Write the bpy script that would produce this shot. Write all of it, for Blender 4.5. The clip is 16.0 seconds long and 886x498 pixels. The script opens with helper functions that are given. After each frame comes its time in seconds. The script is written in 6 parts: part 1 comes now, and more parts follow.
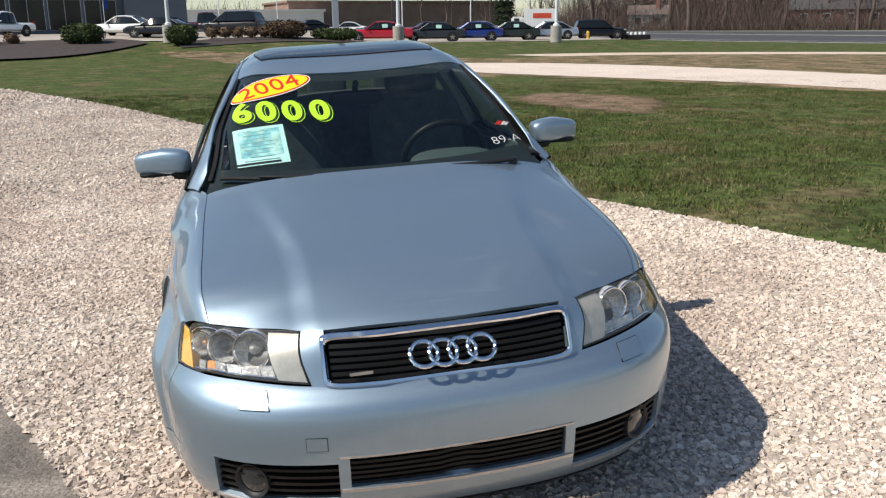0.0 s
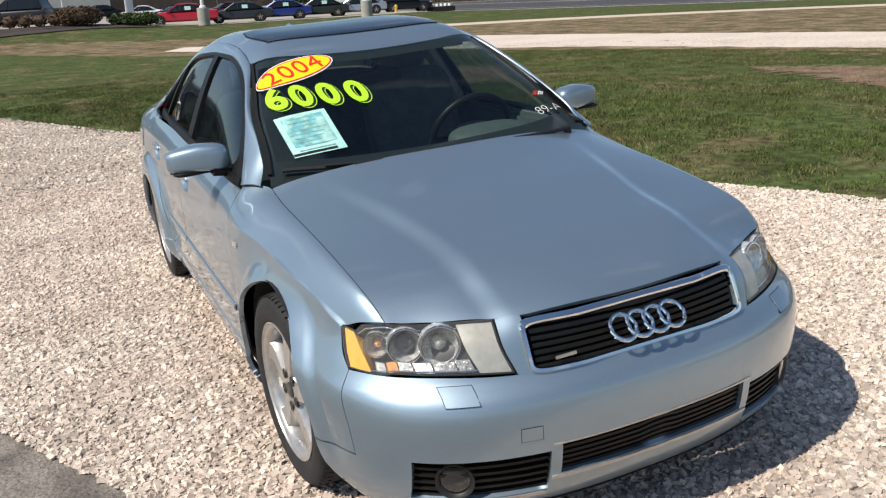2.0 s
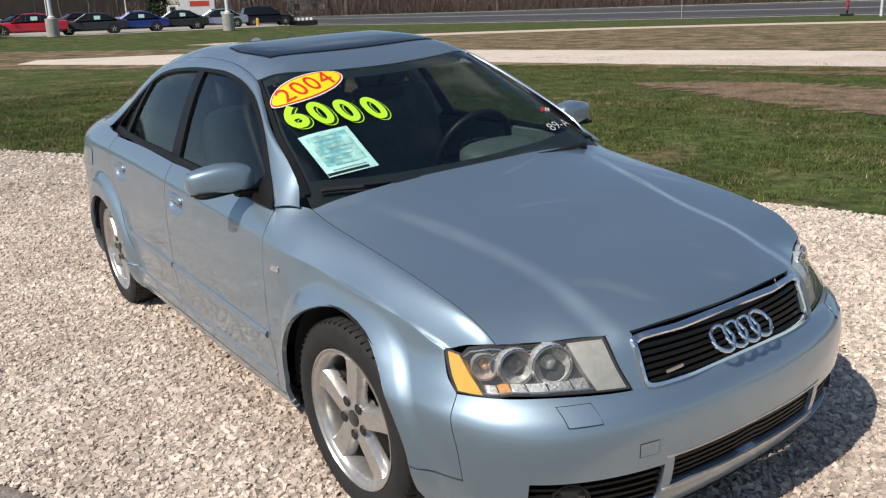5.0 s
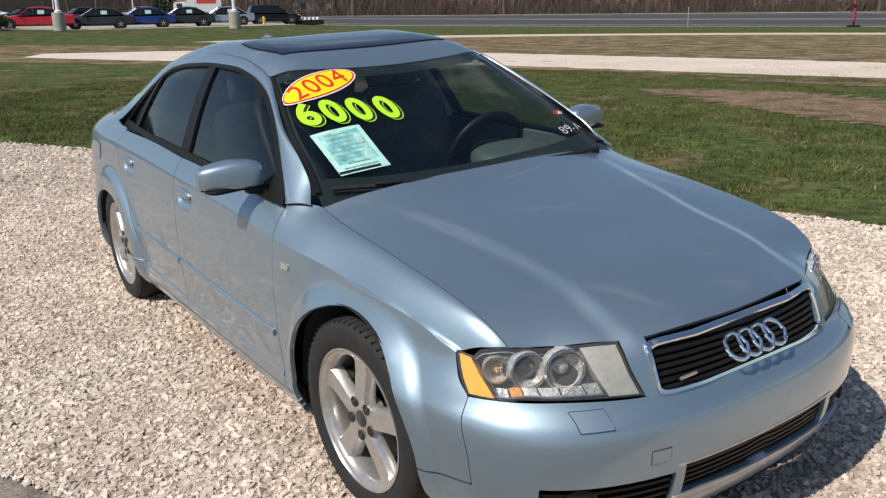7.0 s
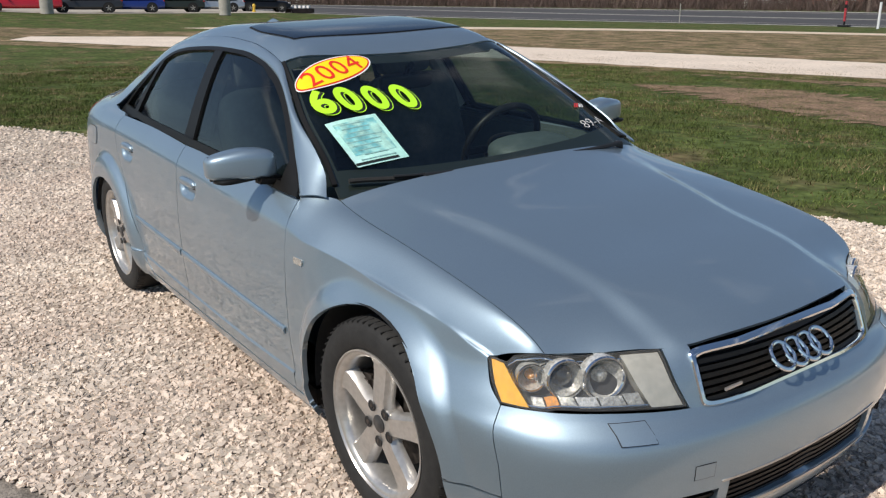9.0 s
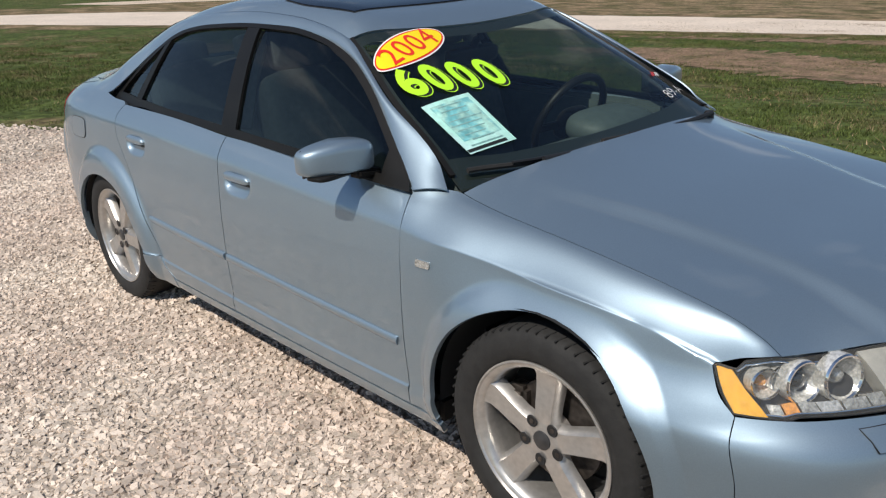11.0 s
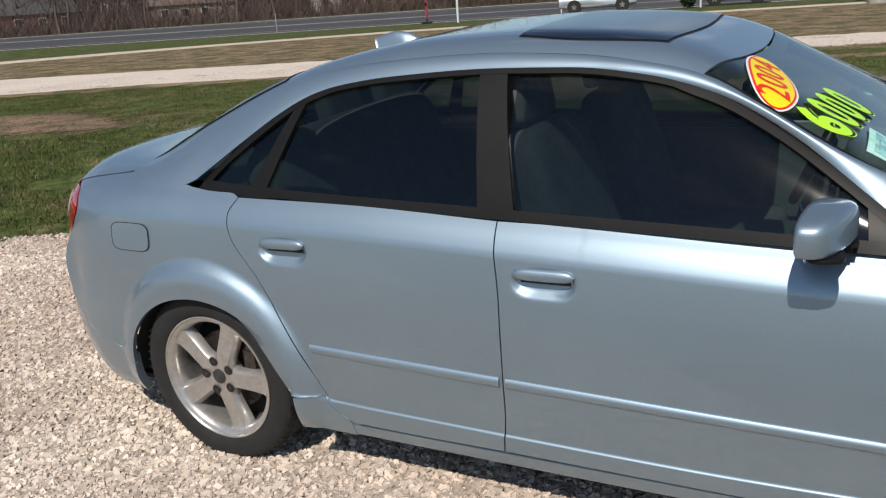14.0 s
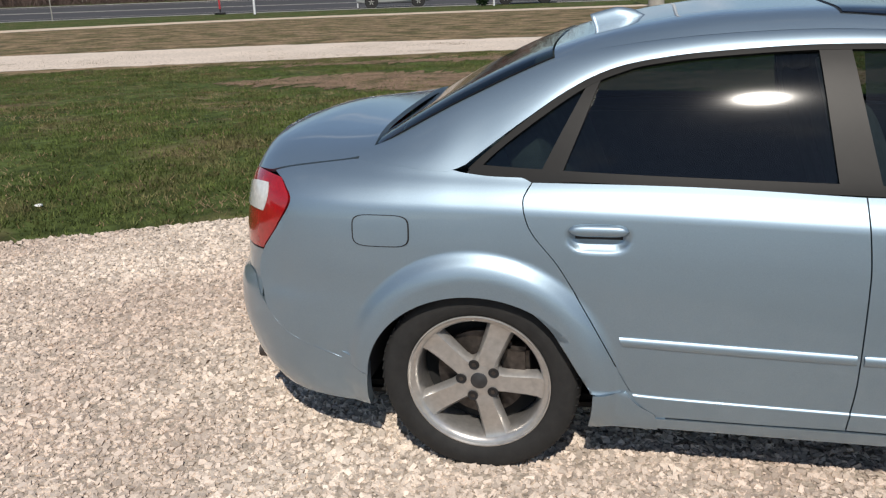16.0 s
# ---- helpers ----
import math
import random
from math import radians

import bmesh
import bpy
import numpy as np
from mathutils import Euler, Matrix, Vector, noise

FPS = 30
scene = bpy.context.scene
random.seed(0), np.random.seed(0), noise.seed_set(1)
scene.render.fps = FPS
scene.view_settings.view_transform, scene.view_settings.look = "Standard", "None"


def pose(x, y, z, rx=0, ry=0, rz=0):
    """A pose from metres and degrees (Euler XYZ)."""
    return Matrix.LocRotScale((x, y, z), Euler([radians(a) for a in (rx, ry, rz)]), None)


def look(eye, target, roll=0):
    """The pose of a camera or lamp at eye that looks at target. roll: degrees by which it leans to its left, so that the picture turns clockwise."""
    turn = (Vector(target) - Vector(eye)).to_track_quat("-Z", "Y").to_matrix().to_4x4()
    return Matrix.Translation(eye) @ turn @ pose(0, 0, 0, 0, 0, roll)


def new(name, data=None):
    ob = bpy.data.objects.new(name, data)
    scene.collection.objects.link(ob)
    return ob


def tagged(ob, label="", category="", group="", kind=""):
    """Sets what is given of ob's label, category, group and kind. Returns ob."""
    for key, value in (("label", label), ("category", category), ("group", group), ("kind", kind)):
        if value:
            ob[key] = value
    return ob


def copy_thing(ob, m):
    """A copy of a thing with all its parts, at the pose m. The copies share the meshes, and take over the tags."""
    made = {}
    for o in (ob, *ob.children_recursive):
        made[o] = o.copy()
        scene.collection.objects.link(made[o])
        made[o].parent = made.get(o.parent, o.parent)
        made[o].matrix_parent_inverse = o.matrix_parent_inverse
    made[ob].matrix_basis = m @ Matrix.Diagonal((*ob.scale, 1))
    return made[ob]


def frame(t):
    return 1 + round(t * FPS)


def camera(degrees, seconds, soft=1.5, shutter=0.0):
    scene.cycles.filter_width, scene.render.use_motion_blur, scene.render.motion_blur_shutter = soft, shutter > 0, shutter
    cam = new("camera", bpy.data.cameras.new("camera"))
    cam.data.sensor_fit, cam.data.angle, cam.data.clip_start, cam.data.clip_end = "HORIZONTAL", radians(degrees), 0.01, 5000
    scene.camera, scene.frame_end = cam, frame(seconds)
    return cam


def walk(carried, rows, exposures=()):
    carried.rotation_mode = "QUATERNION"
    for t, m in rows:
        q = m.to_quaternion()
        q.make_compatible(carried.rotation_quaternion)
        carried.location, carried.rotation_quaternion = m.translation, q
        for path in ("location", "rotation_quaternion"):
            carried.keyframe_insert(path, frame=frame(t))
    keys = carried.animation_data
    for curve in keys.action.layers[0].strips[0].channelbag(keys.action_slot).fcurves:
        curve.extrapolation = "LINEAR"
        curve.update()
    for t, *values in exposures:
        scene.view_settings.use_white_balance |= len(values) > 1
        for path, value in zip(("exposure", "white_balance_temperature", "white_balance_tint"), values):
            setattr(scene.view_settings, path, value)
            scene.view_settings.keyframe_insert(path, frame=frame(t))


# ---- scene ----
cam = camera(54.1, 16.0, soft=1.25)
# the parking pad is canted: the car's axes, in which the path is written, lean with it
SLOPE = pose(0, 0, 0, 2.58, -.275, 0)
PATH = [
    (0, (4.259, -0.441, 1.459), (2.362, -0.056, 0.955), -3.3),
    (0.5, (4.218, -0.669, 1.473), (2.38, -0.11, 0.917), -4.8),
    (1, (4.058, -0.867, 1.48), (2.224, -0.255, 0.97), -4.8),
    (1.5, (3.95, -1.057, 1.498), (2.116, -0.443, 0.987), -4.5),
    (2, (3.867, -1.322, 1.512), (2.115, -0.554, 0.927), -5.6),
    (2.5, (3.753, -1.468, 1.522), (2.031, -0.645, 0.925), -4.5),
    (3, (3.603, -1.57, 1.54), (1.925, -0.64, 0.976), -6.0),
    (3.5, (3.535, -1.713, 1.561), (1.9, -0.741, 0.941), -6.1),
    (4, (3.516, -1.819, 1.566), (1.899, -0.815, 0.949), -6.2),
    (4.5, (3.525, -1.842, 1.569), (1.92, -0.807, 0.976), -5.1),
    (7, (3.489, -1.865, 1.562), (1.885, -0.818, 0.987), -3.2),
    (7.5, (3.483, -1.871, 1.559), (1.882, -0.823, 0.979), -2.8),
    (8, (3.468, -1.874, 1.558), (1.868, -0.825, 0.974), -2.7),
    (8.2, (3.453, -1.874, 1.558), (1.854, -0.825, 0.972), -2.5),
    (10.3, (2.951, -2.057, 1.517), (1.469, -0.879, 0.874), -1.9),
    (10.5, (2.892, -2.13, 1.537), (1.455, -0.912, 0.867), -3.1),
    (11, (2.657, -2.25, 1.559), (1.236, -1.012, 0.888), -3.2),
    (11.5, (2.391, -2.323, 1.593), (0.954, -1.084, 0.961), -4.8),
    (12, (2.083, -2.513, 1.591), (0.771, -1.148, 0.949), -5.0),
    (12.5, (1.801, -2.569, 1.585), (0.569, -1.134, 0.933), -4.7),
    (13, (1.442, -2.609, 1.592), (0.276, -1.111, 0.959), -6.1),
    (13.5, (1.111, -2.73, 1.602), (0.116, -1.135, 0.92), -6.2),
    (14, (0.719, -2.799, 1.592), (-0.208, -1.139, 0.971), -5.5),
    (14.5, (0.361, -2.855, 1.613), (-0.512, -1.164, 1.0), -5.0),
    (15, (-0.009, -3.014, 1.623), (-0.728, -1.261, 0.982), -5.0),
    (15.5, (-0.414, -3.047, 1.608), (-1.014, -1.259, 0.942), -4.4),
    (16, (-0.814, -3.189, 1.621), (-1.278, -1.361, 0.955), -3.0),
]
walk(cam, [(t, SLOPE @ look(eye, target, roll)) for t, eye, target, roll in PATH],
     [(0, .06), (2, .05), (4.5, -.12), (8, -.15), (11, -.22), (12.5, -.28), (13.5, -.30), (14.5, -.27), (15, -.19), (15.5, -.36), (16, -.31)])

# ---- light: a clear spring noon, a few high clouds ----
SUN = Vector((.12, -.76, .87)).normalized()
world = bpy.data.worlds.new("spring_sky")
scene.world = world
world.use_nodes = True
wt = world.node_tree
sky = wt.nodes.new("ShaderNodeTexSky")
sky.sky_type, sky.sun_disc = "NISHITA", False
sky.sun_elevation = math.asin(SUN.z)
sky.sun_rotation = math.atan2(SUN.x, SUN.y)
sky.air_density, sky.dust_density, sky.ozone_density = 1.0, .2, 2.0
wco = wt.nodes.new("ShaderNodeTexCoord")
wmap = wt.nodes.new("ShaderNodeMapping")
wmap.inputs["Scale"].default_value = (1.6, 1.6, 5.0)
wnoise = wt.nodes.new("ShaderNodeTexNoise")
wnoise.inputs["Scale"].default_value, wnoise.inputs["Detail"].default_value, wnoise.inputs["Roughness"].default_value = 2.2, 7, .6
wramp = wt.nodes.new("ShaderNodeMapRange")
wramp.inputs["From Min"].default_value, wramp.inputs["From Max"].default_value = .57, .78
wmix = wt.nodes.new("ShaderNodeMix")
wmix.data_type = "RGBA"
wmix.inputs["B"].default_value = (9, 9.2, 9.6, 1)
for a, b in ((wco.outputs["Generated"], wmap.inputs["Vector"]), (wmap.outputs["Vector"], wnoise.inputs["Vector"]), (wnoise.outputs["Fac"], wramp.inputs["Value"]),
             (wramp.outputs["Result"], wmix.inputs["Factor"]), (sky.outputs["Color"], wmix.inputs["A"]), (wmix.outputs["Result"], wt.nodes["Background"].inputs["Color"])):
    wt.links.new(a, b)
wt.nodes["Background"].inputs["Strength"].default_value = .105
sun = new("sun", bpy.data.lights.new("sun", "SUN"))
sun.data.energy, sun.data.angle, sun.data.color = 4.9, radians(.53), (1, .93, .835)
sun.matrix_world = look(SUN * 50, (0, 0, 0))


# ---- materials ----
def surface(name, base, rough=.5, metal=0.0, vary=.15, size=.5, grain=.1, grain_size=.02, bump=0.0, bump_size=.02, coat=0.0, other=None, share=.5, island=0.0, spec=.5):
    """A surface with stains (size, metres), grain (grain_size), relief, and a second colour in patches."""
    m = bpy.data.materials.new(name)
    m.use_nodes = True
    t = m.node_tree
    p = t.nodes["Principled BSDF"]
    p.inputs["Roughness"].default_value, p.inputs["Metallic"].default_value = rough, metal
    p.inputs["Coat Weight"].default_value, p.inputs["Coat Roughness"].default_value = coat, .03
    p.inputs["Specular IOR Level"].default_value = spec
    co = t.nodes.new("ShaderNodeTexCoord").outputs["Object"]

    def noise_of(metres, detail=4):
        n = t.nodes.new("ShaderNodeTexNoise")
        n.inputs["Scale"].default_value, n.inputs["Detail"].default_value = 1 / metres, detail
        t.links.new(co, n.inputs["Vector"])
        return n.outputs["Fac"]

    def ranged(value, a, b, lo, hi):
        r = t.nodes.new("ShaderNodeMapRange")
        for k, v in (("From Min", a), ("From Max", b), ("To Min", lo), ("To Max", hi)):
            r.inputs[k].default_value = v
        t.links.new(value, r.inputs["Value"])
        return r.outputs["Result"]

    colour = t.nodes.new("ShaderNodeRGB").outputs["Color"]
    colour.default_value = (*base, 1)
    if other:
        mix = t.nodes.new("ShaderNodeMix")
        mix.data_type = "RGBA"
        t.links.new(ranged(noise_of(size, 5), share - .09, share + .09, 0, 1), mix.inputs["Factor"])
        t.links.new(colour, mix.inputs["A"])
        mix.inputs["B"].default_value = (*other, 1)
        colour = mix.outputs["Result"]
    for value in ([ranged(noise_of(size * .7), .3, .7, 1 - vary, 1 + vary)] if vary else []) + ([ranged(noise_of(grain_size, 3), .3, .7, 1 - grain, 1 + grain)] if grain else []):
        hsv = t.nodes.new("ShaderNodeHueSaturation")
        t.links.new(colour, hsv.inputs["Color"])
        t.links.new(value, hsv.inputs["Value"])
        colour = hsv.outputs["Color"]
    if island:
        geo = t.nodes.new("ShaderNodeNewGeometry")
        hsv = t.nodes.new("ShaderNodeHueSaturation")
        t.links.new(colour, hsv.inputs["Color"])
        t.links.new(ranged(geo.outputs["Random Per Island"], 0, 1, 1 - island, 1 + island), hsv.inputs["Value"])
        colour = hsv.outputs["Color"]
    t.links.new(colour, p.inputs["Base Color"])
    if bump:
        b = t.nodes.new("ShaderNodeBump")
        b.inputs["Distance"].default_value = bump
        t.links.new(noise_of(bump_size, 4), b.inputs["Height"])
        t.links.new(b.outputs["Normal"], p.inputs["Normal"])
    return m


def glazing(name, tint, gloss=1.0, rough=0.0, haze=0.0):
    """Thin glass: tinted to look through, mirroring at its front by its angle."""
    m = bpy.data.materials.new(name)
    m.use_nodes = True
    t = m.node_tree
    t.nodes.remove(t.nodes["Principled BSDF"])
    clear, shine, mix, fr = (t.nodes.new(k) for k in ("ShaderNodeBsdfTransparent", "ShaderNodeBsdfGlossy", "ShaderNodeMixShader", "ShaderNodeLayerWeight"))
    clear.inputs["Color"].default_value = (*tint, 1)
    shine.inputs["Roughness"].default_value = rough
    shine.inputs["Color"].default_value = (gloss, gloss, gloss, 1)
    fr.inputs["Blend"].default_value = .5
    up, add = (t.nodes.new("ShaderNodeMath") for _ in range(2))
    up.operation, add.operation = "POWER", "MULTIPLY_ADD"
    up.inputs[1].default_value, add.inputs[1].default_value, add.inputs[2].default_value = 4.5, .92, .05
    t.links.new(fr.outputs["Facing"], up.inputs[0])
    t.links.new(up.outputs["Value"], add.inputs[0])
    t.links.new(add.outputs["Value"], mix.inputs["Fac"])
    t.links.new(clear.outputs["BSDF"], mix.inputs[1])
    t.links.new(shine.outputs["BSDF"], mix.inputs[2])
    shader = mix.outputs["Shader"]
    if haze:
        dull, veil = t.nodes.new("ShaderNodeBsdfDiffuse"), t.nodes.new("ShaderNodeMixShader")
        dull.inputs["Color"].default_value = (.74, .70, .60, 1)
        veil.inputs["Fac"].default_value = haze
        t.links.new(shader, veil.inputs[1])
        t.links.new(dull.outputs["BSDF"], veil.inputs[2])
        shader = veil.outputs["Shader"]
    t.links.new(shader, t.nodes["Material Output"].inputs["Surface"])
    return m


PAINT = surface("blue_silver_paint", (.297, .384, .456), rough=.46, metal=.80, vary=.02, size=.6, grain=.05, grain_size=.0025, coat=1.0)
BLACK_TRIM = surface("satin_black_trim", (.008, .0075, .007), rough=.45, vary=.15, size=.1, spec=.25)
BLACK_PLASTIC = surface("black_plastic", (.012, .012, .013), rough=.55, vary=.2, size=.08)
RUBBER = surface("tyre_rubber", (.016, .0155, .015), rough=.8, vary=.25, size=.05, bump=.001, bump_size=.01)
ALLOY = surface("silver_alloy", (.50, .48, .455), rough=.34, metal=.7, vary=.05, size=.05, coat=.5)
CHROME = surface("chrome", (.78, .79, .8), rough=.08, metal=1, vary=.03, grain=0)
STEEL = surface("brake_steel", (.10, .085, .075), rough=.5, metal=.8, vary=.3, size=.03)
DARK = surface("underbody_black", (.012, .012, .012), rough=.9)
GLASS = glazing("tinted_car_glass", (.31, .38, .37), .85, .05)
SCREEN_GLASS = glazing("windscreen_glass", (.80, .88, .84))
LENS = glazing("hazy_lamp_lens", (.95, .95, .93), haze=.045)
AMBER = surface("amber_plastic", (.92, .47, .035), rough=.15, vary=.1, size=.02, coat=1)
FACET = surface("faceted_clear_plastic", (.48, .47, .44), rough=.15, metal=.45, vary=.35, size=.02, grain=.35, grain_size=.005, bump=.003, bump_size=.006, coat=1)
RED_LENS = surface("red_lens", (.33, .007, .009), rough=.12, vary=.15, size=.03, grain=.15, grain_size=.006, coat=1)
CLEAR_LENS = surface("clear_lens", (.62, .62, .60), rough=.15, vary=.1, size=.02, coat=1)
CLOTH = surface("grey_seat_cloth", (.10, .105, .105), rough=.9, vary=.15, size=.1, bump=.001, bump_size=.006)
DASH = surface("dark_grey_dashboard", (.065, .082, .08), rough=.6, vary=.1, size=.1, bump=.0006, bump_size=.004)
LINER = surface("light_grey_lining", (.30, .30, .28), rough=.9, vary=.08)
YELLOW = surface("yellow_vinyl", (.95, .72, .01), rough=.4, vary=.02, grain=0)
RED_VINYL = surface("red_vinyl", (.78, .03, .015), rough=.4, vary=.02, grain=0)
WHITE_VINYL = surface("white_vinyl", (.85, .85, .83), rough=.4, vary=.02, grain=0)
LIME = surface("lime_vinyl", (.50, .95, .03), rough=.4, vary=.02, grain=0)
INK = surface("black_ink", (.015, .018, .015), rough=.5, vary=0, grain=0)
PAPER = surface("mint_paper", (.42, .76, .66), rough=.7, vary=.08, size=.12, other=(.50, .78, .74), share=.5)
PAPER_TINT = surface("blue_print", (.16, .46, .48), rough=.7, vary=.3, size=.05, other=(.38, .66, .58), share=.5)
PRINT = surface("grey_print", (.22, .40, .38), rough=.7, vary=.2, size=.03)

GRASS = surface("lawn", (.068, .090, .027), rough=.95, vary=.28, size=1.1, grain=.5, grain_size=.13, bump=.04, bump_size=.10, other=(.15, .115, .062), share=.60, spec=.1)
DRY_GRASS = surface("dry_grass", (.25, .18, .11), rough=.95, vary=.35, size=1.0, grain=.45, grain_size=.14, bump=.04, bump_size=.12, other=(.115, .10, .048), share=.50, spec=.1)
GRAVEL = surface("crushed_limestone", (.43, .365, .30), rough=.9, vary=.10, size=1.3, grain=.35, grain_size=.022, bump=.02, bump_size=.03, spec=.2)
STONE = surface("limestone_chips", (.655, .56, .472), rough=.85, vary=.08, size=1.3, grain=.12, grain_size=.006, island=.33, other=(.55, .45, .375), share=.5, spec=.2)
TRACK = surface("track_limestone", (.67, .57, .475), rough=.9, vary=.08, size=2.5, grain=.18, grain_size=.08, bump=.02, bump_size=.06, spec=.2)
DIRT = surface("tan_track_dirt", (.60, .49, .38), rough=.9, vary=.15, size=1.5, grain=.25, grain_size=.1, bump=.02, bump_size=.06, spec=.2)
ASPHALT = surface("worn_asphalt", (.16, .14, .12), rough=.9, vary=.25, size=.25, grain=.35, grain_size=.012, bump=.012, bump_size=.02, other=(.24, .21, .18), share=.52, spec=.2)
ROAD = surface("road_asphalt", (.068, .066, .068), rough=.85, vary=.12, size=5, grain=.12, grain_size=.2, spec=.3)
LOT = surface("lot_concrete", (.40, .355, .30), rough=.9, vary=.12, size=4, grain=.1, grain_size=.3, spec=.2)
MULCH = surface("bark_mulch", (.055, .040, .034), rough=.95, vary=.25, size=.8, grain=.4, grain_size=.06, bump=.04, bump_size=.08)
CONCRETE = surface("grey_concrete", (.36, .34, .30), rough=.85, vary=.15, size=.4, grain=.12, grain_size=.02, bump=.004, bump_size=.02)
POLE_WHITE = surface("white_pole_paint", (.72, .73, .74), rough=.4, vary=.05)
KERB = surface("pale_kerb", (.60, .57, .51), rough=.85, vary=.12, size=1.0)


# ---- mesh helpers ----
def mesh_of(name, verts, faces, smooth=True):
    me = bpy.data.meshes.new(name)
    me.from_pydata([tuple(v) for v in verts], [], [tuple(int(i) for i in f) for f in faces])
    me.update()
    if smooth:
        me.polygons.foreach_set("use_smooth", [True] * len(me.polygons))
    return me


def big_mesh(name, verts, quads, smooth=False):
    """A large mesh of quads (or triangles), straight from arrays."""
    verts, quads = np.asarray(verts, np.float32).reshape(-1, 3), np.asarray(quads, np.int32)
    n, k = quads.shape
    me = bpy.data.meshes.new(name)
    me.vertices.add(len(verts))
    me.vertices.foreach_set("co", verts.ravel())
    me.loops.add(n * k)
    me.loops.foreach_set("vertex_index", quads.ravel())
    me.polygons.add(n)
    me.polygons.foreach_set("loop_start", np.arange(0, n * k, k, dtype=np.int32))
    me.polygons.foreach_set("loop_total", np.full(n, k, np.int32))
    me.polygons.foreach_set("use_smooth", np.full(n, smooth))
    me.update(calc_edges=True)
    return me


def place(name, me, material, parent=None, label="", smooth=None):
    ob = new(name, me)
    me.materials.append(material)
    ob.parent = parent
    if label:
        tagged(ob, label)
    return ob


def part(name, bm, material, parent, label="", smooth=True):
    """One bmesh as one mesh object under a thing or a part."""
    me = bpy.data.meshes.new(name)
    bmesh.ops.recalc_face_normals(bm, faces=bm.faces)
    bm.to_mesh(me)
    bm.free()
    if smooth:
        me.polygons.foreach_set("use_smooth", [True] * len(me.polygons))
        me.set_sharp_from_angle(angle=radians(38))
    return place(name, me, material, parent, label)


def thing(name, label, category, m=None, group=""):
    ob = new(name)
    ob.empty_display_size = .1
    if m is not None:
        ob.matrix_basis = m
    return tagged(ob, label, category, group)


def box(bm, size, m, bevel=0.0):
    made = bmesh.ops.create_cube(bm, size=1)["verts"]
    bmesh.ops.transform(bm, matrix=m @ Matrix.Diagonal((*size, 1)), verts=made)
    if bevel:
        edges = list({e for v in made for e in v.link_edges})
        bmesh.ops.bevel(bm, geom=edges, offset=bevel, segments=2, affect="EDGES")
    return bm


def boxed(size, m, bevel=0.0):
    return box(bmesh.new(), size, m, bevel)


def rod(bm, a, b, r, r2=None, n=10):
    a, b = Vector(a), Vector(b)
    turn = (b - a).to_track_quat("Z", "Y").to_matrix().to_4x4()
    bmesh.ops.create_cone(bm, cap_ends=True, segments=n, radius1=r, radius2=r if r2 is None else r2, depth=(b - a).length, matrix=Matrix.Translation((a + b) / 2) @ turn)
    return bm


def rodded(*args, **kw):
    return rod(bmesh.new(), *args, **kw)


def lathe(profile, n=48, axis="y"):
    """A solid of rotation round the y (or z) axis from (radius, along) pairs."""
    bm = bmesh.new()
    rings = []
    for r, a in profile:
        rings.append([bm.verts.new((r * math.cos(6.283185 * k / n), a, r * math.sin(6.283185 * k / n)) if axis == "y" else (r * math.cos(6.283185 * k / n), r * math.sin(6.283185 * k / n), a)) for k in range(n)])
    for p, q in zip(rings, rings[1:]):
        for k in range(n):
            bm.faces.new((p[k], p[(k + 1) % n], q[(k + 1) % n], q[k]))
    return bm


def tube(points, r, n=8, closed=False):
    """A round bar along points."""
    pts = [Vector(p) for p in points]
    bm, rings = bmesh.new(), []
    for i, p in enumerate(pts):
        before, after = (pts[i - 1] if i or closed else p), (pts[(i + 1) % len(pts)] if i < len(pts) - 1 or closed else p)
        t = (after - before).normalized()
        side = t.cross(Vector((0, 0, 1)))
        side = (side if side.length > .05 else t.cross(Vector((0, 1, 0)))).normalized()
        up = side.cross(t)
        rings.append([bm.verts.new(p + r * (math.cos(6.2832 * k / n) * side + math.sin(6.2832 * k / n) * up)) for k in range(n)])
    for p, q in zip(rings, rings[1:] + (rings[:1] if closed else [])):
        for k in range(n):
            bm.faces.new((p[k], p[(k + 1) % n], q[(k + 1) % n], q[k]))
    if not closed:
        bm.faces.new(rings[0])
        bm.faces.new(rings[-1][::-1])
    return bm


# ---- the car's two smooth skins, in the car's own axes (x ahead, y to its left, z up) ----
def smooth_curve(pairs):
    """A smooth function through (x, value) pairs, without overshoot."""
    xs, vs = (np.array(c, float) for c in zip(*sorted(pairs)))
    h, d = np.diff(xs), np.diff(vs) / np.diff(xs)
    m = np.empty(len(xs))
    m[0], m[-1] = d[0], d[-1]
    same = d[:-1] * d[1:] > 0
    m[1:-1] = np.where(same, 2 * d[:-1] * d[1:] / np.where(same, d[:-1] + d[1:], 1), 0)

    def value(x):
        x = np.clip(x, xs[0], xs[-1])
        i = np.clip(np.searchsorted(xs, x) - 1, 0, len(h) - 1)
        s = (x - xs[i]) / h[i]
        return ((2 * s**3 - 3 * s**2 + 1) * vs[i] + (s**3 - 2 * s**2 + s) * h[i] * m[i]
                + (3 * s**2 - 2 * s**3) * vs[i + 1] + (s**3 - s**2) * h[i] * m[i + 1])
    return value


def ramp(x, a, b):
    s = np.clip((x - a) / (b - a), 0, 1)
    return s * s * (3 - 2 * s)


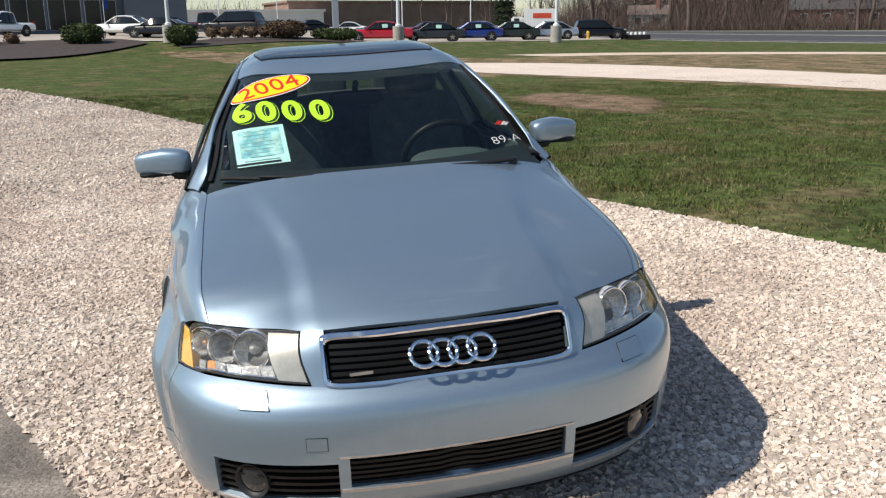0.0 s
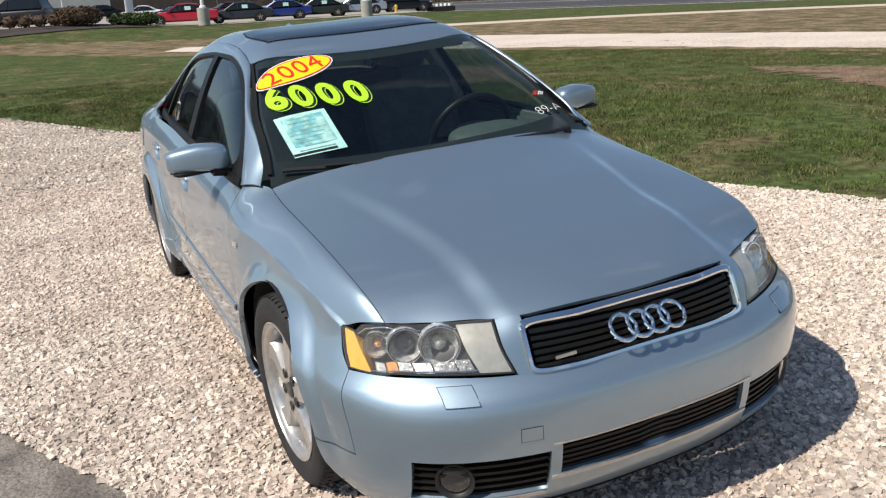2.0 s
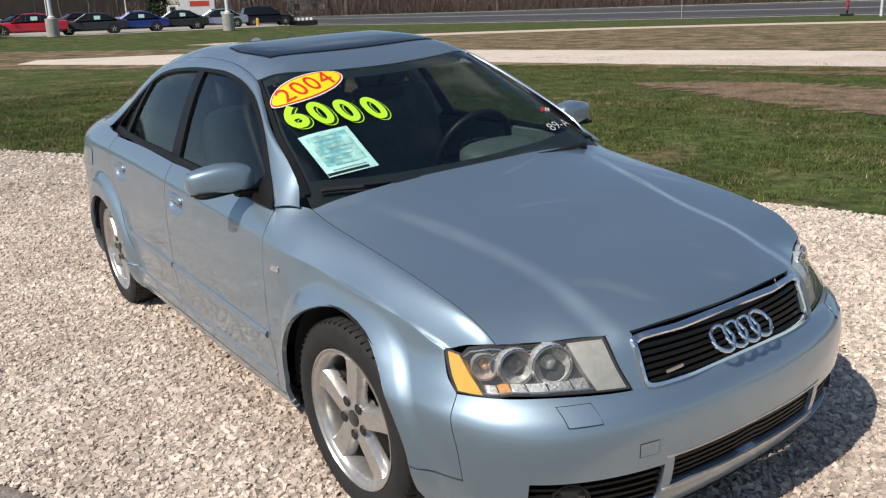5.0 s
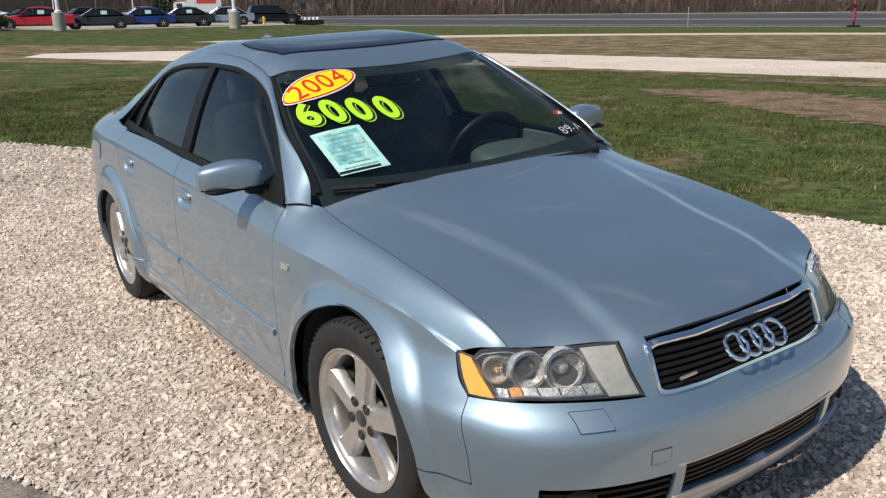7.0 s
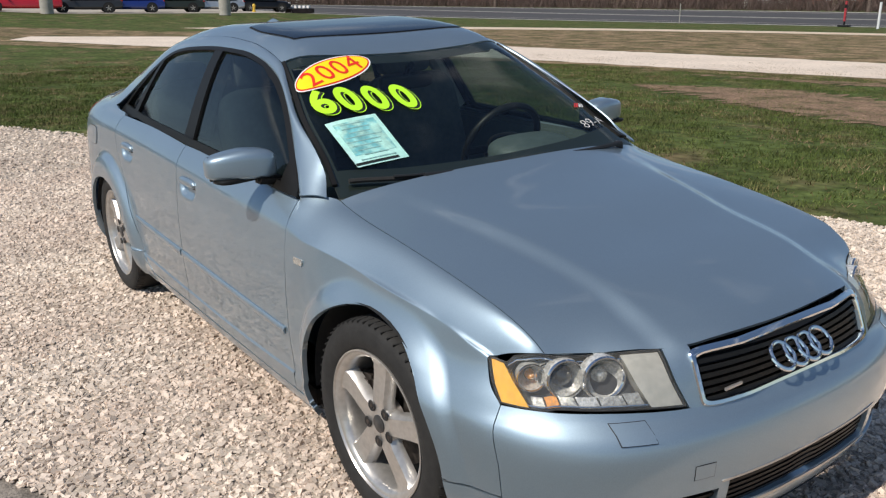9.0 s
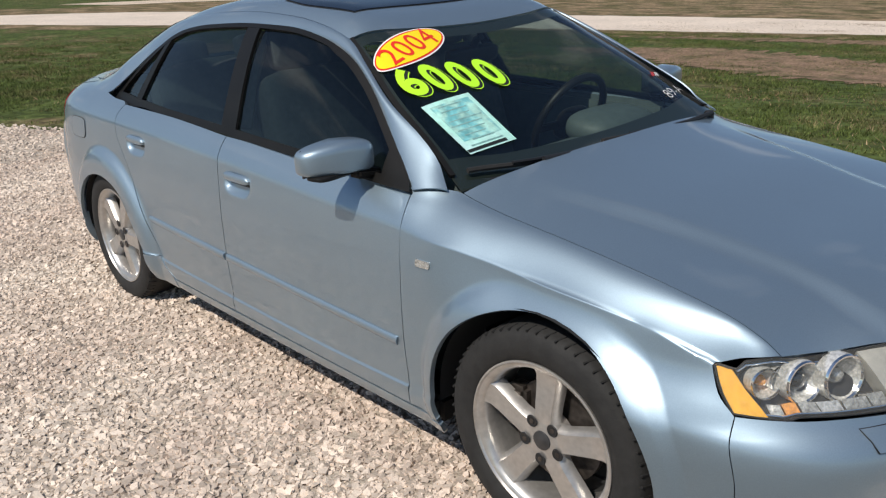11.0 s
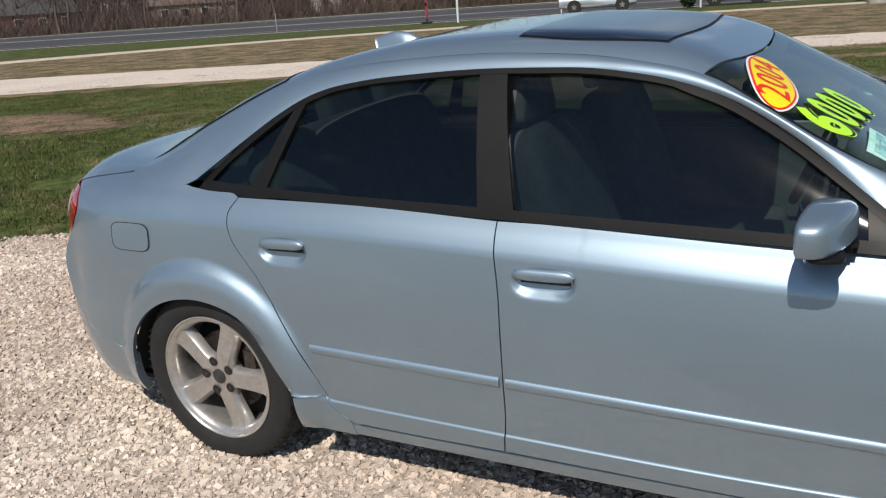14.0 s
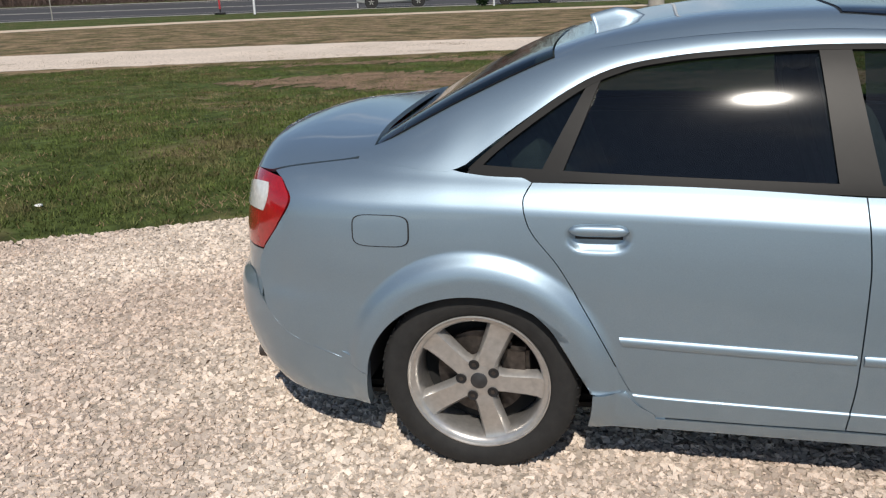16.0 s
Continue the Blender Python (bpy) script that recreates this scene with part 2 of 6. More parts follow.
deck = smooth_curve([(-2.4, .74), (-2.28, .915), (-2.2, .98), (-2.05, 1.015), (-1.85, 1.03), (-1.7, 1.05), (-1.55, 1.10), (-1.4, 1.18), (-1.0, 1.3), (0, 1.35),
                     (.5, 1.28), (.77, 1.12), (.915, .966), (1.0, .930), (1.2, .889), (1.4, .856), (1.6, .816), (1.8, .78), (1.95, .742), (2.05, .71), (2.12, .66), (2.2, .58)])
SHOULDER = .83
flank_low = smooth_curve([(.1, .755), (.17, .785), (.24, .806), (.35, .817), (.48, .8235), (.6, .823), (.70, .818), (.77, .811), (.83, .803), (.90, .793)])
flank_high = smooth_curve([(.70, .855), (.78, .825), (.83, .803), (.85, .793), (.87, .781), (.89, .766), (.915, .744), (.95, .722), (1.0, .695), (1.1, .655), (1.4, .55)])


def flank(z):
    """Half width of the lower body by height: a tall flank and a shoulder that turns in above a crease."""
    a, b, k = flank_low(z), flank_high(np.maximum(z, .70)), .004
    h = np.clip(.5 + .5 * (b - a) / k, 0, 1)
    return b * (1 - h) + a * h - k * h * (1 - h)


step_line = smooth_curve([(-1.2, .335), (-.96, .325), (-.83, .307), (-.56, .299), (-.22, .293), (.27, .288), (.83, .300), (.95, .315)])
prow = smooth_curve([(.1, 2.02), (.17, 2.12), (.24, 2.165), (.34, 2.19), (.45, 2.20), (.51, 2.185), (.545, 2.145), (.58, 2.135), (.64, 2.125), (.69, 2.105), (.74, 2.03), (.8, 1.98), (1.3, 1.9)])
stern = smooth_curve([(.1, -2.1), (.2, -2.2), (.3, -2.27), (.45, -2.305), (.55, -2.295), (.60, -2.26), (.75, -2.24), (.88, -2.215), (.95, -2.19), (1.3, -2.1)])
shoulder_drop = smooth_curve([(-2.2, -.075), (-1.9, -.064), (-1.57, -.052), (-1.14, -.040), (-.707, -.029), (-.24, -.009), (0, .001), (.494, .025), (.83, .036), (1.0, .048), (1.11, .060), (1.2, .072), (1.3, .084), (1.47, .099), (1.62, .122), (1.75, .157), (1.9, .19)])
shoulder_y = smooth_curve([(.80, .803), (1.0, .792), (1.12, .776), (1.2, .766), (1.3, .758), (1.47, .750), (1.62, .735), (1.70, .725), (1.75, .714), (1.85, .677), (1.95, .625), (2.05, .57)])
# the bonnet's edge, seen from above and from the side
edge_y = smooth_curve([(.80, .662), (1.1, .660), (1.3, .659), (1.63, .655), (1.77, .651), (1.836, .642), (1.882, .635), (1.95, .61), (2.05, .56)])
edge_z = smooth_curve([(.80, .905), (.93, .880), (1.1, .854), (1.2, .842), (1.3, .830), (1.47, .806), (1.63, .781), (1.77, .750), (1.836, .719), (1.882, .690), (1.95, .640), (2.05, .56)])
crease_line = smooth_curve([(.9, .52), (1.17, .452), (1.39, .405), (1.67, .362), (1.9, .357), (2.1, .357)])
ARCHES, FLARE_R, WHEEL_Z = (1.325, -1.325), .35, .315


HANDLES = ((-.101, .783), (-.958, .812))


def tub(p, cups=True):
    """Below 0 inside the lower body, above 0 outside."""
    x, y, z = p[..., 0], np.sqrt(p[..., 1] ** 2 + 4e-5), p[..., 2]
    s = np.clip((x - 1.2) / (prow(z) - 1.2), 0, 1)
    r = np.clip((-1.2 - x) / (-1.2 - stern(z)), 0, 1)
    taper = (1 - s ** (3.0 + 1.3 * (1 - ramp(z, .48, .66)))) ** .4 * (1 - r**5) ** .32
    level = z + shoulder_drop(x) * ramp(z, .42, .64)
    swell = 0 * x
    for c in ARCHES:
        d = np.hypot(x - c, z - WHEEL_Z) - FLARE_R
        q = np.clip(((.094 if c > 0 else .088) - d) / (.080 if c > 0 else .084), 0, 1)
        q = ramp(q, -.30, .50) * (1 - (1 - q) ** 1.8)
        swell = swell + (.029 if c > 0 else .036) * (1 - .4 * ramp(x, 1.5, 1.8)) * q * ramp(z, .12, .3) * ramp(np.abs(y), .3, .6) * (1 - ramp(level, .69, .83))
    swell = swell + .006 * (1 - ramp(z - step_line(x), -.0045, .0045)) * ramp(x, -1.1, -1.0) * (1 - ramp(x, .93, 1.0))
    if cups:
        for hx, hz in HANDLES:
            swell = swell - .020 * (1 - ramp(((x - hx) / .092) ** 4 + ((z - hz + .012) / .042) ** 2, .35, 1.0)) * (y > .6)
    wide = flank(level) * taper + swell
    ridge = crease_line(x)
    fold = .015 * ramp(y, ridge - .02, ridge + .055) * ramp(x, .95, 1.4)
    top = deck(x) - .037 * (y / .8) ** 2 * np.where(x > 0, ramp(x, .82, 1.2), 1) - fold - .028 * ramp(y, .43, .64) * ramp(x, 1.55, 1.86)
    zf = np.clip((z - .4) / np.maximum(top - .4, .05), 0, 3)
    whole = ((y / np.maximum(wide, .004)) ** (6 - 1.7 * ramp(x, 1.45, 1.85)) + zf ** (7 + 2 * ramp(x, 1.2, 1.8) + 6 * ramp(-x, 1.3, 1.8))) ** .2 - 1
    # the front: a bonnet that rolls over its edge down to the creased shoulder of the wing
    w = ramp(x, .80, 1.0) * (1 - ramp(x, 1.84, 2.02))
    ye, ze = edge_y(x), edge_z(x)
    span = np.maximum(shoulder_y(x) - ye, .03)
    waist = 1 - .046 * ramp(x, .90, 1.25) * (1 - ramp(x, 1.58, 1.80)) * ramp(level, .56, .82)
    roll = np.clip(y - ye, 0, span)
    fall = np.maximum(ze - (SHOULDER - shoulder_drop(x)), .02)
    over = deck(x) - fold - (deck(x) - .015 * ramp(x, .95, 1.4) - ze) * np.minimum(y / ye, 1) ** 3 - .12 * roll - np.maximum(fall - .12 * span, .005) * (roll / span) ** 2
    a, b, k = 1.5 * (y - flank_low(level) * waist * taper - swell), 2.2 * (z - over), .010
    h = np.clip(.5 + .5 * (b - a) / k, 0, 1)
    front_skin = a * (1 - h) + b * h + k * h * (1 - h)
    return whole * (1 - w) + front_skin * w


ridge_line = smooth_curve([(1.15, .79), (1.03, .865), (.915, .916), (.6, 1.113), (.45, 1.2), (.3, 1.285), (.2, 1.327), (.1, 1.35), (-.1, 1.372), (-.35, 1.383), (-.6, 1.378), (-.8, 1.358),
                           (-1.0, 1.322), (-1.2, 1.262), (-1.4, 1.178), (-1.6, 1.075), (-1.75, .99), (-1.95, .87)])
tumble = smooth_curve([(.8, .79), (.88, .752), (.93, .732), (1.0, .70), (1.1, .654), (1.2, .607), (1.3, .56), (1.45, .49)])


def cabin(p):
    """Below 0 inside the greenhouse, above 0 outside."""
    x, y, z = p[..., 0], np.sqrt(p[..., 1] ** 2 + 1e-9), p[..., 2]
    wide = tumble(z) * (1 - .05 * ramp(-x, .7, 1.6))
    zf = np.clip((z - .7) / np.maximum(ridge_line(x) - .7, .05), 0, 3)
    return ((y / wide) ** 10 + zf**4.5) ** .15 - 1
def slope_of(field, p):
    h = 2e-4
    g = [(field(p + h * e) - field(p - h * e)) / (2 * h) for e in np.eye(3)]
    return np.stack(g, -1)


def settle(field, p, rounds=14):
    """Moves points onto the skin, straight out or in."""
    p = np.array(p, float)
    for _ in range(rounds):
        g = slope_of(field, p)
        step = -(field(p) / np.maximum((g * g).sum(-1), 1e-6))[..., None] * g
        far = np.linalg.norm(step, axis=-1, keepdims=True)
        p += step * np.minimum(1, .04 / np.maximum(far, 1e-9))
    return p


def out_of(field, p):
    g = slope_of(field, p)
    return g / np.maximum(np.linalg.norm(g, axis=-1, keepdims=True), 1e-9)


def solve_along(field, p, axis, lo, hi):
    """Puts points on the skin by moving one coordinate between lo (inside) and hi (outside)."""
    p = np.array(p, float)
    a, b = np.full(p.shape[:-1], float(lo)), np.full(p.shape[:-1], float(hi))
    for _ in range(32):
        mid = (a + b) / 2
        p[..., axis] = mid
        inside = field(p) < 0
        a, b = np.where(inside, mid, a), np.where(inside, b, mid)
    return p


def line(points, n):
    """n points at even steps on a smooth line through the given ones."""
    pts = np.array(points, float)
    along = np.r_[0, np.cumsum(np.linalg.norm(np.diff(pts, axis=0), axis=1))]
    return np.stack([smooth_curve(list(zip(along, c)))(np.linspace(0, along[-1], n)) for c in pts.T], -1)


def patch(field, low, high, start, end, n, m, rows=None):
    """A grid on the skin between four edges: low and high run along, start and end join them."""
    low, high, start, end = settle(field, line(low, n)), settle(field, line(high, n)), settle(field, line(start, m)), settle(field, line(end, m))
    if rows is not None:
        at = np.linspace(0, 1, m)
        start, end = (np.stack([np.interp(rows, at, c) for c in e.T], -1) for e in (start, end))
        m = len(rows)
    u, v = np.linspace(0, 1, n)[:, None, None], (np.linspace(0, 1, m) if rows is None else np.asarray(rows))[None, :, None]
    p = (1 - v) * low[:, None] + v * high[:, None] + (1 - u) * start[None] + u * end[None]
    p = p - ((1 - u) * (1 - v) * low[0] + u * (1 - v) * low[-1] + (1 - u) * v * high[0] + u * v * high[-1])
    return settle(field, p)


def fan(field, inner, pieces, m):
    """A grid on the skin from an inner edge to an outer one, which is given as runs of (points, steps)."""
    outer = np.concatenate([settle(field, line(pts, k + 1))[i > 0:] for i, (pts, k) in enumerate(pieces)])
    inner = settle(field, line(inner, len(outer)))
    v = (np.linspace(0, 1, m) ** 1.25)[None, :, None]
    p = (1 - v) * inner[:, None] + v * outer[:, None]
    mid = settle(field, p)
    mid[:, 0], mid[:, -1] = inner, outer
    return mid


def smooth_union(p):
    a, b, k = tub(p), cabin(p), .035
    h = np.clip(.5 + .5 * (b - a) / k, 0, 1)
    return b * (1 - h) + a * h - k * h * (1 - h)


def grid_faces(n, m, skip=None):
    return [(i * m + j, (i + 1) * m + j, (i + 1) * m + j + 1, i * m + j + 1) for i in range(n - 1) for j in range(m - 1) if skip is None or not skip(i, j)]


def panel(name, field, grids, material, parent, label="", gap=.002, rim=.016, lift=0.0, skips=None, mirror=1, held=None):
    """A pressed panel: one or more grids on the skin, edges turned in, with a gap to the next panel."""
    verts, faces, norms = [], [], []
    for k, p in enumerate(grids):
        p = np.array(p)
        if gap:
            q = p.copy()
            for a, b in ((0, 1), (-1, -2)):
                d = p[b] - p[a]
                q[a] += gap * d / np.maximum(np.linalg.norm(d, axis=-1, keepdims=True), 1e-6)
                d = p[:, b] - p[:, a]
                q[:, a] += gap * d / np.maximum(np.linalg.norm(d, axis=-1, keepdims=True), 1e-6)
            p = np.where(held[k][..., None], p, q) if held else q
        n, m = p.shape[:2]
        nor = out_of(field, p)
        flat, fn = (p + lift * nor).reshape(-1, 3), nor.reshape(-1, 3)
        fs = grid_faces(n, m, skips[k] if skips else None)
        f = fs[len(fs) // 2]
        turned = np.cross(flat[f[1]] - flat[f[0]], flat[f[3]] - flat[f[0]]) @ fn[f[0]] < 0
        base = len(verts)
        verts += list(flat)
        norms += list(fn)
        faces += [tuple(base + i for i in (f[::-1] if turned else f)) for f in fs]
    verts, norms = np.array(verts), np.array(norms)
    if len(grids) > 1:
        key = {}
        first = [key.setdefault(tuple(np.round(q, 4)), i) for i, q in enumerate(verts)]
        faces = [f for f in (tuple(first[i] for i in f) for f in faces) if len(set(f)) == len(f)]
    if rim:
        count = {}
        for f in faces:
            for a, b in zip(f, f[1:] + f[:1]):
                count[(a, b)] = 1
        edges = [(a, b) for a, b in count if (b, a) not in count]
        ring = sorted({i for e in edges for i in e})
        at = {i: len(verts) + k for k, i in enumerate(ring)}
        deep = {i: len(verts) + len(ring) + k for k, i in enumerate(ring)}
        verts = np.concatenate([verts, verts[ring], verts[ring] - rim * norms[ring]])
        faces = faces + [(b, a, c, d) for a, b, c, d in ((at[a], at[b], deep[a], deep[b]) for a, b in edges)]
    if mirror < 0:
        verts = verts * (1, -1, 1)
        faces = [f[::-1] for f in faces]
    used = sorted({i for f in faces for i in f})
    where = {i: k for k, i in enumerate(used)}
    me = mesh_of(name, verts[used], [[where[i] for i in f] for f in faces])
    return place(name, me, material, parent, label)


def ribbon(name, field, a, b, material, parent, label="", lift=.003, rim=.01, mirror=1, n=60, m=4, bulge=0.0):
    a, b = settle(field, line(a, n)), settle(field, line(b, n))
    v = np.linspace(0, 1, m)[None, :, None]
    g = settle(field, (1 - v) * a[:, None] + v * b[:, None])
    g = g + bulge * np.sin(math.pi * v) ** .7 * out_of(field, g)
    return panel(name, field, [g], material, parent, label, gap=0, rim=rim, lift=lift, mirror=mirror)


car = thing("sedan", "light blue silver four-door sedan with price stickers, parked on gravel", "car", SLOPE)
body = new("body")
body.parent = car

# --- bonnet, wings, doors, quarters ---
GAP = [(.928, -.657, .885), (1.1, -.66, .853), (1.3, -.659, .831), (1.47, -.656, .806), (1.63, -.655, .782), (1.77, -.651, .75), (1.836, -.642, .718), (1.882, -.635, .688)]


def flip(points):
    return [(x, -y, z) for x, y, z in points]


NOSE = [(1.882, -.635, .688), (1.945, -.53, .695), (2.0, -.43, .69), (2.035, -.375, .688), (2.06, -.30, .690), (2.085, 0, .692)]
COWL = [(.928, -.655, .885), (.97, -.4, .93), (.985, 0, .945)]
hood = patch(tub, COWL + flip(COWL[:-1])[::-1], NOSE + flip(NOSE[:-1])[::-1], GAP, flip(GAP), 121, 51)
tongue = patch(tub, [(2.125, -.33, .543), (2.105, -.37, .55)], [(2.05, -.33, .693), (2.022, -.392, .686)], [(2.125, -.33, .543), (2.08, -.33, .64), (2.05, -.33, .693)], [(2.105, -.378, .553), (2.06, -.396, .63), (2.022, -.392, .686)], 8, 14)
panel("hood", tub, [hood, tongue, (tongue * (1, -1, 1))[::-1]], PAINT, body, "creased bonnet with a grille opening", gap=.0015)
ARCH_F = [(1.325 + .372 * math.cos(a), 0, .315 + .360 * math.sin(a)) for a in np.linspace(.02, math.pi + .22, 40)]
ARCH_R = [(-1.325 + .352 * math.cos(a), 0, .315 + .305 * math.sin(a)) for a in np.linspace(.02, math.pi - .05, 40)]


def on_side(pts):
    """(x, any, z) points of the right-hand flank, laid on the lower skin."""
    p = np.array(pts, float)
    return [tuple(q) for q in solve_along(tub, np.stack([p[:, 0], 0 * p[:, 0] - .5, p[:, 2]], -1) * (1, 1, 1), 1, -.2, -1.1)]


DOOR_A = on_side([(.815, 0, .235), (.822, 0, .35), (.822, 0, .6), (.815, 0, .78), (.80, 0, .862)]) + [(.79, -.728, .893)]
DOOR_B = on_side([(-.25, 0, .235), (-.235, 0, .4), (-.232, 0, .7), (-.245, 0, .86), (-.25, 0, .918)])
DOOR_C = on_side([(-.775, 0, .235), (-.83, 0, .275), (-.865, 0, .33), (-.95, 0, .5), (-1.07, 0, .71), (-1.165, 0, .84), (-1.178, 0, .90), (-1.155, 0, .947)])
seam_x = lambda z: 1.836 + .026 * ramp(.57 - z, 0, .16)
wing_low, wing_high = on_side(ARCH_F), GAP[::-1] + [(.86, -.70, .90), DOOR_A[-1]]
wing_front = on_side([(1.697, 0, .325), (1.77, 0, .333), (seam_x(.335) - .001, 0, .335)] + [(seam_x(z) - .001, 0, z) for z in (.36, .39, .42, .45, .48, .52, .566)]) + [ (1.793, -.728, .60), (1.764, -.714, .660), (1.82, -.678, .68), (1.882, -.635, .688)]
sides = {}
DOOR_MEET = on_side([(.8125, 0, SHOULDER - float(shoulder_drop(.8125)))])
CREASE = [wing_front[11]] + on_side([(x, 0, SHOULDER - float(shoulder_drop(x)) - .001) for x in (1.73, 1.68, 1.62, 1.55, 1.47, 1.4, 1.3, 1.2, 1.12, 1.05, .98, .9)]) + DOOR_MEET
FENDER = fan(tub, wing_low, [(wing_front[:3], 6), (wing_front[2:10], 20), (wing_front[9:12], 8), (CREASE, 58), (DOOR_MEET + DOOR_A[2::-1], 24), ([DOOR_A[0], (.86, -.81, .24), wing_low[-1]], 5)], 70)
WING_TOP = patch(tub, CREASE, wing_high, wing_front[11:], DOOR_MEET + DOOR_A[4:], 59, 28)
held_low, held_top = np.zeros(FENDER.shape[:2], bool), np.zeros(WING_TOP.shape[:2], bool)
held_low[34:93, -1], held_top[:, 0] = True, True
FENDER[34:93, -1] = WING_TOP[:, 0]
DOOR_ROWS = np.unique(np.round(np.r_[np.linspace(0, .05, 5), np.linspace(.05, .15, 34), np.linspace(.15, .76, 40), np.linspace(.76, .95, 44), np.linspace(.95, 1, 5)], 5))
FRONT_DOOR = patch(tub, [DOOR_A[0], (.3, -.80, .235), DOOR_B[0]], [DOOR_A[-1], (.3, -.735, .906), DOOR_B[-1]], DOOR_A, DOOR_B, 120, 90, DOOR_ROWS)
REAR_DOOR = patch(tub, [DOOR_B[0], (-.5, -.80, .235), DOOR_C[0]], [DOOR_B[-1], (-.7, -.735, .932), DOOR_C[-1]], DOOR_B, DOOR_C, 90, 90, DOOR_ROWS)
DOOR_C_UP = [tuple(q) for q in line(DOOR_C, 160) if q[2] >= .316]
quarter_low = on_side([(DOOR_C_UP[0][0], 0, DOOR_C_UP[0][2]), (-.92, 0, .318)] + ARCH_R + [(-1.675, 0, .372)])
quarter_rear = on_side([(-1.675, 0, .372), (-1.82, 0, .41), (-1.98, 0, .455)]) + [(-2.045, -.715, .53), (-2.055, -.71, .64), (-2.035, -.715, .71), (-1.965, -.735, .80), (-1.92, -.735, .875), (-1.95, -.72, .92), (-1.985, -.69, .957), (-2.03, -.64, .975)]
quarter_top = [DOOR_C[-1], (-1.20, -.70, .931), (-1.28, -.70, .934), (-1.36, -.70, .945), (-1.42, -.70, .966), (-1.58, -.67, .99), (-1.74, -.645, 1.0), (-1.9, -.645, .99), (-2.03, -.64, .975)]
QUARTER = patch(smooth_union, quarter_low, quarter_top, DOOR_C_UP, quarter_rear, 110, 110)
SILL_END = patch(tub, on_side([(-.776, 0, .184), (-.985, 0, .184)]), on_side([(-.870, 0, .314), (-.973, 0, .314)]), on_side([(-.776, 0, .184), (-.782, 0, .235), (-.838, 0, .276), (-.870, 0, .316)]), on_side([(-.985, 0, .184), (-.972, 0, .26), (-.968, 0, .316)]), 16, 14)
SILL_INNER = patch(tub, on_side([(-.74, 0, .19), (-.975, 0, .19)]), on_side([(-.82, 0, .40), (-.955, 0, .40)]), on_side([(-.74, 0, .19), (-.78, 0, .30), (-.82, 0, .40)]), on_side([(-.975, 0, .19), (-.962, 0, .30), (-.955, 0, .40)]), 10, 14)
SILL = patch(tub, on_side([(.96, 0, .188), (0, 0, .184), (-.79, 0, .188)]), on_side([(.965, 0, .228), (0, 0, .228), (-.79, 0, .228)]), on_side([(.96, 0, .188), (.965, 0, .228)]), on_side([(-.79, 0, .188), (-.79, 0, .228)]), 50, 6)
for s in (1, -1):
    panel("front_wing", tub, [FENDER, WING_TOP], PAINT, body, mirror=s, gap=.0013, held=[held_low, held_top])
    panel("front_door", tub, [FRONT_DOOR], PAINT, body, mirror=s)
    panel("rear_door", tub, [REAR_DOOR], PAINT, body, mirror=s)
    panel("rear_quarter", smooth_union, [QUARTER], PAINT, body, mirror=s)
    panel("sill", tub, [SILL], PAINT, body, mirror=s, gap=.001)
    panel("sill_end", tub, [SILL_END], PAINT, body, mirror=s, gap=.0005, rim=.012, lift=.002)
    panel("sill_backing", tub, [SILL_INNER], PAINT, body, mirror=s, gap=0, rim=0, lift=-.0045)
    # rubbing strips, handles, fuel flap, side repeater
    ribbon("rubbing_strip", tub, on_side([(.795, 0, .458), (.3, 0, .468), (-.225, 0, .482)]), on_side([(.79, 0, .430), (.3, 0, .44), (-.225, 0, .452)]), PAINT, body, lift=.003, rim=.006, mirror=s, m=8, bulge=.006)
    ribbon("rubbing_strip", tub, on_side([(-.245, 0, .482), (-.6, 0, .492), (-.895, 0, .501)]), on_side([(-.245, 0, .452), (-.6, 0, .461), (-.885, 0, .472)]), PAINT, body, lift=.003, rim=.006, mirror=s, m=8, bulge=.006)
    for x0, x1, zc in ((-.19, -.012, .783), (-1.043, -.873, .812)):
        xs = np.linspace(x0, x1, 21)
        swell = np.maximum(0, 1 - np.abs(2 * (xs - x0) / (x1 - x0) - 1) ** 5) ** .5
        plain = lambda p: tub(p, False)
        bar = np.stack([np.stack([xs, 0 * xs - .5, zc + .011 + v * .0165 * swell], -1) for v in np.linspace(-1, 1, 9)], 1)
        bar = solve_along(plain, bar, 1, -.2, -1.1)
        bar = bar + (.010 * np.sqrt(np.maximum(0, 1 - np.linspace(-1, 1, 9) ** 2)) + .004)[None, :, None] * (swell[:, None, None] * .7 + .3) * out_of(plain, bar)
        # a black strip laid in the cup stands for the shade under the bar
        slit = np.stack([np.stack([xs[2:-2], 0 * xs[2:-2] - .5, zc - .013 + 0 * xs[2:-2] + v * .006], -1) for v in np.linspace(-1, 1, 3)], 1)
        panel("handle_shade", plain, [solve_along(tub, slit, 1, -.2, -1.1)], BLACK_PLASTIC, body, "black strip for the shade under the grip", gap=0, rim=0, lift=.002, mirror=s)
        panel("handle", plain, [bar], PAINT, body, "body-coloured grip handle", gap=0, rim=.012, lift=0, mirror=s)
    rep = patch(tub, on_side([(.943, 0, .704), (.891, 0, .703)]), on_side([(.943, 0, .725), (.891, 0, .724)]), on_side([(.943, 0, .704), (.946, 0, .7145), (.943, 0, .725)]), on_side([(.891, 0, .703), (.888, 0, .7135), (.891, 0, .724)]), 8, 7)
    panel("side_repeater", tub, [rep], FACET, body, "clear side indicator", gap=0, rim=.01, lift=.005, mirror=s)
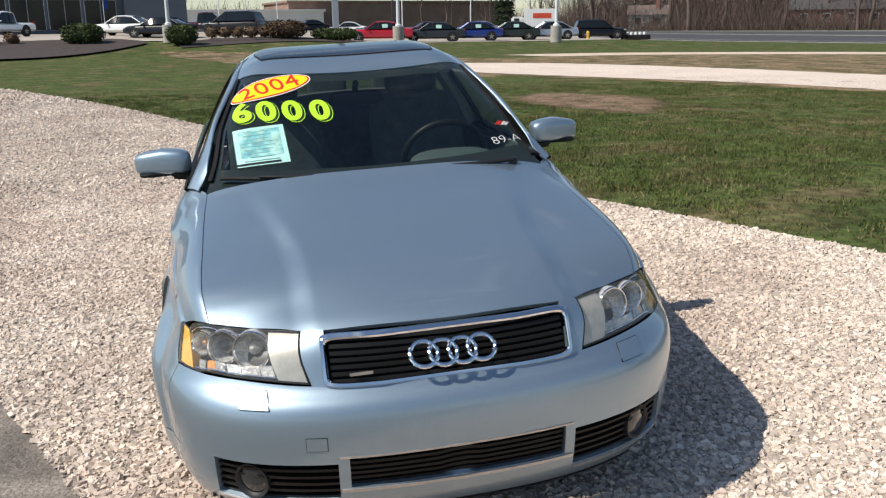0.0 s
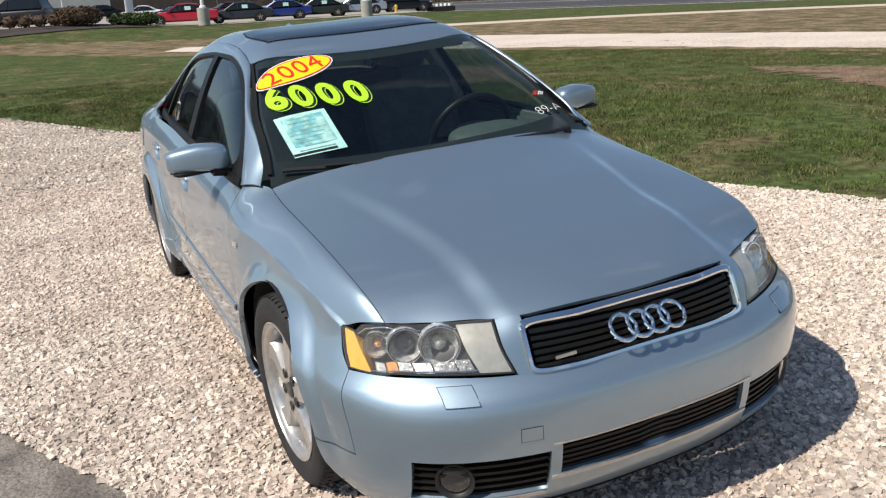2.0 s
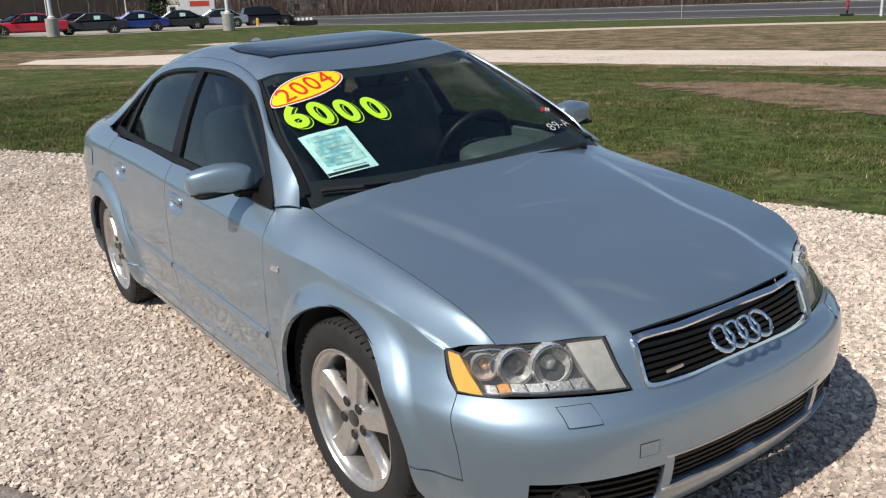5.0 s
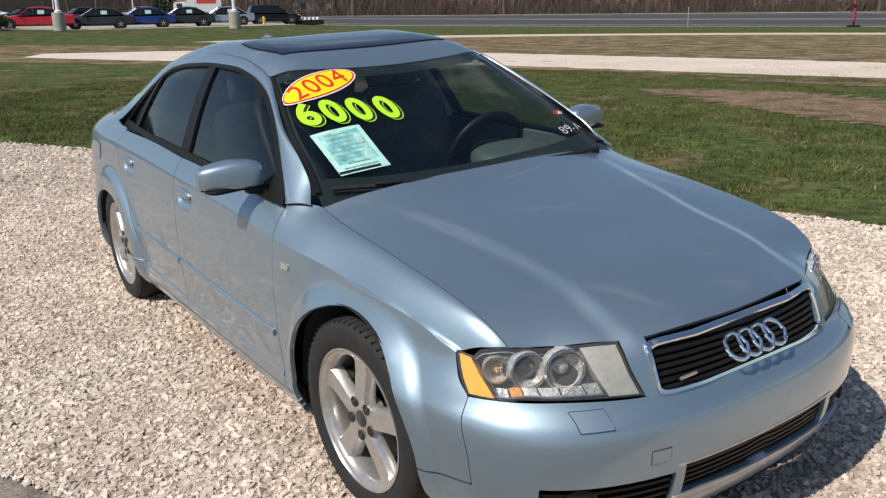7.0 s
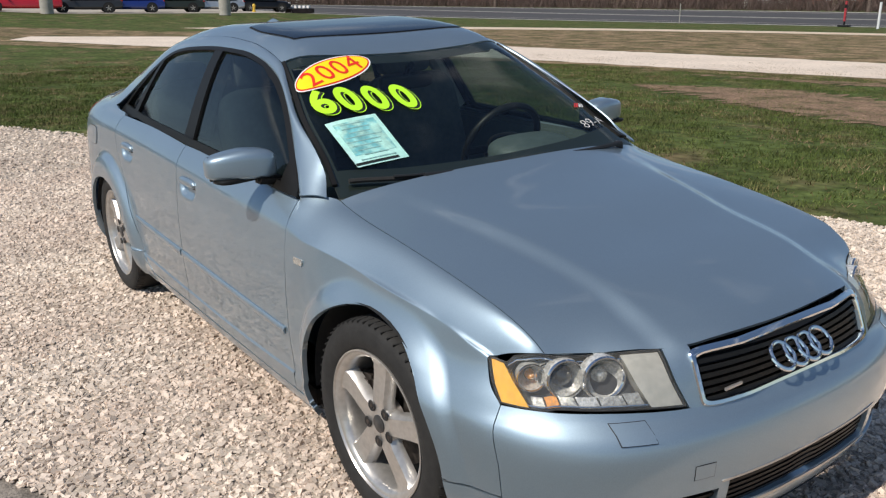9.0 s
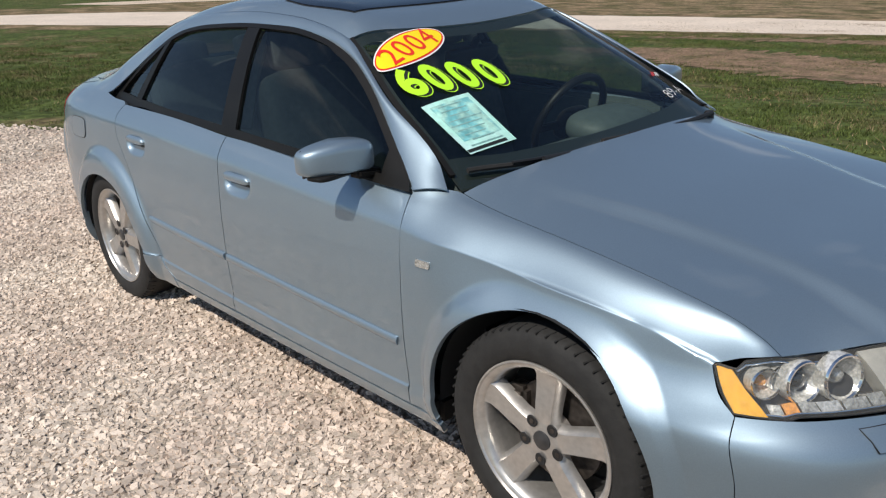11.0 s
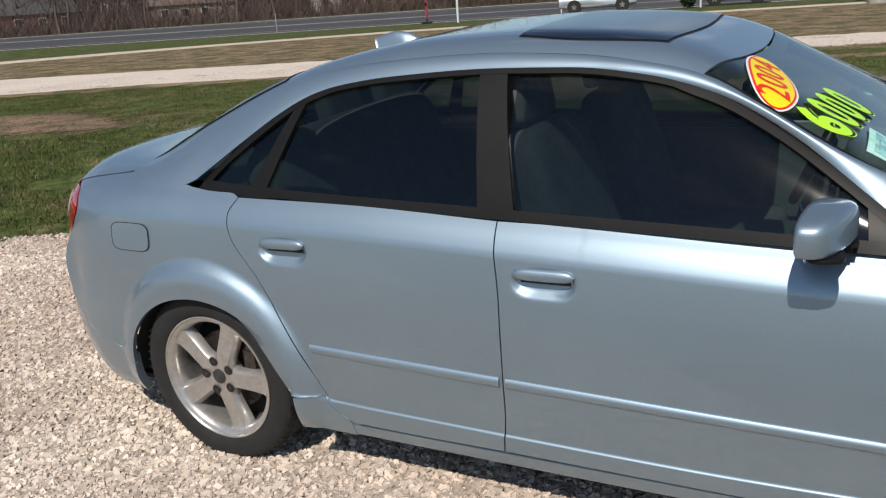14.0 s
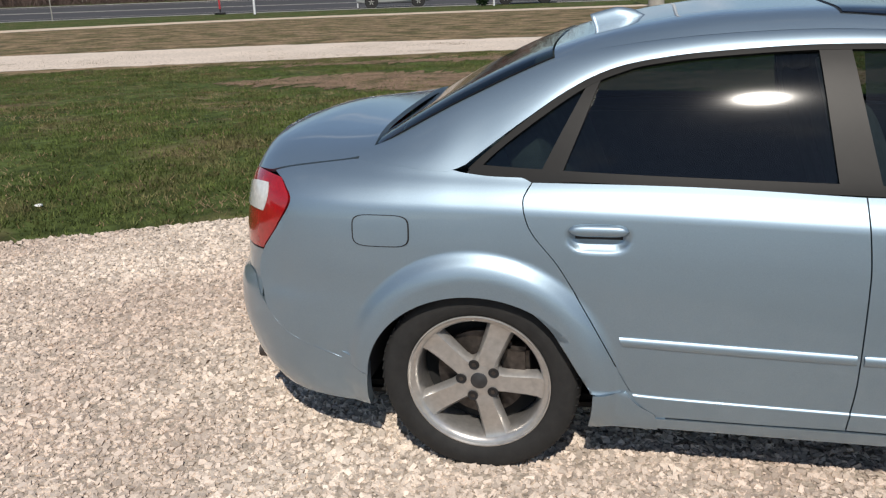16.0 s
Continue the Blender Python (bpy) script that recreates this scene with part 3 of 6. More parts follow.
fuel = np.stack([np.stack([-1.612 + .092 * np.sign(math.cos(a)) * abs(math.cos(a)) ** .45 * np.linspace(.0, 1, 6), 0 * np.linspace(0, 1, 6) - .5, .806 + .049 * np.sign(math.sin(a)) * abs(math.sin(a)) ** .45 * np.linspace(0, 1, 6)], -1) for a in np.linspace(0, 2 * math.pi, 41)])
fuel = solve_along(tub, fuel, 1, -.2, -1.1)
panel("fuel_flap_gap", tub, [settle(tub, fuel * (1, 1, 1))], BLACK_PLASTIC, body, gap=0, rim=0, lift=.002)
panel("fuel_flap", tub, [settle(tub, (fuel - fuel[:1, :1]) * .95 + fuel[:1, :1])], PAINT, body, "square fuel flap with round corners", gap=0, rim=.004, lift=.003)

# --- front bumper with its three openings ---
ys = np.concatenate([np.linspace(0, .30, 13), np.linspace(.315, .33, 2), np.linspace(.36, .655, 12)])
ys = np.concatenate([-ys[::-1], ys[1:]])
zs = np.array([.165, .185, .205, .225, .25, .272, .30, .33, .350, .365, .39, .42, .46, .49, .51, .525, .54, .552])
Yg, Zg = np.meshgrid(ys, zs, indexing="ij")
Zg = Zg + (Zg > .5) * .012 * ramp(np.abs(Yg), .34, .6)
front = solve_along(tub, np.stack([0 * Yg, Yg, Zg], -1), 0, 1.2, 2.4)


def opening(i, j):
    y, z = abs(ys[i] + ys[i + 1]) / 2, (zs[j] + zs[j + 1]) / 2
    return (y < .30 and .272 < z < .365) or (.33 < y < .655 and .225 < z < .35)


def round_nose(p):
    """Points put on the skin at their own height, straight out from a line inside the nose."""
    p = np.array(p, float)
    c = np.stack([0 * p[..., 0] + 1.45, 0 * p[..., 0] - .35, p[..., 2]], -1)
    d = p - c
    a, b = np.zeros(p.shape[:-1]), np.full(p.shape[:-1], 2.0)
    for _ in range(32):
        m = (a + b) / 2
        inside = tub(c + m[..., None] * d) < 0
        a, b = np.where(inside, m, a), np.where(inside, b, m)
    return c + a[..., None] * d


seam_z = np.r_[zs[:-1], .566]
seam = np.array(on_side([(seam_x(z), 0, z) for z in seam_z]))
share = np.linspace(0, 1, 13)[:, None, None]
bend = round_nose((1 - share) * front[0][None] + share * seam[None])
bend[0], bend[-1] = front[0], seam
arch_end = np.array(on_side([(np.interp(z, (.165, .2, .25, .32), (1.80, 1.735, 1.705, 1.697)), 0, z - (.008 if z == .33 else 0)) for z in zs[:8]]))
share = np.linspace(0, 1, 8)[1:, None, None]
tail = settle(tub, (1 - share) * seam[None, :8] + share * arch_end[None])
corner_hi, corner_lo = bend[:, 7:], np.concatenate([bend[:, :8], tail])
flop = lambda g: (g * (1, -1, 1))[::-1]
panel("front_bumper", tub, [front, corner_hi, corner_lo, flop(corner_hi), flop(corner_lo)], PAINT, body, "smooth painted bumper", gap=0, rim=.05, skips=[opening, None, None, None, None])


def front_strip(name, y0, y1, z0, z1, material, lift, parent=None, label="", n=20, m=3, rim=.008, slope=0.0):
    Y, Z = np.meshgrid(np.linspace(y0, y1, n), np.linspace(z0, z1, m), indexing="ij")
    g = solve_along(tub, np.stack([0 * Y, Y, Z], -1), 0, 1.2, 2.4)
    return panel(name, tub, [g], material, parent or body, label, gap=0, rim=rim, lift=lift)


for y0, y1, z0, z1, k in ((-.31, .31, .265, .372, 5), (.322, .665, .218, .358, 5), (-.665, -.322, .218, .358, 5)):
    back = front_strip("lower_grille", y0, y1, z0, z1, BLACK_PLASTIC, -.035, rim=0, label="black slatted lower grille")
    for z in np.linspace(z0 + .012, z1 - .012, k + 1):
        front_strip("slat", y0 + .004, y1 - .004, z - .0045, z + .0045, BLACK_TRIM, -.012, back, rim=.02, n=16)
FOG_LENS = surface("dark_fog_lens", (.02, .021, .022), rough=.1, vary=.2, size=.03, coat=1)
for s in (1, -1):
    # fog lamps
    c = solve_along(tub, np.array([[0, s * .565, .285]]), 0, 1.2, 2.4)[0]
    turn = Vector(out_of(tub, c[None])[0])
    turn.z *= .2
    m = Matrix.Translation(Vector(c) - .012 * turn) @ turn.to_track_quat("Y", "Z").to_matrix().to_4x4()
    bm = lathe([(.0, -.005), (.040, -.005), (.046, .004), (.052, .006), (.052, -.03)], 24)
    bm.transform(m)
    lamp = part("fog_lamp", bm, BLACK_PLASTIC, body, "round fog lamp in the grille")
    bm = lathe([(.0, .004), (.025, .003), (.040, -.003)], 20)
    bm.transform(m)
    part("lens", bm, FOG_LENS, lamp)
    # washer flap and the chin's bright edge
    y0, y1 = sorted((s * .492, s * .572))
    for nm, mt, d, g in (("washer_flap_gap", BLACK_PLASTIC, .0, .0012), ("washer_flap", PAINT, .0018, .003)):
        front_strip(nm, y0 + d, y1 - d, .503 + d, .545 - d, mt, g, n=8, rim=.002)
front_strip("towing_cover_gap", -.408, -.352, .392, .432, BLACK_PLASTIC, .0008, n=6, rim=.001)
front_strip("towing_cover", -.4065, -.3535, .3935, .4305, PAINT, .0016, n=6, rim=.001)
front_strip("chin_lip", -.56, .56, .150, .166, BLACK_TRIM, .004, n=40, rim=.03)
front_strip("grille_edge", -.325, .325, .258, .268, ALLOY, .004, n=30, rim=.01)
front_strip("grille_edge", -.325, .325, .366, .372, ALLOY, .002, n=30, rim=.01)
for s in (1, -1):
    y0, y1 = sorted((s * .333, s * .66))
    front_strip("grille_edge", y0, y1, .208, .220, ALLOY, .004, n=20, rim=.01)

# --- main grille: chrome surround, slats, four plain rings ---
grille = new("grille")
grille.parent = car
tagged(grille, "black slatted grille in a chrome surround")


def nose_point(y, z, out=0.0):
    p = solve_along(tub, np.array([[0, y, z]]), 0, 1.2, 2.4)[0]
    return Vector(p) + out * Vector(out_of(tub, p[None])[0])


bm, rings = bmesh.new(), []
for inset, out in ((0, -.008), (0, .004), (.003, .0075), (.011, .0075), (.014, .003), (.014, -.016)):
    ring = []
    for k in range(112):
        a = 6.283185 * (k + .5) / 112
        yy = (.346 - inset) * np.sign(math.cos(a)) * abs(math.cos(a)) ** .16
        zz = .6115 + (.0675 - inset) * np.sign(math.sin(a)) * abs(math.sin(a)) ** .16
        ring.append(bm.verts.new(nose_point(yy, zz, out)))
    rings.append(ring)
for p, q in zip(rings, rings[1:]):
    for k in range(112):
        bm.faces.new((p[k], p[(k + 1) % 112], q[(k + 1) % 112], q[k]))
part("surround", bm, CHROME, grille, "bright chrome grille surround")
gb = solve_along(tub, np.stack([np.zeros((24, 8)), *np.meshgrid(np.linspace(-.33, .33, 24), np.linspace(.55, .678, 8), indexing="ij")], -1), 0, 1.2, 2.4)
panel("backing", tub, [gb], DARK, grille, gap=0, rim=0, lift=-.03)
for k in range(7):
    z = .561 + k * .0178
    g = solve_along(tub, np.stack([np.zeros((24, 3)), *np.meshgrid(np.linspace(-.325, .325, 24), np.linspace(z - .0052, z + .0052, 3), indexing="ij")], -1), 0, 1.2, 2.4)
    panel("slat", tub, [g], BLACK_TRIM, grille, gap=0, rim=.022, lift=-.006)
for k in range(4):
    y = -.078 + .052 * k
    centre, nor = nose_point(y, .615, .012), Vector(out_of(tub, np.array([nose_point(0, .618)]))[0])
    side = Vector((0, 1, 0))
    up = nor.cross(side).normalized()
    ring = [centre + .037 * (math.cos(6.2832 * i / 36) * side + math.sin(6.2832 * i / 36) * up) for i in range(36)]
    part("ring", tube(ring, .0062, 8, True), CHROME, grille, "plain chrome ring")
badge = nose_point(-.245, .578, .003)
part("badge", boxed((.006, .062, .008), Matrix.Translation(badge), .001), ALLOY, grille, "small bright badge bar")

# --- headlamps ---
lamp_foot = [tuple(q) for q in round_nose(np.array(on_side([(1.829, 0, .571)])) * (1 - np.linspace(0, 1, 6)[:-1, None]) + front[0][-1] * np.linspace(0, 1, 6)[:-1, None])] + [tuple(q) for q in solve_along(tub, np.array([ (0, -.655, .571), (0, -.58, .570), (0, -.5, .567), (0, -.43, .562), (0, -.382, .558)]), 0, 1.2, 2.4)]
HL = dict(lo=lamp_foot, hi=[(1.764, -.712, .660), (1.882, -.633, .687), (1.945, -.53, .69), (2.018, -.394, .683)],
          a=[lamp_foot[0], (1.79, -.724, .61), (1.764, -.712, .660)], b=[lamp_foot[-1], (2.06, -.399, .63), (2.018, -.394, .683)])
lens = patch(tub, HL["lo"], HL["hi"], HL["a"], HL["b"], 34, 14)
LAMP_DARK = surface("lamp_black_insert", (.035, .035, .036), rough=.35, vary=.2, size=.03)
BOWL = surface("silvered_reflector", (.74, .73, .70), rough=.24, metal=.5, vary=.25, size=.02, grain=.3, grain_size=.006, bump=.002, bump_size=.008)
PALE_COVER = surface("pale_satin_cover", (.50, .485, .44), rough=.35, metal=.25, vary=.06, size=.05)
ORANGE_BULB = surface("orange_bulb_glow", (.75, .33, .08), rough=.2, vary=.25, size=.01, coat=1)


def lens_cell(u0, u1, v0, v1, slant=0.0, n=8, m=6, far=None):
    """A piece of the lens's skin, by shares of its length and height; slant shifts the top end."""
    gu, gv = np.linspace(0, 1, lens.shape[0]), np.linspace(0, 1, lens.shape[1])
    cell = np.empty((n, m, 3))
    for j, v in enumerate(np.linspace(v0, v1, m)):
        row = np.stack([[np.interp(v, gv, lens[i, :, c]) for i in range(len(gu))] for c in range(3)], -1)
        us = np.linspace(u0 + slant * (v - v0), u1 + (slant if far is None else far) * (v - v0), n)
        cell[:, j] = np.stack([np.interp(us, gu, row[:, c]) for c in range(3)], -1)
    return cell


def lens_spot(u, v, deep):
    p = lens_cell(u, u + .01, v, v + .01, 0, 2, 2)[0, 0]
    return p - deep * out_of(tub, p[None])[0]


for s in (1, -1):
    lamp = panel("headlamp", tub, [lens], LENS, car, "clear headlamp with twin round reflectors and an amber corner", gap=.0012, rim=.006, mirror=s)
    panel("housing", tub, [lens], LAMP_DARK, lamp, "black inner housing", gap=.003, rim=-.048, lift=-.052, mirror=s)
    edge = np.concatenate([lens[:, 0], lens[-1, 1:], lens[::-1, -1][1:], lens[0, ::-1][1:-1]])
    part("seal", tube((edge - .0035 * out_of(tub, edge)) * (1, s, 1), .0017, 6, True), BLACK_PLASTIC, lamp)
    inner = np.concatenate([lens[1:-1, 1], lens[-2, 2:-1], lens[::-1, -2][2:-1], lens[1, ::-1][2:-2]])
    part("bezel", tube((inner - .014 * out_of(tub, inner)) * (1, s, 1), .0022, 6, True), CHROME, lamp, "thin bright bezel")
    panel("amber_indicator", tub, [lens_cell(.012, .165, .03, .97, 0, far=-.07)], AMBER, lamp, "amber turn signal", gap=0, rim=.03, lift=-.007, mirror=s)
    panel("inner_cover", tub, [lens_cell(.81, .988, .03, .97, -.045, far=0)], PALE_COVER, lamp, "pale satin inner cover", gap=0, rim=.045, lift=-.008, mirror=s)
    panel("cover_step", tub, [lens_cell(.70, .79, .05, .30, -.02)], FACET, lamp, gap=0, rim=.03, lift=-.018, mirror=s)
    for k, (u0, u1, mt) in enumerate(((.19, .255, FACET), (.265, .335, ORANGE_BULB), (.345, .43, FACET), (.44, .55, BOWL), (.56, .69, FACET))):
        panel("lower_reflector", tub, [lens_cell(u0, u1, .06, .27, 0)], mt, lamp, gap=0, rim=.03, lift=-.020 - .003 * (k % 2), mirror=s)
    flipped = (lambda m: m) if s > 0 else (lambda m: Matrix.Diagonal((1, -1, 1, 1)) @ m)
    for u, v, r, deep, nm in ((.43, .60, .047, .018, "projector"), (.64, .62, .053, .024, "main_beam"), (.225, .60, .034, .016, "side_reflector"), (.325, .64, .030, .036, "position_lamp")):
        n = Vector((.93, -.33, .08)).normalized() if u > .3 else Vector((.84, -.52, .1)).normalized()
        m = flipped(Matrix.Translation(lens_spot(u, v, deep)) @ n.to_track_quat("Y", "Z").to_matrix().to_4x4())
        bm = lathe([(r * .1, -.040), (r * .45, -.034), (r * .8, -.014), (r * .90, 0), (r * .96, .005), (r * 1.02, .002), (r * 1.04, -.006), (r * 1.04, -.03)], 32)
        bm.transform(m)
        bowl = part(nm, bm, BOWL, lamp, "round silvered reflector bowl")
        bm = lathe([(r * .90, .003), (r * .95, .0075), (r * 1.01, .0075), (r * 1.05, .002)], 32)
        bm.transform(m)
        part("rim", bm, CHROME, bowl, "bright chrome ring")
        k = .62 if nm == "projector" else .40
        bm = lathe([(0, -.004), (r * k * .5, -.008), (r * k * .85, -.018), (r * k, -.030)], 24)
        bm.transform(m)
        part("bulb_lens", bm, FOG_LENS if nm == "projector" else FACET if nm == "main_beam" else ORANGE_BULB, bowl)

# --- tail: lamps, boot lid, rear bumper ---
TL = [[(-2.045, -.715, .705), (-2.12, -.67, .70), (-2.19, -.58, .70)], [(-1.985, -.69, .966), (-2.06, -.64, .974), (-2.185, -.53, .958)],
      [(-2.045, -.715, .705), (-1.965, -.735, .80), (-1.922, -.735, .875), (-1.95, -.72, .92), (-1.985, -.69, .966)], [(-2.19, -.58, .70), (-2.21, -.55, .80), (-2.185, -.53, .958)]]
tl = patch(tub, *TL, 14, 20)
for s in (1, -1):
    lamp = panel("tail_lamp", tub, [tl], RED_LENS, car, "red tail lamp with a clear reversing window", gap=.003, rim=.02, lift=.003, mirror=s)
    panel("clear_window", tub, [tl[4:13, 9:16]], CLEAR_LENS, lamp, "pale reversing lens", gap=0, rim=.002, lift=.0055, mirror=s)
lid_side = [(-1.68, -.63, 1.01), (-1.78, -.64, 1.0), (-1.9, -.64, .995), (-2.03, -.635, .98), (-2.12, -.59, .97), (-2.185, -.535, .945), (-2.2, -.54, .88), (-2.22, -.54, .72), (-2.235, -.54, .60)]
lid = patch(tub, [(-1.68, -.63, 1.01), (-1.70, -.3, 1.04), (-1.70, 0, 1.05), (-1.70, .3, 1.04), (-1.68, .63, 1.01)], [(-2.235, -.54, .60), (-2.25, 0, .6), (-2.235, .54, .60)], lid_side, flip(lid_side), 31, 40)
panel("boot_lid", tub, [lid], PAINT, body, "rounded boot lid", gap=.002)
BL = [on_side([(-1.69, 0, .20), (-1.9, 0, .20)]) + [(-2.12, -.60, .20), (-2.2, -.3, .2), (-2.21, 0, .2), (-2.2, .3, .2), (-2.12, .60, .20)] + flip(on_side([(-1.9, 0, .2), (-1.69, 0, .2)])),
      on_side([(-1.675, 0, .368), (-1.82, 0, .406), (-1.975, 0, .45)]) + [(-2.055, -.71, .53), (-2.12, -.67, .60), (-2.22, -.45, .61), (-2.25, 0, .61), (-2.22, .45, .61), (-2.12, .67, .60), (-2.055, .71, .53)] + flip(on_side([(-1.975, 0, .45), (-1.82, 0, .406), (-1.675, 0, .368)]))]
rb = patch(tub, BL[0], BL[1], on_side([(-1.69, 0, .20), (-1.675, 0, .368)]), flip(on_side([(-1.69, 0, .20), (-1.675, 0, .368)])), 70, 18)
panel("rear_bumper", tub, [rb], PAINT, body, "smooth painted rear bumper", gap=.0015, rim=.03)
rear_fill = patch(tub, [(-2.055, -.71, .54), (-2.12, -.66, .61), (-2.235, -.545, .61)], [(-2.045, -.715, .70), (-2.12, -.67, .695), (-2.21, -.56, .70)], [(-2.055, -.71, .54), (-2.045, -.715, .70)], [(-2.235, -.545, .61), (-2.21, -.56, .70)], 12, 8)
for s in (1, -1):
    panel("lamp_panel", tub, [rear_fill], PAINT, body, mirror=s, gap=0)
    part("exhaust_pipe", tube([(-2.0, s * .48, .215), (-2.15, s * .48, .212), (-2.225, s * .48, .21)], .026, 14), STEEL, body)

# --- greenhouse: screen, roof, pillars, side glass ---
WS_SIDE = [(.928, -.662, .899), (.78, -.63, .985), (.58, -.60, 1.085), (.40, -.55, 1.18), (.25, -.513, 1.263)]
WS_LOW = [(.928, -.662, .899), (.985, -.4, .895), (1.005, 0, .895), (.985, .4, .895), (.928, .662, .899)]
WS_TOP = [(.25, -.513, 1.263), (.315, -.28, 1.28), (.335, 0, 1.28), (.315, .28, 1.28), (.25, .513, 1.263)]
screen = patch(cabin, WS_LOW, WS_TOP, WS_SIDE, flip(WS_SIDE), 41, 30)
windscreen = panel("windscreen", cabin, [screen], SCREEN_GLASS, car, "tinted windscreen with price stickers", gap=.004, rim=.004, lift=-.003)
panel("black_border", cabin, [screen], INK, windscreen, gap=.002, rim=.0, lift=-.008, skips=[lambda i, j: 0 < i < 39 and 4 < j < 27])
MOULD = [(.875, -.652, .93)] + WS_SIDE[1:]
for s in (1, -1):
    # left one widened well past the moulding, blacking out the pillar's bright sky reflection
    ribbon("screen_moulding", cabin, [(x - .002, y - (.001 if s > 0 else .08), z) for x, y, z in MOULD], [(x + .006, y + .014, z + .003) for x, y, z in MOULD], BLACK_TRIM, windscreen, lift=.004, mirror=s)
GUT = [(.25, -.513, 1.263), (.12, -.50, 1.295), (-.1, -.485, 1.325), (-.4, -.478, 1.335), (-.745, -.482, 1.321), (-.95, -.478, 1.295), (-1.12, -.468, 1.265)]
RG_SIDE = [(-1.12, -.468, 1.265), (-1.3, -.50, 1.175), (-1.5, -.535, 1.075), (-1.66, -.57, 1.0), (-1.70, -.575, .98)]
RG_TOP = [(-1.12, -.468, 1.265), (-1.15, 0, 1.285), (-1.12, .468, 1.265)]
RG_LOW = [(-1.70, -.575, .98), (-1.77, -.3, .975), (-1.78, 0, .975), (-1.77, .3, .975), (-1.70, .575, .98)]
roof = patch(cabin, WS_TOP, RG_TOP, GUT, flip(GUT), 31, 48)
panel("roof", cabin, [roof], PAINT, body, "smooth roof with a dark sunroof", gap=.003, rim=.01)
rear_glass = panel("rear_window", cabin, [patch(cabin, RG_TOP, RG_LOW, RG_SIDE, flip(RG_SIDE), 31, 26)], GLASS, car, "tinted rear window", gap=.002, rim=.003, lift=.004)
for s in (1, -1):
    ribbon("screen_moulding", cabin, RG_SIDE, [(x - .001, y + .006, z + .001) for x, y, z in RG_SIDE], BLACK_TRIM, rear_glass, lift=.005, rim=.003, mirror=s)
sr = patch(cabin, [(.135, -.40, 1.33), (.165, 0, 1.345), (.135, .40, 1.33)], [(-.30, -.40, 1.36), (-.31, 0, 1.38), (-.30, .40, 1.36)], [(.135, -.40, 1.33), (-.1, -.425, 1.35), (-.30, -.40, 1.36)], [(.135, .40, 1.33), (-.1, .425, 1.35), (-.30, .40, 1.36)], 24, 20)
panel("sunroof_gap", cabin, [sr], BLACK_PLASTIC, body, gap=0, rim=0, lift=.0012)
SUNROOF = surface("dark_sunroof_glass", (.008, .012, .022), rough=.08, vary=0, grain=0, spec=.35)
panel("sunroof", cabin, [sr], SUNROOF, body, "dark tinted glass sunroof", gap=.007, rim=.003, lift=.004)
DLO_TOP = [(.80, .887), (.72, .951), (.616, 1.028), (.449, 1.139), (.291, 1.219), (.119, 1.267), (-.1, 1.292), (-.338, 1.296), (-.66, 1.283), (-.87, 1.258), (-.985, 1.225), (-1.2, 1.095), (-1.335, .990), (-1.368, .962)]
DLO_LOW = [(.80, .887), (.5, .898), (-.25, .922), (-1.16, .95), (-1.335, .958), (-1.368, .962)]
top_z, low_z = smooth_curve(DLO_TOP), smooth_curve(DLO_LOW)


def on_cabin(pts):
    p = np.array(pts, float)
    return [tuple(q) for q in solve_along(cabin, np.stack([p[:, 0], 0 * p[:, 0], p[:, 1]], -1), 1, -.1, -1.1)]


out_pts = settle(cabin, line([(.90, -.69, .897)] + WS_SIDE[1:] + GUT[1:] + RG_SIDE[1:], 90))
v = np.linspace(0, 1, 12)[None, :, None]
low_pts = line([(.80, -.735, .889)] + on_cabin(DLO_TOP[1:]) + [(-1.42, -.705, .952), (-1.55, -.69, .958), (-1.72, -.64, .975)], 90)
rail = settle(smooth_union, (1 - v) * np.array(low_pts)[:, None] + v * out_pts[:, None])
swell = .0045 + .006 * ramp(rail[..., :1], -.1, .4) * (1 - ramp(rail[..., :1], .5, .8))
swell = swell * ramp(rail[..., :1], -1.35, -1.05)
rail = rail + (.0005 + .001 * ramp(rail[..., :1], -1.35, -1.05) + swell * np.sin(math.pi * v) ** .7) * out_of(smooth_union, rail)
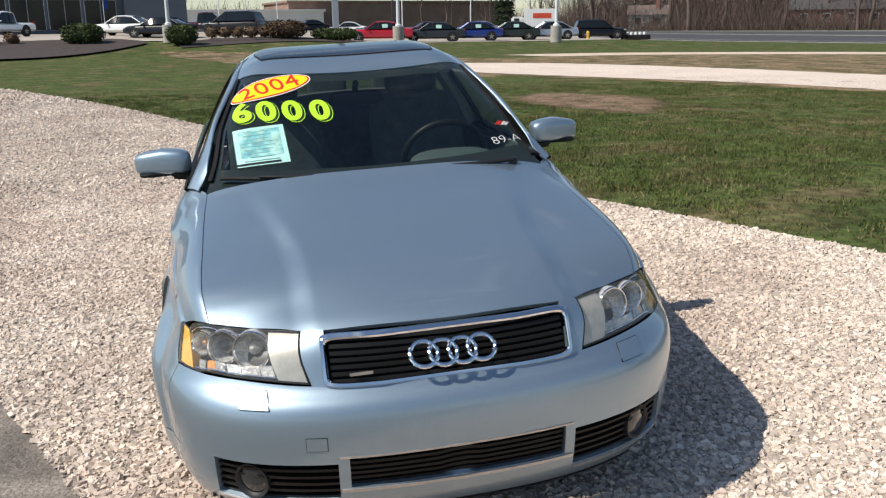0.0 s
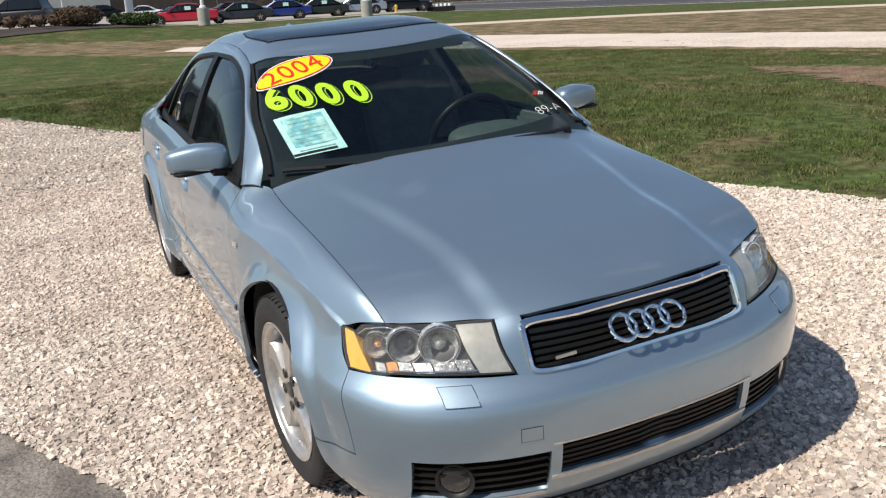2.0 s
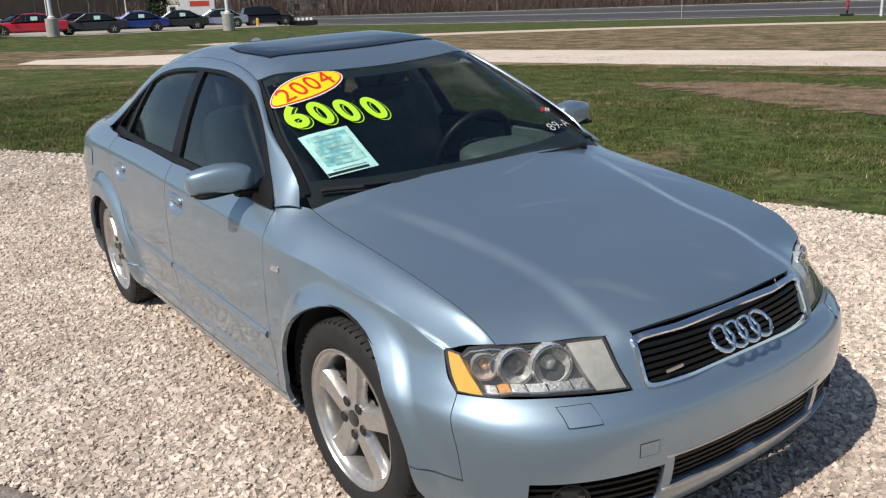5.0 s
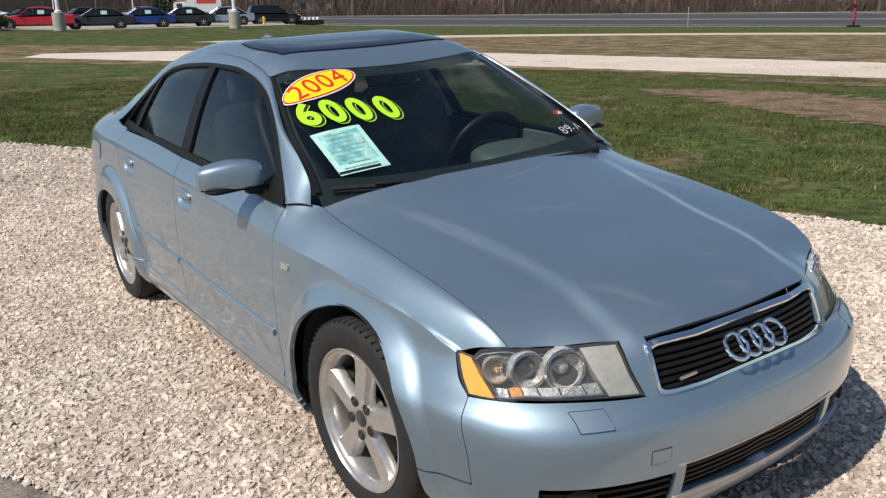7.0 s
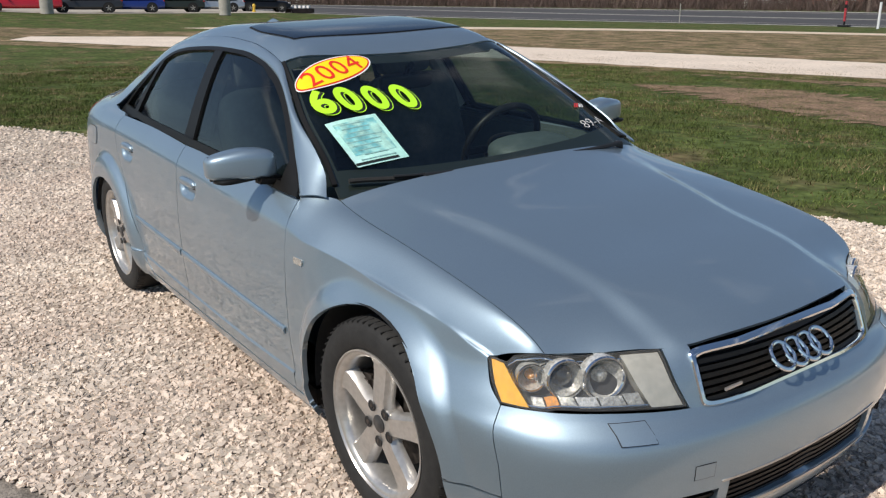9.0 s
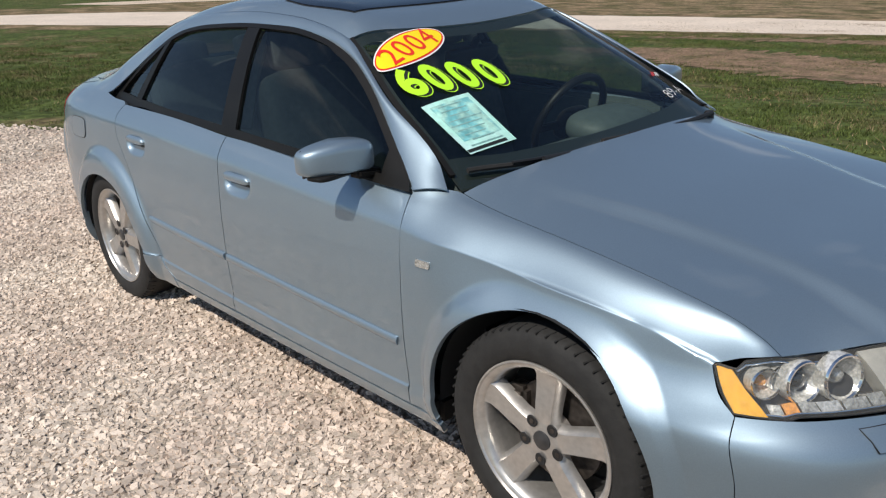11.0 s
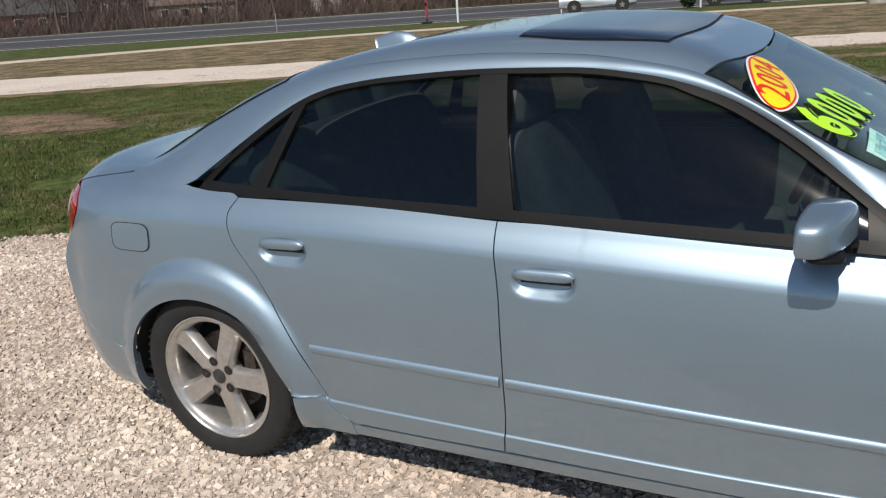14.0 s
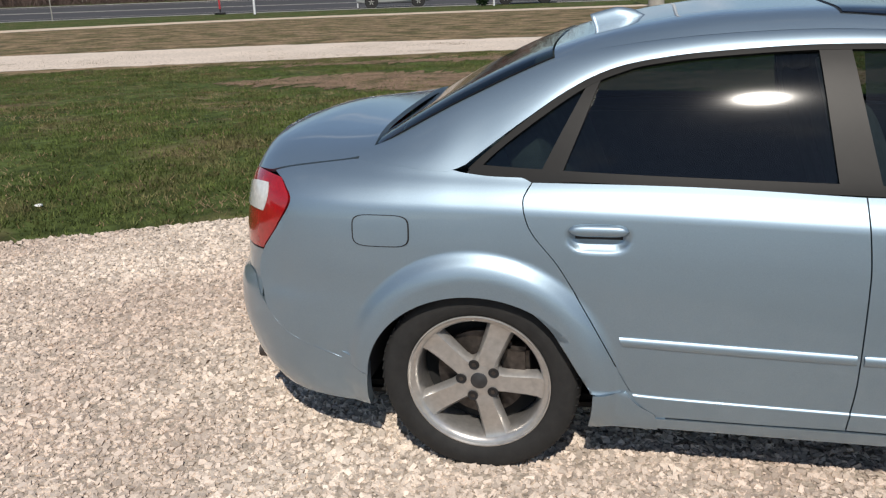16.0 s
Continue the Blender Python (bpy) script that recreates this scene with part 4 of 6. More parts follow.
for s in (1, -1):
    panel("side_frame", smooth_union, [rail], PAINT, body, "painted pillars and roof rail", gap=0, rim=.005, mirror=s)
    # black window surround, in runs above and below the glass
    hi = on_cabin([(x, top_z(x)) for x in np.linspace(.79, -1.36, 40)])
    hi_in = on_cabin([(np.clip(x + .014 * (1 if x < -.9 else -1 if x > .2 else 0), -1.33, .76), np.maximum(top_z(x) - .014, low_z(x))) for x in np.linspace(.79, -1.36, 40)])
    surround = ribbon("window_surround", cabin, hi, hi_in, BLACK_TRIM, car, "satin black side window surround", lift=.005, rim=.012, mirror=s, n=80)
    ribbon("belt_moulding", cabin, on_cabin([(x, low_z(x) + .022) for x in np.linspace(.78, -1.335, 20)]), on_cabin([(x, low_z(x) - .005 - .014 * ramp(-x, 1.0, 1.18)) for x in np.linspace(.80, -1.375, 40)]), BLACK_TRIM, surround, lift=.010, rim=.018, mirror=s)
    post = patch(cabin, on_cabin([(-.205, .925), (-.315, .927)]), on_cabin([(-.285, 1.285), (-.37, 1.285)]), on_cabin([(-.205, .925), (-.25, 1.12), (-.285, 1.285)]), on_cabin([(-.315, .927), (-.345, 1.12), (-.37, 1.285)]), 8, 14)
    panel("centre_pillar", cabin, [post], BLACK_TRIM, surround, "black centre pillar cover", gap=0, rim=.012, lift=.004, mirror=s)
    ribbon("quarter_bar", cabin, on_cabin([(-1.075, .955), (-1.02, 1.09), (-.965, 1.225)]), on_cabin([(-1.14, .955), (-1.07, 1.09), (-1.0, 1.215)]), BLACK_TRIM, surround, lift=.004, mirror=s, n=16)
    ribbon("mirror_sail", cabin, on_cabin([(.80, .895), (.66, 1.0)]), on_cabin([(.66, .905), (.652, .98)]), BLACK_TRIM, surround, lift=.004, mirror=s, n=10, m=6)
    for nm, x0, x1 in (("front_side_window", .70, -.25), ("rear_side_window", -.30, -1.06), ("quarter_window", -1.06, -1.33)):
        cols = [on_cabin([(x, low_z(x) + (top_z(x) - low_z(x)) * f) for f in np.linspace(.0, 1, 12)]) for x in np.linspace(x0, x1, 24)]
        panel(nm, cabin, [np.array(cols)], GLASS, surround, gap=0, rim=0, lift=-.006, mirror=s)

# --- roof fin ---
n = 14
fin_v, fin_f = [], []
for i in range(n):
    u = i / (n - 1)
    x = -.85 - .175 * u
    h = .047 * min(1, (u + .02) / .5) ** .6 * (1 - .12 * u) + .003
    w = .029 * (1 - .15 * u) * min(1, .3 + 2.2 * u)
    z0 = float(ridge_line(np.array(x))) - .004
    for k in range(9):
        a = math.pi * k / 8
        fin_v.append((x - .02 * math.sin(a), w * math.cos(a) * (1 - .3 * math.sin(a)), z0 + h * math.sin(a)))
fin_f = grid_faces(n, 9) + [tuple(range(9)), tuple(range((n - 1) * 9, n * 9))]
place("roof_fin", mesh_of("roof_fin", fin_v, fin_f), PAINT, car, "body-coloured aerial fin")

# --- door mirrors ---
def cushion(size, m, puff=.35):
    """A padded block: a box rounded towards its faces."""
    bm = bmesh.new()
    bmesh.ops.create_uvsphere(bm, u_segments=20, v_segments=14, radius=1)
    for q in bm.verts:
        q.co = Vector([math.copysign(abs(c) ** puff, c) * h / 2 for c, h in zip(q.co, size)])
    bm.transform(m)
    return bm


for s in (1, -1):
    bm = bmesh.new()
    bmesh.ops.create_uvsphere(bm, u_segments=40, v_segments=26, radius=1)
    f = lambda t, k: math.copysign(abs(t) ** k, t)
    for q in bm.verts:
        x, y, z = f(q.co.x, .60), f(q.co.y, .50), f(q.co.z, .46 if q.co.z > 0 else .34)
        out = max(0, -y)
        q.co = (.585 + (.066 if x > 0 else .034) * x * (1 - .22 * out) - .022 * (1 - y), s * (-.837 + .113 * y), .966 + (.056 if z > 0 else .046) * z * (1 - .30 * out * (z > 0)) + .006 * (1 - y) - .006 * out)
    mir = part("door_mirror", bm, PAINT, car, "body-coloured door mirror with a black underside")
    part("lower_cover", cushion((.086, .196, .018), pose(.570, s * -.836, .9265, 0, 0, s * 12), .5), BLACK_TRIM, mir, "black plastic underside")
    part("mirror_glass", boxed((.004, .19, .084), pose(.531, s * -.845, .966, 0, 0, s * 10), .002), CHROME, mir)
    part("mirror_foot", boxed((.062, .10, .030), pose(.61, s * -.755, .918, -s * 8, 0, 0), .010), BLACK_TRIM, mir)

# --- wipers and cowl ---
front_cowl = ribbon("cowl", cabin, [(1.02, -.56, .86), (1.05, -.35, .86), (1.06, 0, .86), (1.05, .35, .86), (1.02, .56, .86)], [(.935, -.56, .905), (.965, -.35, .905), (.985, 0, .905), (.965, .35, .905), (.935, .56, .905)], BLACK_PLASTIC, car, lift=.006, rim=0)
tagged(front_cowl, "black plastic cowl below the windscreen")
for pts in ([(1.005, .10, 0), (.985, -.10, 0), (.955, -.38, 0), (.905, -.60, 0)], [(.975, .53, 0), (.985, .34, 0), (.975, .16, 0), (.955, -.04, 0)]):
    p = settle(cabin, line([(x, y, .905) for x, y, _ in pts], 30))
    nor = out_of(cabin, p)
    arm = part("wiper", tube(p[:20] + .034 * nor[:20], .0085, 8), BLACK_PLASTIC, car, "black windscreen wiper")
    part("blade", tube(p[4:] + .012 * nor[4:] + (-.022, 0, .010), .0085, 6), RUBBER, arm)
    part("bridge", tube(p[8:24] + .024 * nor[8:24] + (-.018, 0, .008), .0055, 6), BLACK_PLASTIC, arm)
    part("spindle", lathe([(0, .052), (.014, .050), (.018, .040), (.018, 0)], 14, "z"), BLACK_PLASTIC, arm).location = p[0] - (0, 0, .012)

# --- wheels ---
SPOKE_TURN = (-22, -4)


def wheel(x, s):
    hub = new("wheel")
    hub.parent, hub.matrix_basis = car, pose(x, s * (.726 if x > 0 else .742), .315, 0, 0, 3 if x > 0 else 0)
    tagged(hub, "five-spoke silver alloy wheel with a low-profile tyre")
    y = lambda v: s * v
    tyre = part("tyre", lathe([(.222, y(-.12)), (.232, y(-.135)), (.27, y(-.14)), (.305, y(-.125)), (.315, y(-.11)), (.3175, y(-.02)), (.3155, y(.058)), (.311, y(.068)), (.303, y(.077)), (.293, y(.082)), (.272, y(.087)), (.25, y(.086)), (.237, y(.080)), (.231, y(.077)), (.226, y(.070))], 72), RUBBER, hub, "black tyre with a grooved tread")
    for k in range(64):
        a = 6.283185 * k / 64
        bm = boxed((.0045, .036, .006), pose(0, 0, 0, s * -8, 0, 12 * s))
        bm.transform(Matrix.Rotation(a, 4, "Y") @ Matrix.Translation((.0, s * .058, .3132)))
        groove = part("tread_groove", bm, DARK, tyre, smooth=False) if k == 0 else new("tread_groove", groove.data)
        if k:
            groove.parent = tyre
            groove.matrix_basis = Matrix.Rotation(a, 4, "Y")
    part("rim", lathe([(.212, y(-.085)), (.200, y(-.06)), (.196, y(.02)), (.199, y(.050)), (.206, y(.066)), (.214, y(.072)), (.2205, y(.074)), (.2245, y(.080)), (.2285, y(.079)), (.2275, y(.068))], 72), ALLOY, hub)
    bm = bmesh.new()
    for k in range(5):
        a = math.radians(90 + 72 * k + SPOKE_TURN[x > 0])
        prof = [(.030, .040, .060), (.06, .037, .064), (.085, .035, .064), (.11, .0365, .062), (.15, .039, .058), (.185, .0425, .057), (.205, .046, .065), (.2235, .053, .0785)]
        rows = []
        for r, w, d in prof:
            rows.append([bm.verts.new((r * math.cos(a) - q * w * math.sin(a), y(dd), r * math.sin(a) + q * w * math.cos(a))) for q, dd in ((-1.08, d - .034), (-1, d - .014), (-.74, d - .001), (-.35, d - .002), (.35, d - .002), (.74, d - .001), (1, d - .014), (1.08, d - .034))])
        for p, q in zip(rows, rows[1:]):
            for j in range(7):
                bm.faces.new((p[j], p[j + 1], q[j + 1], q[j]))
    part("spokes", bm, ALLOY, hub)
    part("hub_cover", lathe([(.0, y(.0605)), (.055, y(.061)), (.066, y(.058)), (.070, y(.05)), (.070, y(.01))], 40), ALLOY, hub)
    part("centre_cap", lathe([(.0, y(.067)), (.022, y(.0665)), (.027, y(.064)), (.028, y(.055))], 28), LAMP_DARK, hub, "dark round centre cap")
    for k in range(5):
        a = math.radians(54 + 72 * k + SPOKE_TURN[x > 0])
        # black disc on the hub in place of a hollow's shade round the bolt
        bm = lathe([(.0, y(.0648)), (.0135, y(.0652)), (.0160, y(.0660)), (.0175, y(.0640))], 18)
        bm.transform(Matrix.Translation((.057 * math.cos(a), 0, .057 * math.sin(a))))
        part("recess_shade", bm, BLACK_PLASTIC, hub)
        bm = lathe([(.0, y(.0665)), (.007, y(.0665)), (.008, y(.064))], 6)
        bm.transform(Matrix.Translation((.057 * math.cos(a), 0, .057 * math.sin(a))))
        part("wheel_bolt", bm, STEEL, hub)
    part("brake_disc", lathe([(.05, y(.0)), (.145, y(.0)), (.145, y(-.02)), (.05, y(-.02))], 48), STEEL, hub)
    part("brake_caliper", boxed((.07, .06, .13), pose((-.12 if x > 0 else .12), s * .0, .04), .012), STEEL, hub)
    part("wheel_back", lathe([(.0, y(-.05)), (.20, y(-.05))], 40), DARK, hub)


for x in (1.325, -1.325):
    for s in (-1, 1):
        wheel(x, s)
        rx, rz = (.38, .365) if x > 0 else (.36, .315)
        v, f = [], []
        for k in range(25):
            a = math.pi * (k / 24 * 1.04 - .02)
            v += [(x + rx * math.cos(a), s * (.80 if x > 0 else .828), .315 + rz * math.sin(a)), (x + rx * math.cos(a), s * .42, .315 + rz * math.sin(a))]
        f = [(2 * k, 2 * k + 1, 2 * k + 3, 2 * k + 2) for k in range(24)]
        v += [(x, s * .42, .25)]
        f += [(2 * k + 1, 50, 2 * k + 3) for k in range(24)]
        place("wheel_arch_liner", mesh_of("wheel_arch_liner", v, f), DARK, car)
part("underbody", boxed((3.9, 1.36, .05), pose(0, 0, .19), .02), DARK, car)
for s in (1, -1):
    part("inner_sill", boxed((1.8, .1, .1), pose(0, s * .72, .215), .02), DARK, car)

# --- cabin fittings ---
for s in (-1, 1):
    seat = new("front_seat")
    seat.parent, seat.location = car, (-.02, s * .36, 0)
    tagged(seat, "grey cloth front seat")
    part("seat_base", cushion((.52, .50, .16), pose(.12, 0, .52, 0, -6, 0)), CLOTH, seat)
    part("backrest", cushion((.15, .48, .62), pose(-.16, 0, .82, 0, -18, 0)), CLOTH, seat)
    part("headrest", cushion((.09, .27, .17), pose(-.285, 0, 1.20, 0, -10, 0)), CLOTH, seat)
    for k in (-.06, .06):
        part("headrest_post", rodded((-.262, k, 1.05), (-.28, k, 1.16), .006), CHROME, seat)
bench = new("rear_bench")
bench.parent = car
tagged(bench, "grey cloth rear bench with headrests")
part("seat_base", cushion((.5, 1.25, .16), pose(-.78, 0, .53), .3), CLOTH, bench)
part("backrest", cushion((.15, 1.2, .6), pose(-1.12, 0, .80, 0, -22, 0), .3), CLOTH, bench)
for y in (-.40, 0, .40):
    part("headrest", cushion((.08, .24, .15), pose(-1.24, y, 1.10, 0, -10, 0)), CLOTH, bench)
dash = new("dashboard")
dash.parent = car
tagged(dash, "dark grey dashboard with a rounded instrument hood")
bm = bmesh.new()
prof = [(.97, .868), (.86, .872), (.72, .868), (.62, .85), (.57, .81), (.56, .70), (.60, .55)]
rows = [[bm.verts.new((x - .05 * (abs(y) / .66) ** 2, y, z)) for x, z in prof] for y in np.linspace(-.68, .68, 24)]
for p, q in zip(rows, rows[1:]):
    for j in range(len(prof) - 1):
        bm.faces.new((p[j], p[j + 1], q[j + 1], q[j]))
part("dash_top", bm, DASH, dash)
part("instrument_hood", cushion((.24, .38, .12), pose(.66, .36, .872, 0, 6, 0), .7), DASH, dash)
part("centre_console", boxed((.5, .22, .25), pose(.35, 0, .58), .03), DASH, dash)
part("air_vent", boxed((.02, .16, .06), pose(.565, 0, .79), .004), BLACK_PLASTIC, dash)
ring = [Vector((.46, .36, .87)) + .185 * (math.cos(6.2832 * k / 40) * Vector((0, 1, 0)) + math.sin(6.2832 * k / 40) * Vector((.42, 0, .91))) for k in range(40)]
wheel_s = part("steering_wheel", tube(ring, .0155, 10, True), BLACK_TRIM, car, "black leather steering wheel")
part("steering_boss", cushion((.06, .17, .13), pose(.47, .36, .86, 0, 25, 0), .6), BLACK_TRIM, wheel_s)
part("column", rodded((.47, .36, .86), (.68, .36, .76), .04, .05), BLACK_PLASTIC, wheel_s)
for d in (-.13, .13):
    part("steering_spoke", boxed((.016, .12, .03), pose(.47, .36 + d, .865), .004), BLACK_TRIM, wheel_s)
mirror = part("inside_mirror", cushion((.045, .25, .065), pose(.30, .0, 1.155, 0, 12, 0), .45), BLACK_TRIM, car, "oblong inside mirror on a stalk")
part("mirror_stalk", tube([(.30, 0, 1.17), (.325, 0, 1.21), (.35, 0, 1.222)], .014, 8), BLACK_TRIM, mirror)
part("mirror_glass", boxed((.004, .23, .05), pose(.276, 0, 1.154, 0, 12, 0), .001), CHROME, mirror)
inner = settle(cabin, roof[2:-2, 1:-1])
panel("headlining", cabin, [inner], LINER, car, "pale grey roof lining", gap=0, rim=0, lift=-.035)
for s in (1, -1):
    part("door_lining", boxed((1.9, .05, .38), pose(-.28, s * .70, .71, -s * 6, 0, 0), .02), DASH, car, "dark door lining")
    part("sun_visor", boxed((.16, .34, .014), pose(.20, s * .28, 1.262, 0, 14, 0), .005), LINER, car)
    part("inner_pillar", tube([(-.27, s * .665, .93), (-.31, s * .58, 1.12), (-.34, s * .50, 1.26)], .035, 8), LINER, car)
part("parcel_shelf", boxed((.42, 1.2, .02), pose(-1.45, 0, .945), .005), DASH, car)
part("firewall", boxed((.02, 1.3, .6), pose(.98, 0, .56)), DARK, car)
part("rear_bulkhead", boxed((.02, 1.3, .55), pose(-1.42, 0, .66)), DARK, car)
part("cabin_floor", boxed((2.4, 1.3, .02), pose(-.2, 0, .28)), DASH, car)


# --- what is stuck to the windscreen ---
def letters(text, size, bold=0.0):
    cu = bpy.data.curves.new("letters", "FONT")
    cu.body, cu.size, cu.align_x, cu.align_y = text, size, "CENTER", "CENTER"
    cu.resolution_u = 5
    cu.offset = bold
    ob = new("letters", cu)
    me = bpy.data.meshes.new_from_object(ob.evaluated_get(bpy.context.evaluated_depsgraph_get()))
    bpy.data.objects.remove(ob)
    return me


def on_screen(me, centre, across, upward, lift, bold=0.0):
    """Lays a flat mesh, in metres, on the windscreen; across and upward are its directions there."""
    bm = bmesh.new()
    bm.from_mesh(me)
    if bold:
        bmesh.ops.recalc_face_normals(bm, faces=bm.faces)
    bmesh.ops.triangulate(bm, faces=bm.faces)
    for _ in range(2):
        long = [e for e in bm.edges if e.calc_length() > .05]
        if long:
            bmesh.ops.subdivide_edges(bm, edges=long, cuts=1)
            bmesh.ops.triangulate(bm, faces=bm.faces)
    co = np.array([v.co for v in bm.verts])
    p = settle(cabin, np.array(centre) + co[:, :1] * np.array(across) + co[:, 1:2] * np.array(upward))
    p = p + lift * out_of(cabin, p)
    for v, q in zip(bm.verts, p):
        v.co = q
    return bm


def disc(rx, ry, n=48):
    bm = bmesh.new()
    rings = [[bm.verts.new((f * rx * math.cos(6.2832 * k / n), f * ry * math.sin(6.2832 * k / n), 0)) for k in range(n)] for f in (.33, .66, 1)]
    bm.faces.new(rings[0])
    for p, q in zip(rings, rings[1:]):
        for k in range(n):
            bm.faces.new((p[k], q[k], q[(k + 1) % n], p[(k + 1) % n]))
    me = bpy.data.meshes.new("disc")
    bm.to_mesh(me)
    return me


def sheet(w, h, nx=8, ny=8):
    v = [(w * (i / nx - .5), h * (j / ny - .5), 0) for i in range(nx + 1) for j in range(ny + 1)]
    return mesh_of("sheet", v, grid_faces(nx + 1, ny + 1), False)


def plane_at(p):
    """Directions on the screen at a point: across (to the car's left) and upward."""
    n = Vector(out_of(cabin, settle(cabin, np.array([p], float)))[0])
    a = (Vector((0, 1, 0)) - n * n.y).normalized()
    return a, n.cross(a).normalized()


def stuck(name, me, p, turn, lift, material, parent, label="", stretch=1.0):
    a, u = plane_at(p)
    if u.z < 0:
        u = -u
    c, s = math.cos(radians(turn)), math.sin(radians(turn))
    ob = part(name, on_screen(me, p, c * a + s * u, stretch * (c * u - s * a), lift), material, parent, label, smooth=False)
    ob.visible_shadow = True
    return ob


oval = stuck("year_sticker", disc(.182, .066), (.395, -.378, 1.228), 17, .003, RED_VINYL, car, "yellow oval year sticker reading 2004")
oval.parent = windscreen
stuck("oval_border", disc(.188, .072), (.395, -.378, 1.228), 17, .002, WHITE_VINYL, oval)
stuck("oval_face", disc(.175, .060), (.395, -.378, 1.228), 17, .004, YELLOW, oval)
for k, ch in enumerate("2004"):
    me = letters(ch, .125)
    me.transform(Matrix.Translation((.069 * (k - 1.5), 0, 0)))
    stuck("year_digit", me, (.395, -.378, 1.228), 17, .0055, RED_VINYL, oval)
for ch, p in zip("6000", ((.546, -.501, 1.136), (.556, -.400, 1.137), (.566, -.294, 1.133), (.575, -.180, 1.128))):
    # a heavy face with a drop edge
    for name, bold, dx, dy, lift, mt in (("price_digit", .0085, .006, -.007, .003, LIME), ("digit_edge", .0068, .0045, -.005, .0038, INK), ("digit_face", .0062, -.003, .003, .0046, LIME)):
        me = letters(ch, .19, bold)
        me.transform(Matrix.Translation((dx, dy, 0)) @ Matrix.Diagonal((.86, 1, 1, 1)))
        if name == "price_digit":
            base_digit = stuck(name, me, p, 6, lift, mt, windscreen, "lime green price digit with a black outline")
        else:
            stuck(name, me, p, 6, lift, mt, base_digit)
PC = (.735, -.44, 1.027)
paper = stuck("price_sheet", sheet(.205, .235), PC, 3, .0025, PAPER, windscreen, "mint green printed dealer sheet")
stuck("printed_field", sheet(.165, .165), (.72, -.44, 1.036), 3, .0035, PAPER_TINT, paper)
rnd = random.Random(4)
for k in range(9):
    w = rnd.uniform(.08, .15)
    stuck("printed_bar", sheet(w, .0045, 4, 1), (.66 + .019 * k, -.445 + rnd.uniform(-.01, .01), 1.072 - .0112 * k), 3, .0042, PRINT, paper)
stuck("printed_bar", sheet(.17, .012, 6, 1), (.826, -.452, .972), 3, .0042, INK, paper)
for k in range(6):
    stuck("barcode_bar", sheet(.005 if k % 2 else .003, .034, 1, 3), (.70, .54 + .009 * k, 1.025), -38, .003, RED_VINYL if k < 3 else WHITE_VINYL, windscreen)
stock = stuck("stock_mark", letters("89-A", .068, -.0016), (.80, .555, .978), 12, .003, WHITE_VINYL, windscreen, "white hand-written mark 89-A")

# ---- the ground ----
def ground_z(x, y):
    """Height of the ground: level, with the slightly canted pad under the car, and rising a little beyond the road."""
    x, y = np.asarray(x, float), np.asarray(y, float)
    pad = ramp(x, -16, -4) * (1 - ramp(x, 5, 12)) * ramp(y, -12, -4) * (1 - ramp(y, 2.6, 10))
    return (.04506 * y + .0048 * x) * pad + .6 * ramp(np.hypot(x, y), 78, 125) + .38 * ramp(-x, 46, 60) * (1 - ramp(y, 26, 40)) + .72 * ramp(-x, 50, 67) * (1 - ramp(y, 0, 12))


def rough_edge(x, size, seed):
    return size * np.array([noise.noise(Vector((float(v) * 1.9, seed, 0))) + .6 * noise.noise(Vector((float(v) * 6.1, seed, 3))) for v in np.ravel(x)]).reshape(np.shape(x))


grass_edge = smooth_curve([(-90, -48), (-60, -30), (-40, -18), (-21, -7.1), (-14, -3.2), (-9.9, -1.2), (-8.4, -.55), (-7.1, .1), (-5, .85), (-3.35, 1.58), (-1.9, 2.17), (-1.3, 2.42), (-.5, 2.75), (.1, 2.98), (.7, 3.12), (2, 3.4), (5, 3.9), (12, 5.4), (40, 6)])
tar_edge = smooth_curve([(-90, -80), (-30, -32), (-10, -12.5), (-3, -5.2), (-1.5, -3.3), (-.5, -2.3), (.3, -1.72), (.65, -1.55), (1.03, -1.35), (1.5, -1.12), (2.5, -.6), (4, .2), (8, 2.2), (12, 4.0), (40, 4.5)])


def band(name, a, b, lift, material, label, n=1, kind="structure"):
    """A sheet between two lines of (x, y), lifted off the ground."""
    v = np.linspace(0, 1, n + 1)[None, :, None]
    p = (1 - v) * np.array(a, float)[:, None] + v * np.array(b, float)[:, None]
    z = ground_z(p[..., 0], p[..., 1]) + lift
    me = mesh_of(name, np.concatenate([p, z[..., None]], -1).reshape(-1, 3), grid_faces(len(a), n + 1))
    bm = bmesh.new()
    bm.from_mesh(me)
    bmesh.ops.recalc_face_normals(bm, faces=bm.faces)
    if sum(f.normal.z for f in bm.faces) < 0:
        bmesh.ops.reverse_faces(bm, faces=bm.faces)
    bm.to_mesh(me)
    return tagged(place(name, me, material), label, kind=kind)


gx = np.concatenate([-np.geomspace(2500, 132, 12), np.linspace(-130, -18, 70), np.linspace(-17, 13, 61), np.geomspace(14, 2500, 24)])
gy = np.concatenate([-np.geomspace(2500, 14, 22), np.linspace(-13, 14, 55), np.linspace(15, 130, 60), np.geomspace(135, 2500, 12)])
GX, GY = np.meshgrid(gx, gy, indexing="ij")
tagged(place("ground", mesh_of("ground", np.stack([GX, GY, ground_z(GX, GY)], -1).reshape(-1, 3), grid_faces(len(gx), len(gy))), GRASS), "mown spring lawn with bare brown patches", kind="structure")
px = np.concatenate([np.linspace(-80, -16, 60), np.linspace(-15.8, 12, 280), np.linspace(13, 38, 12)])
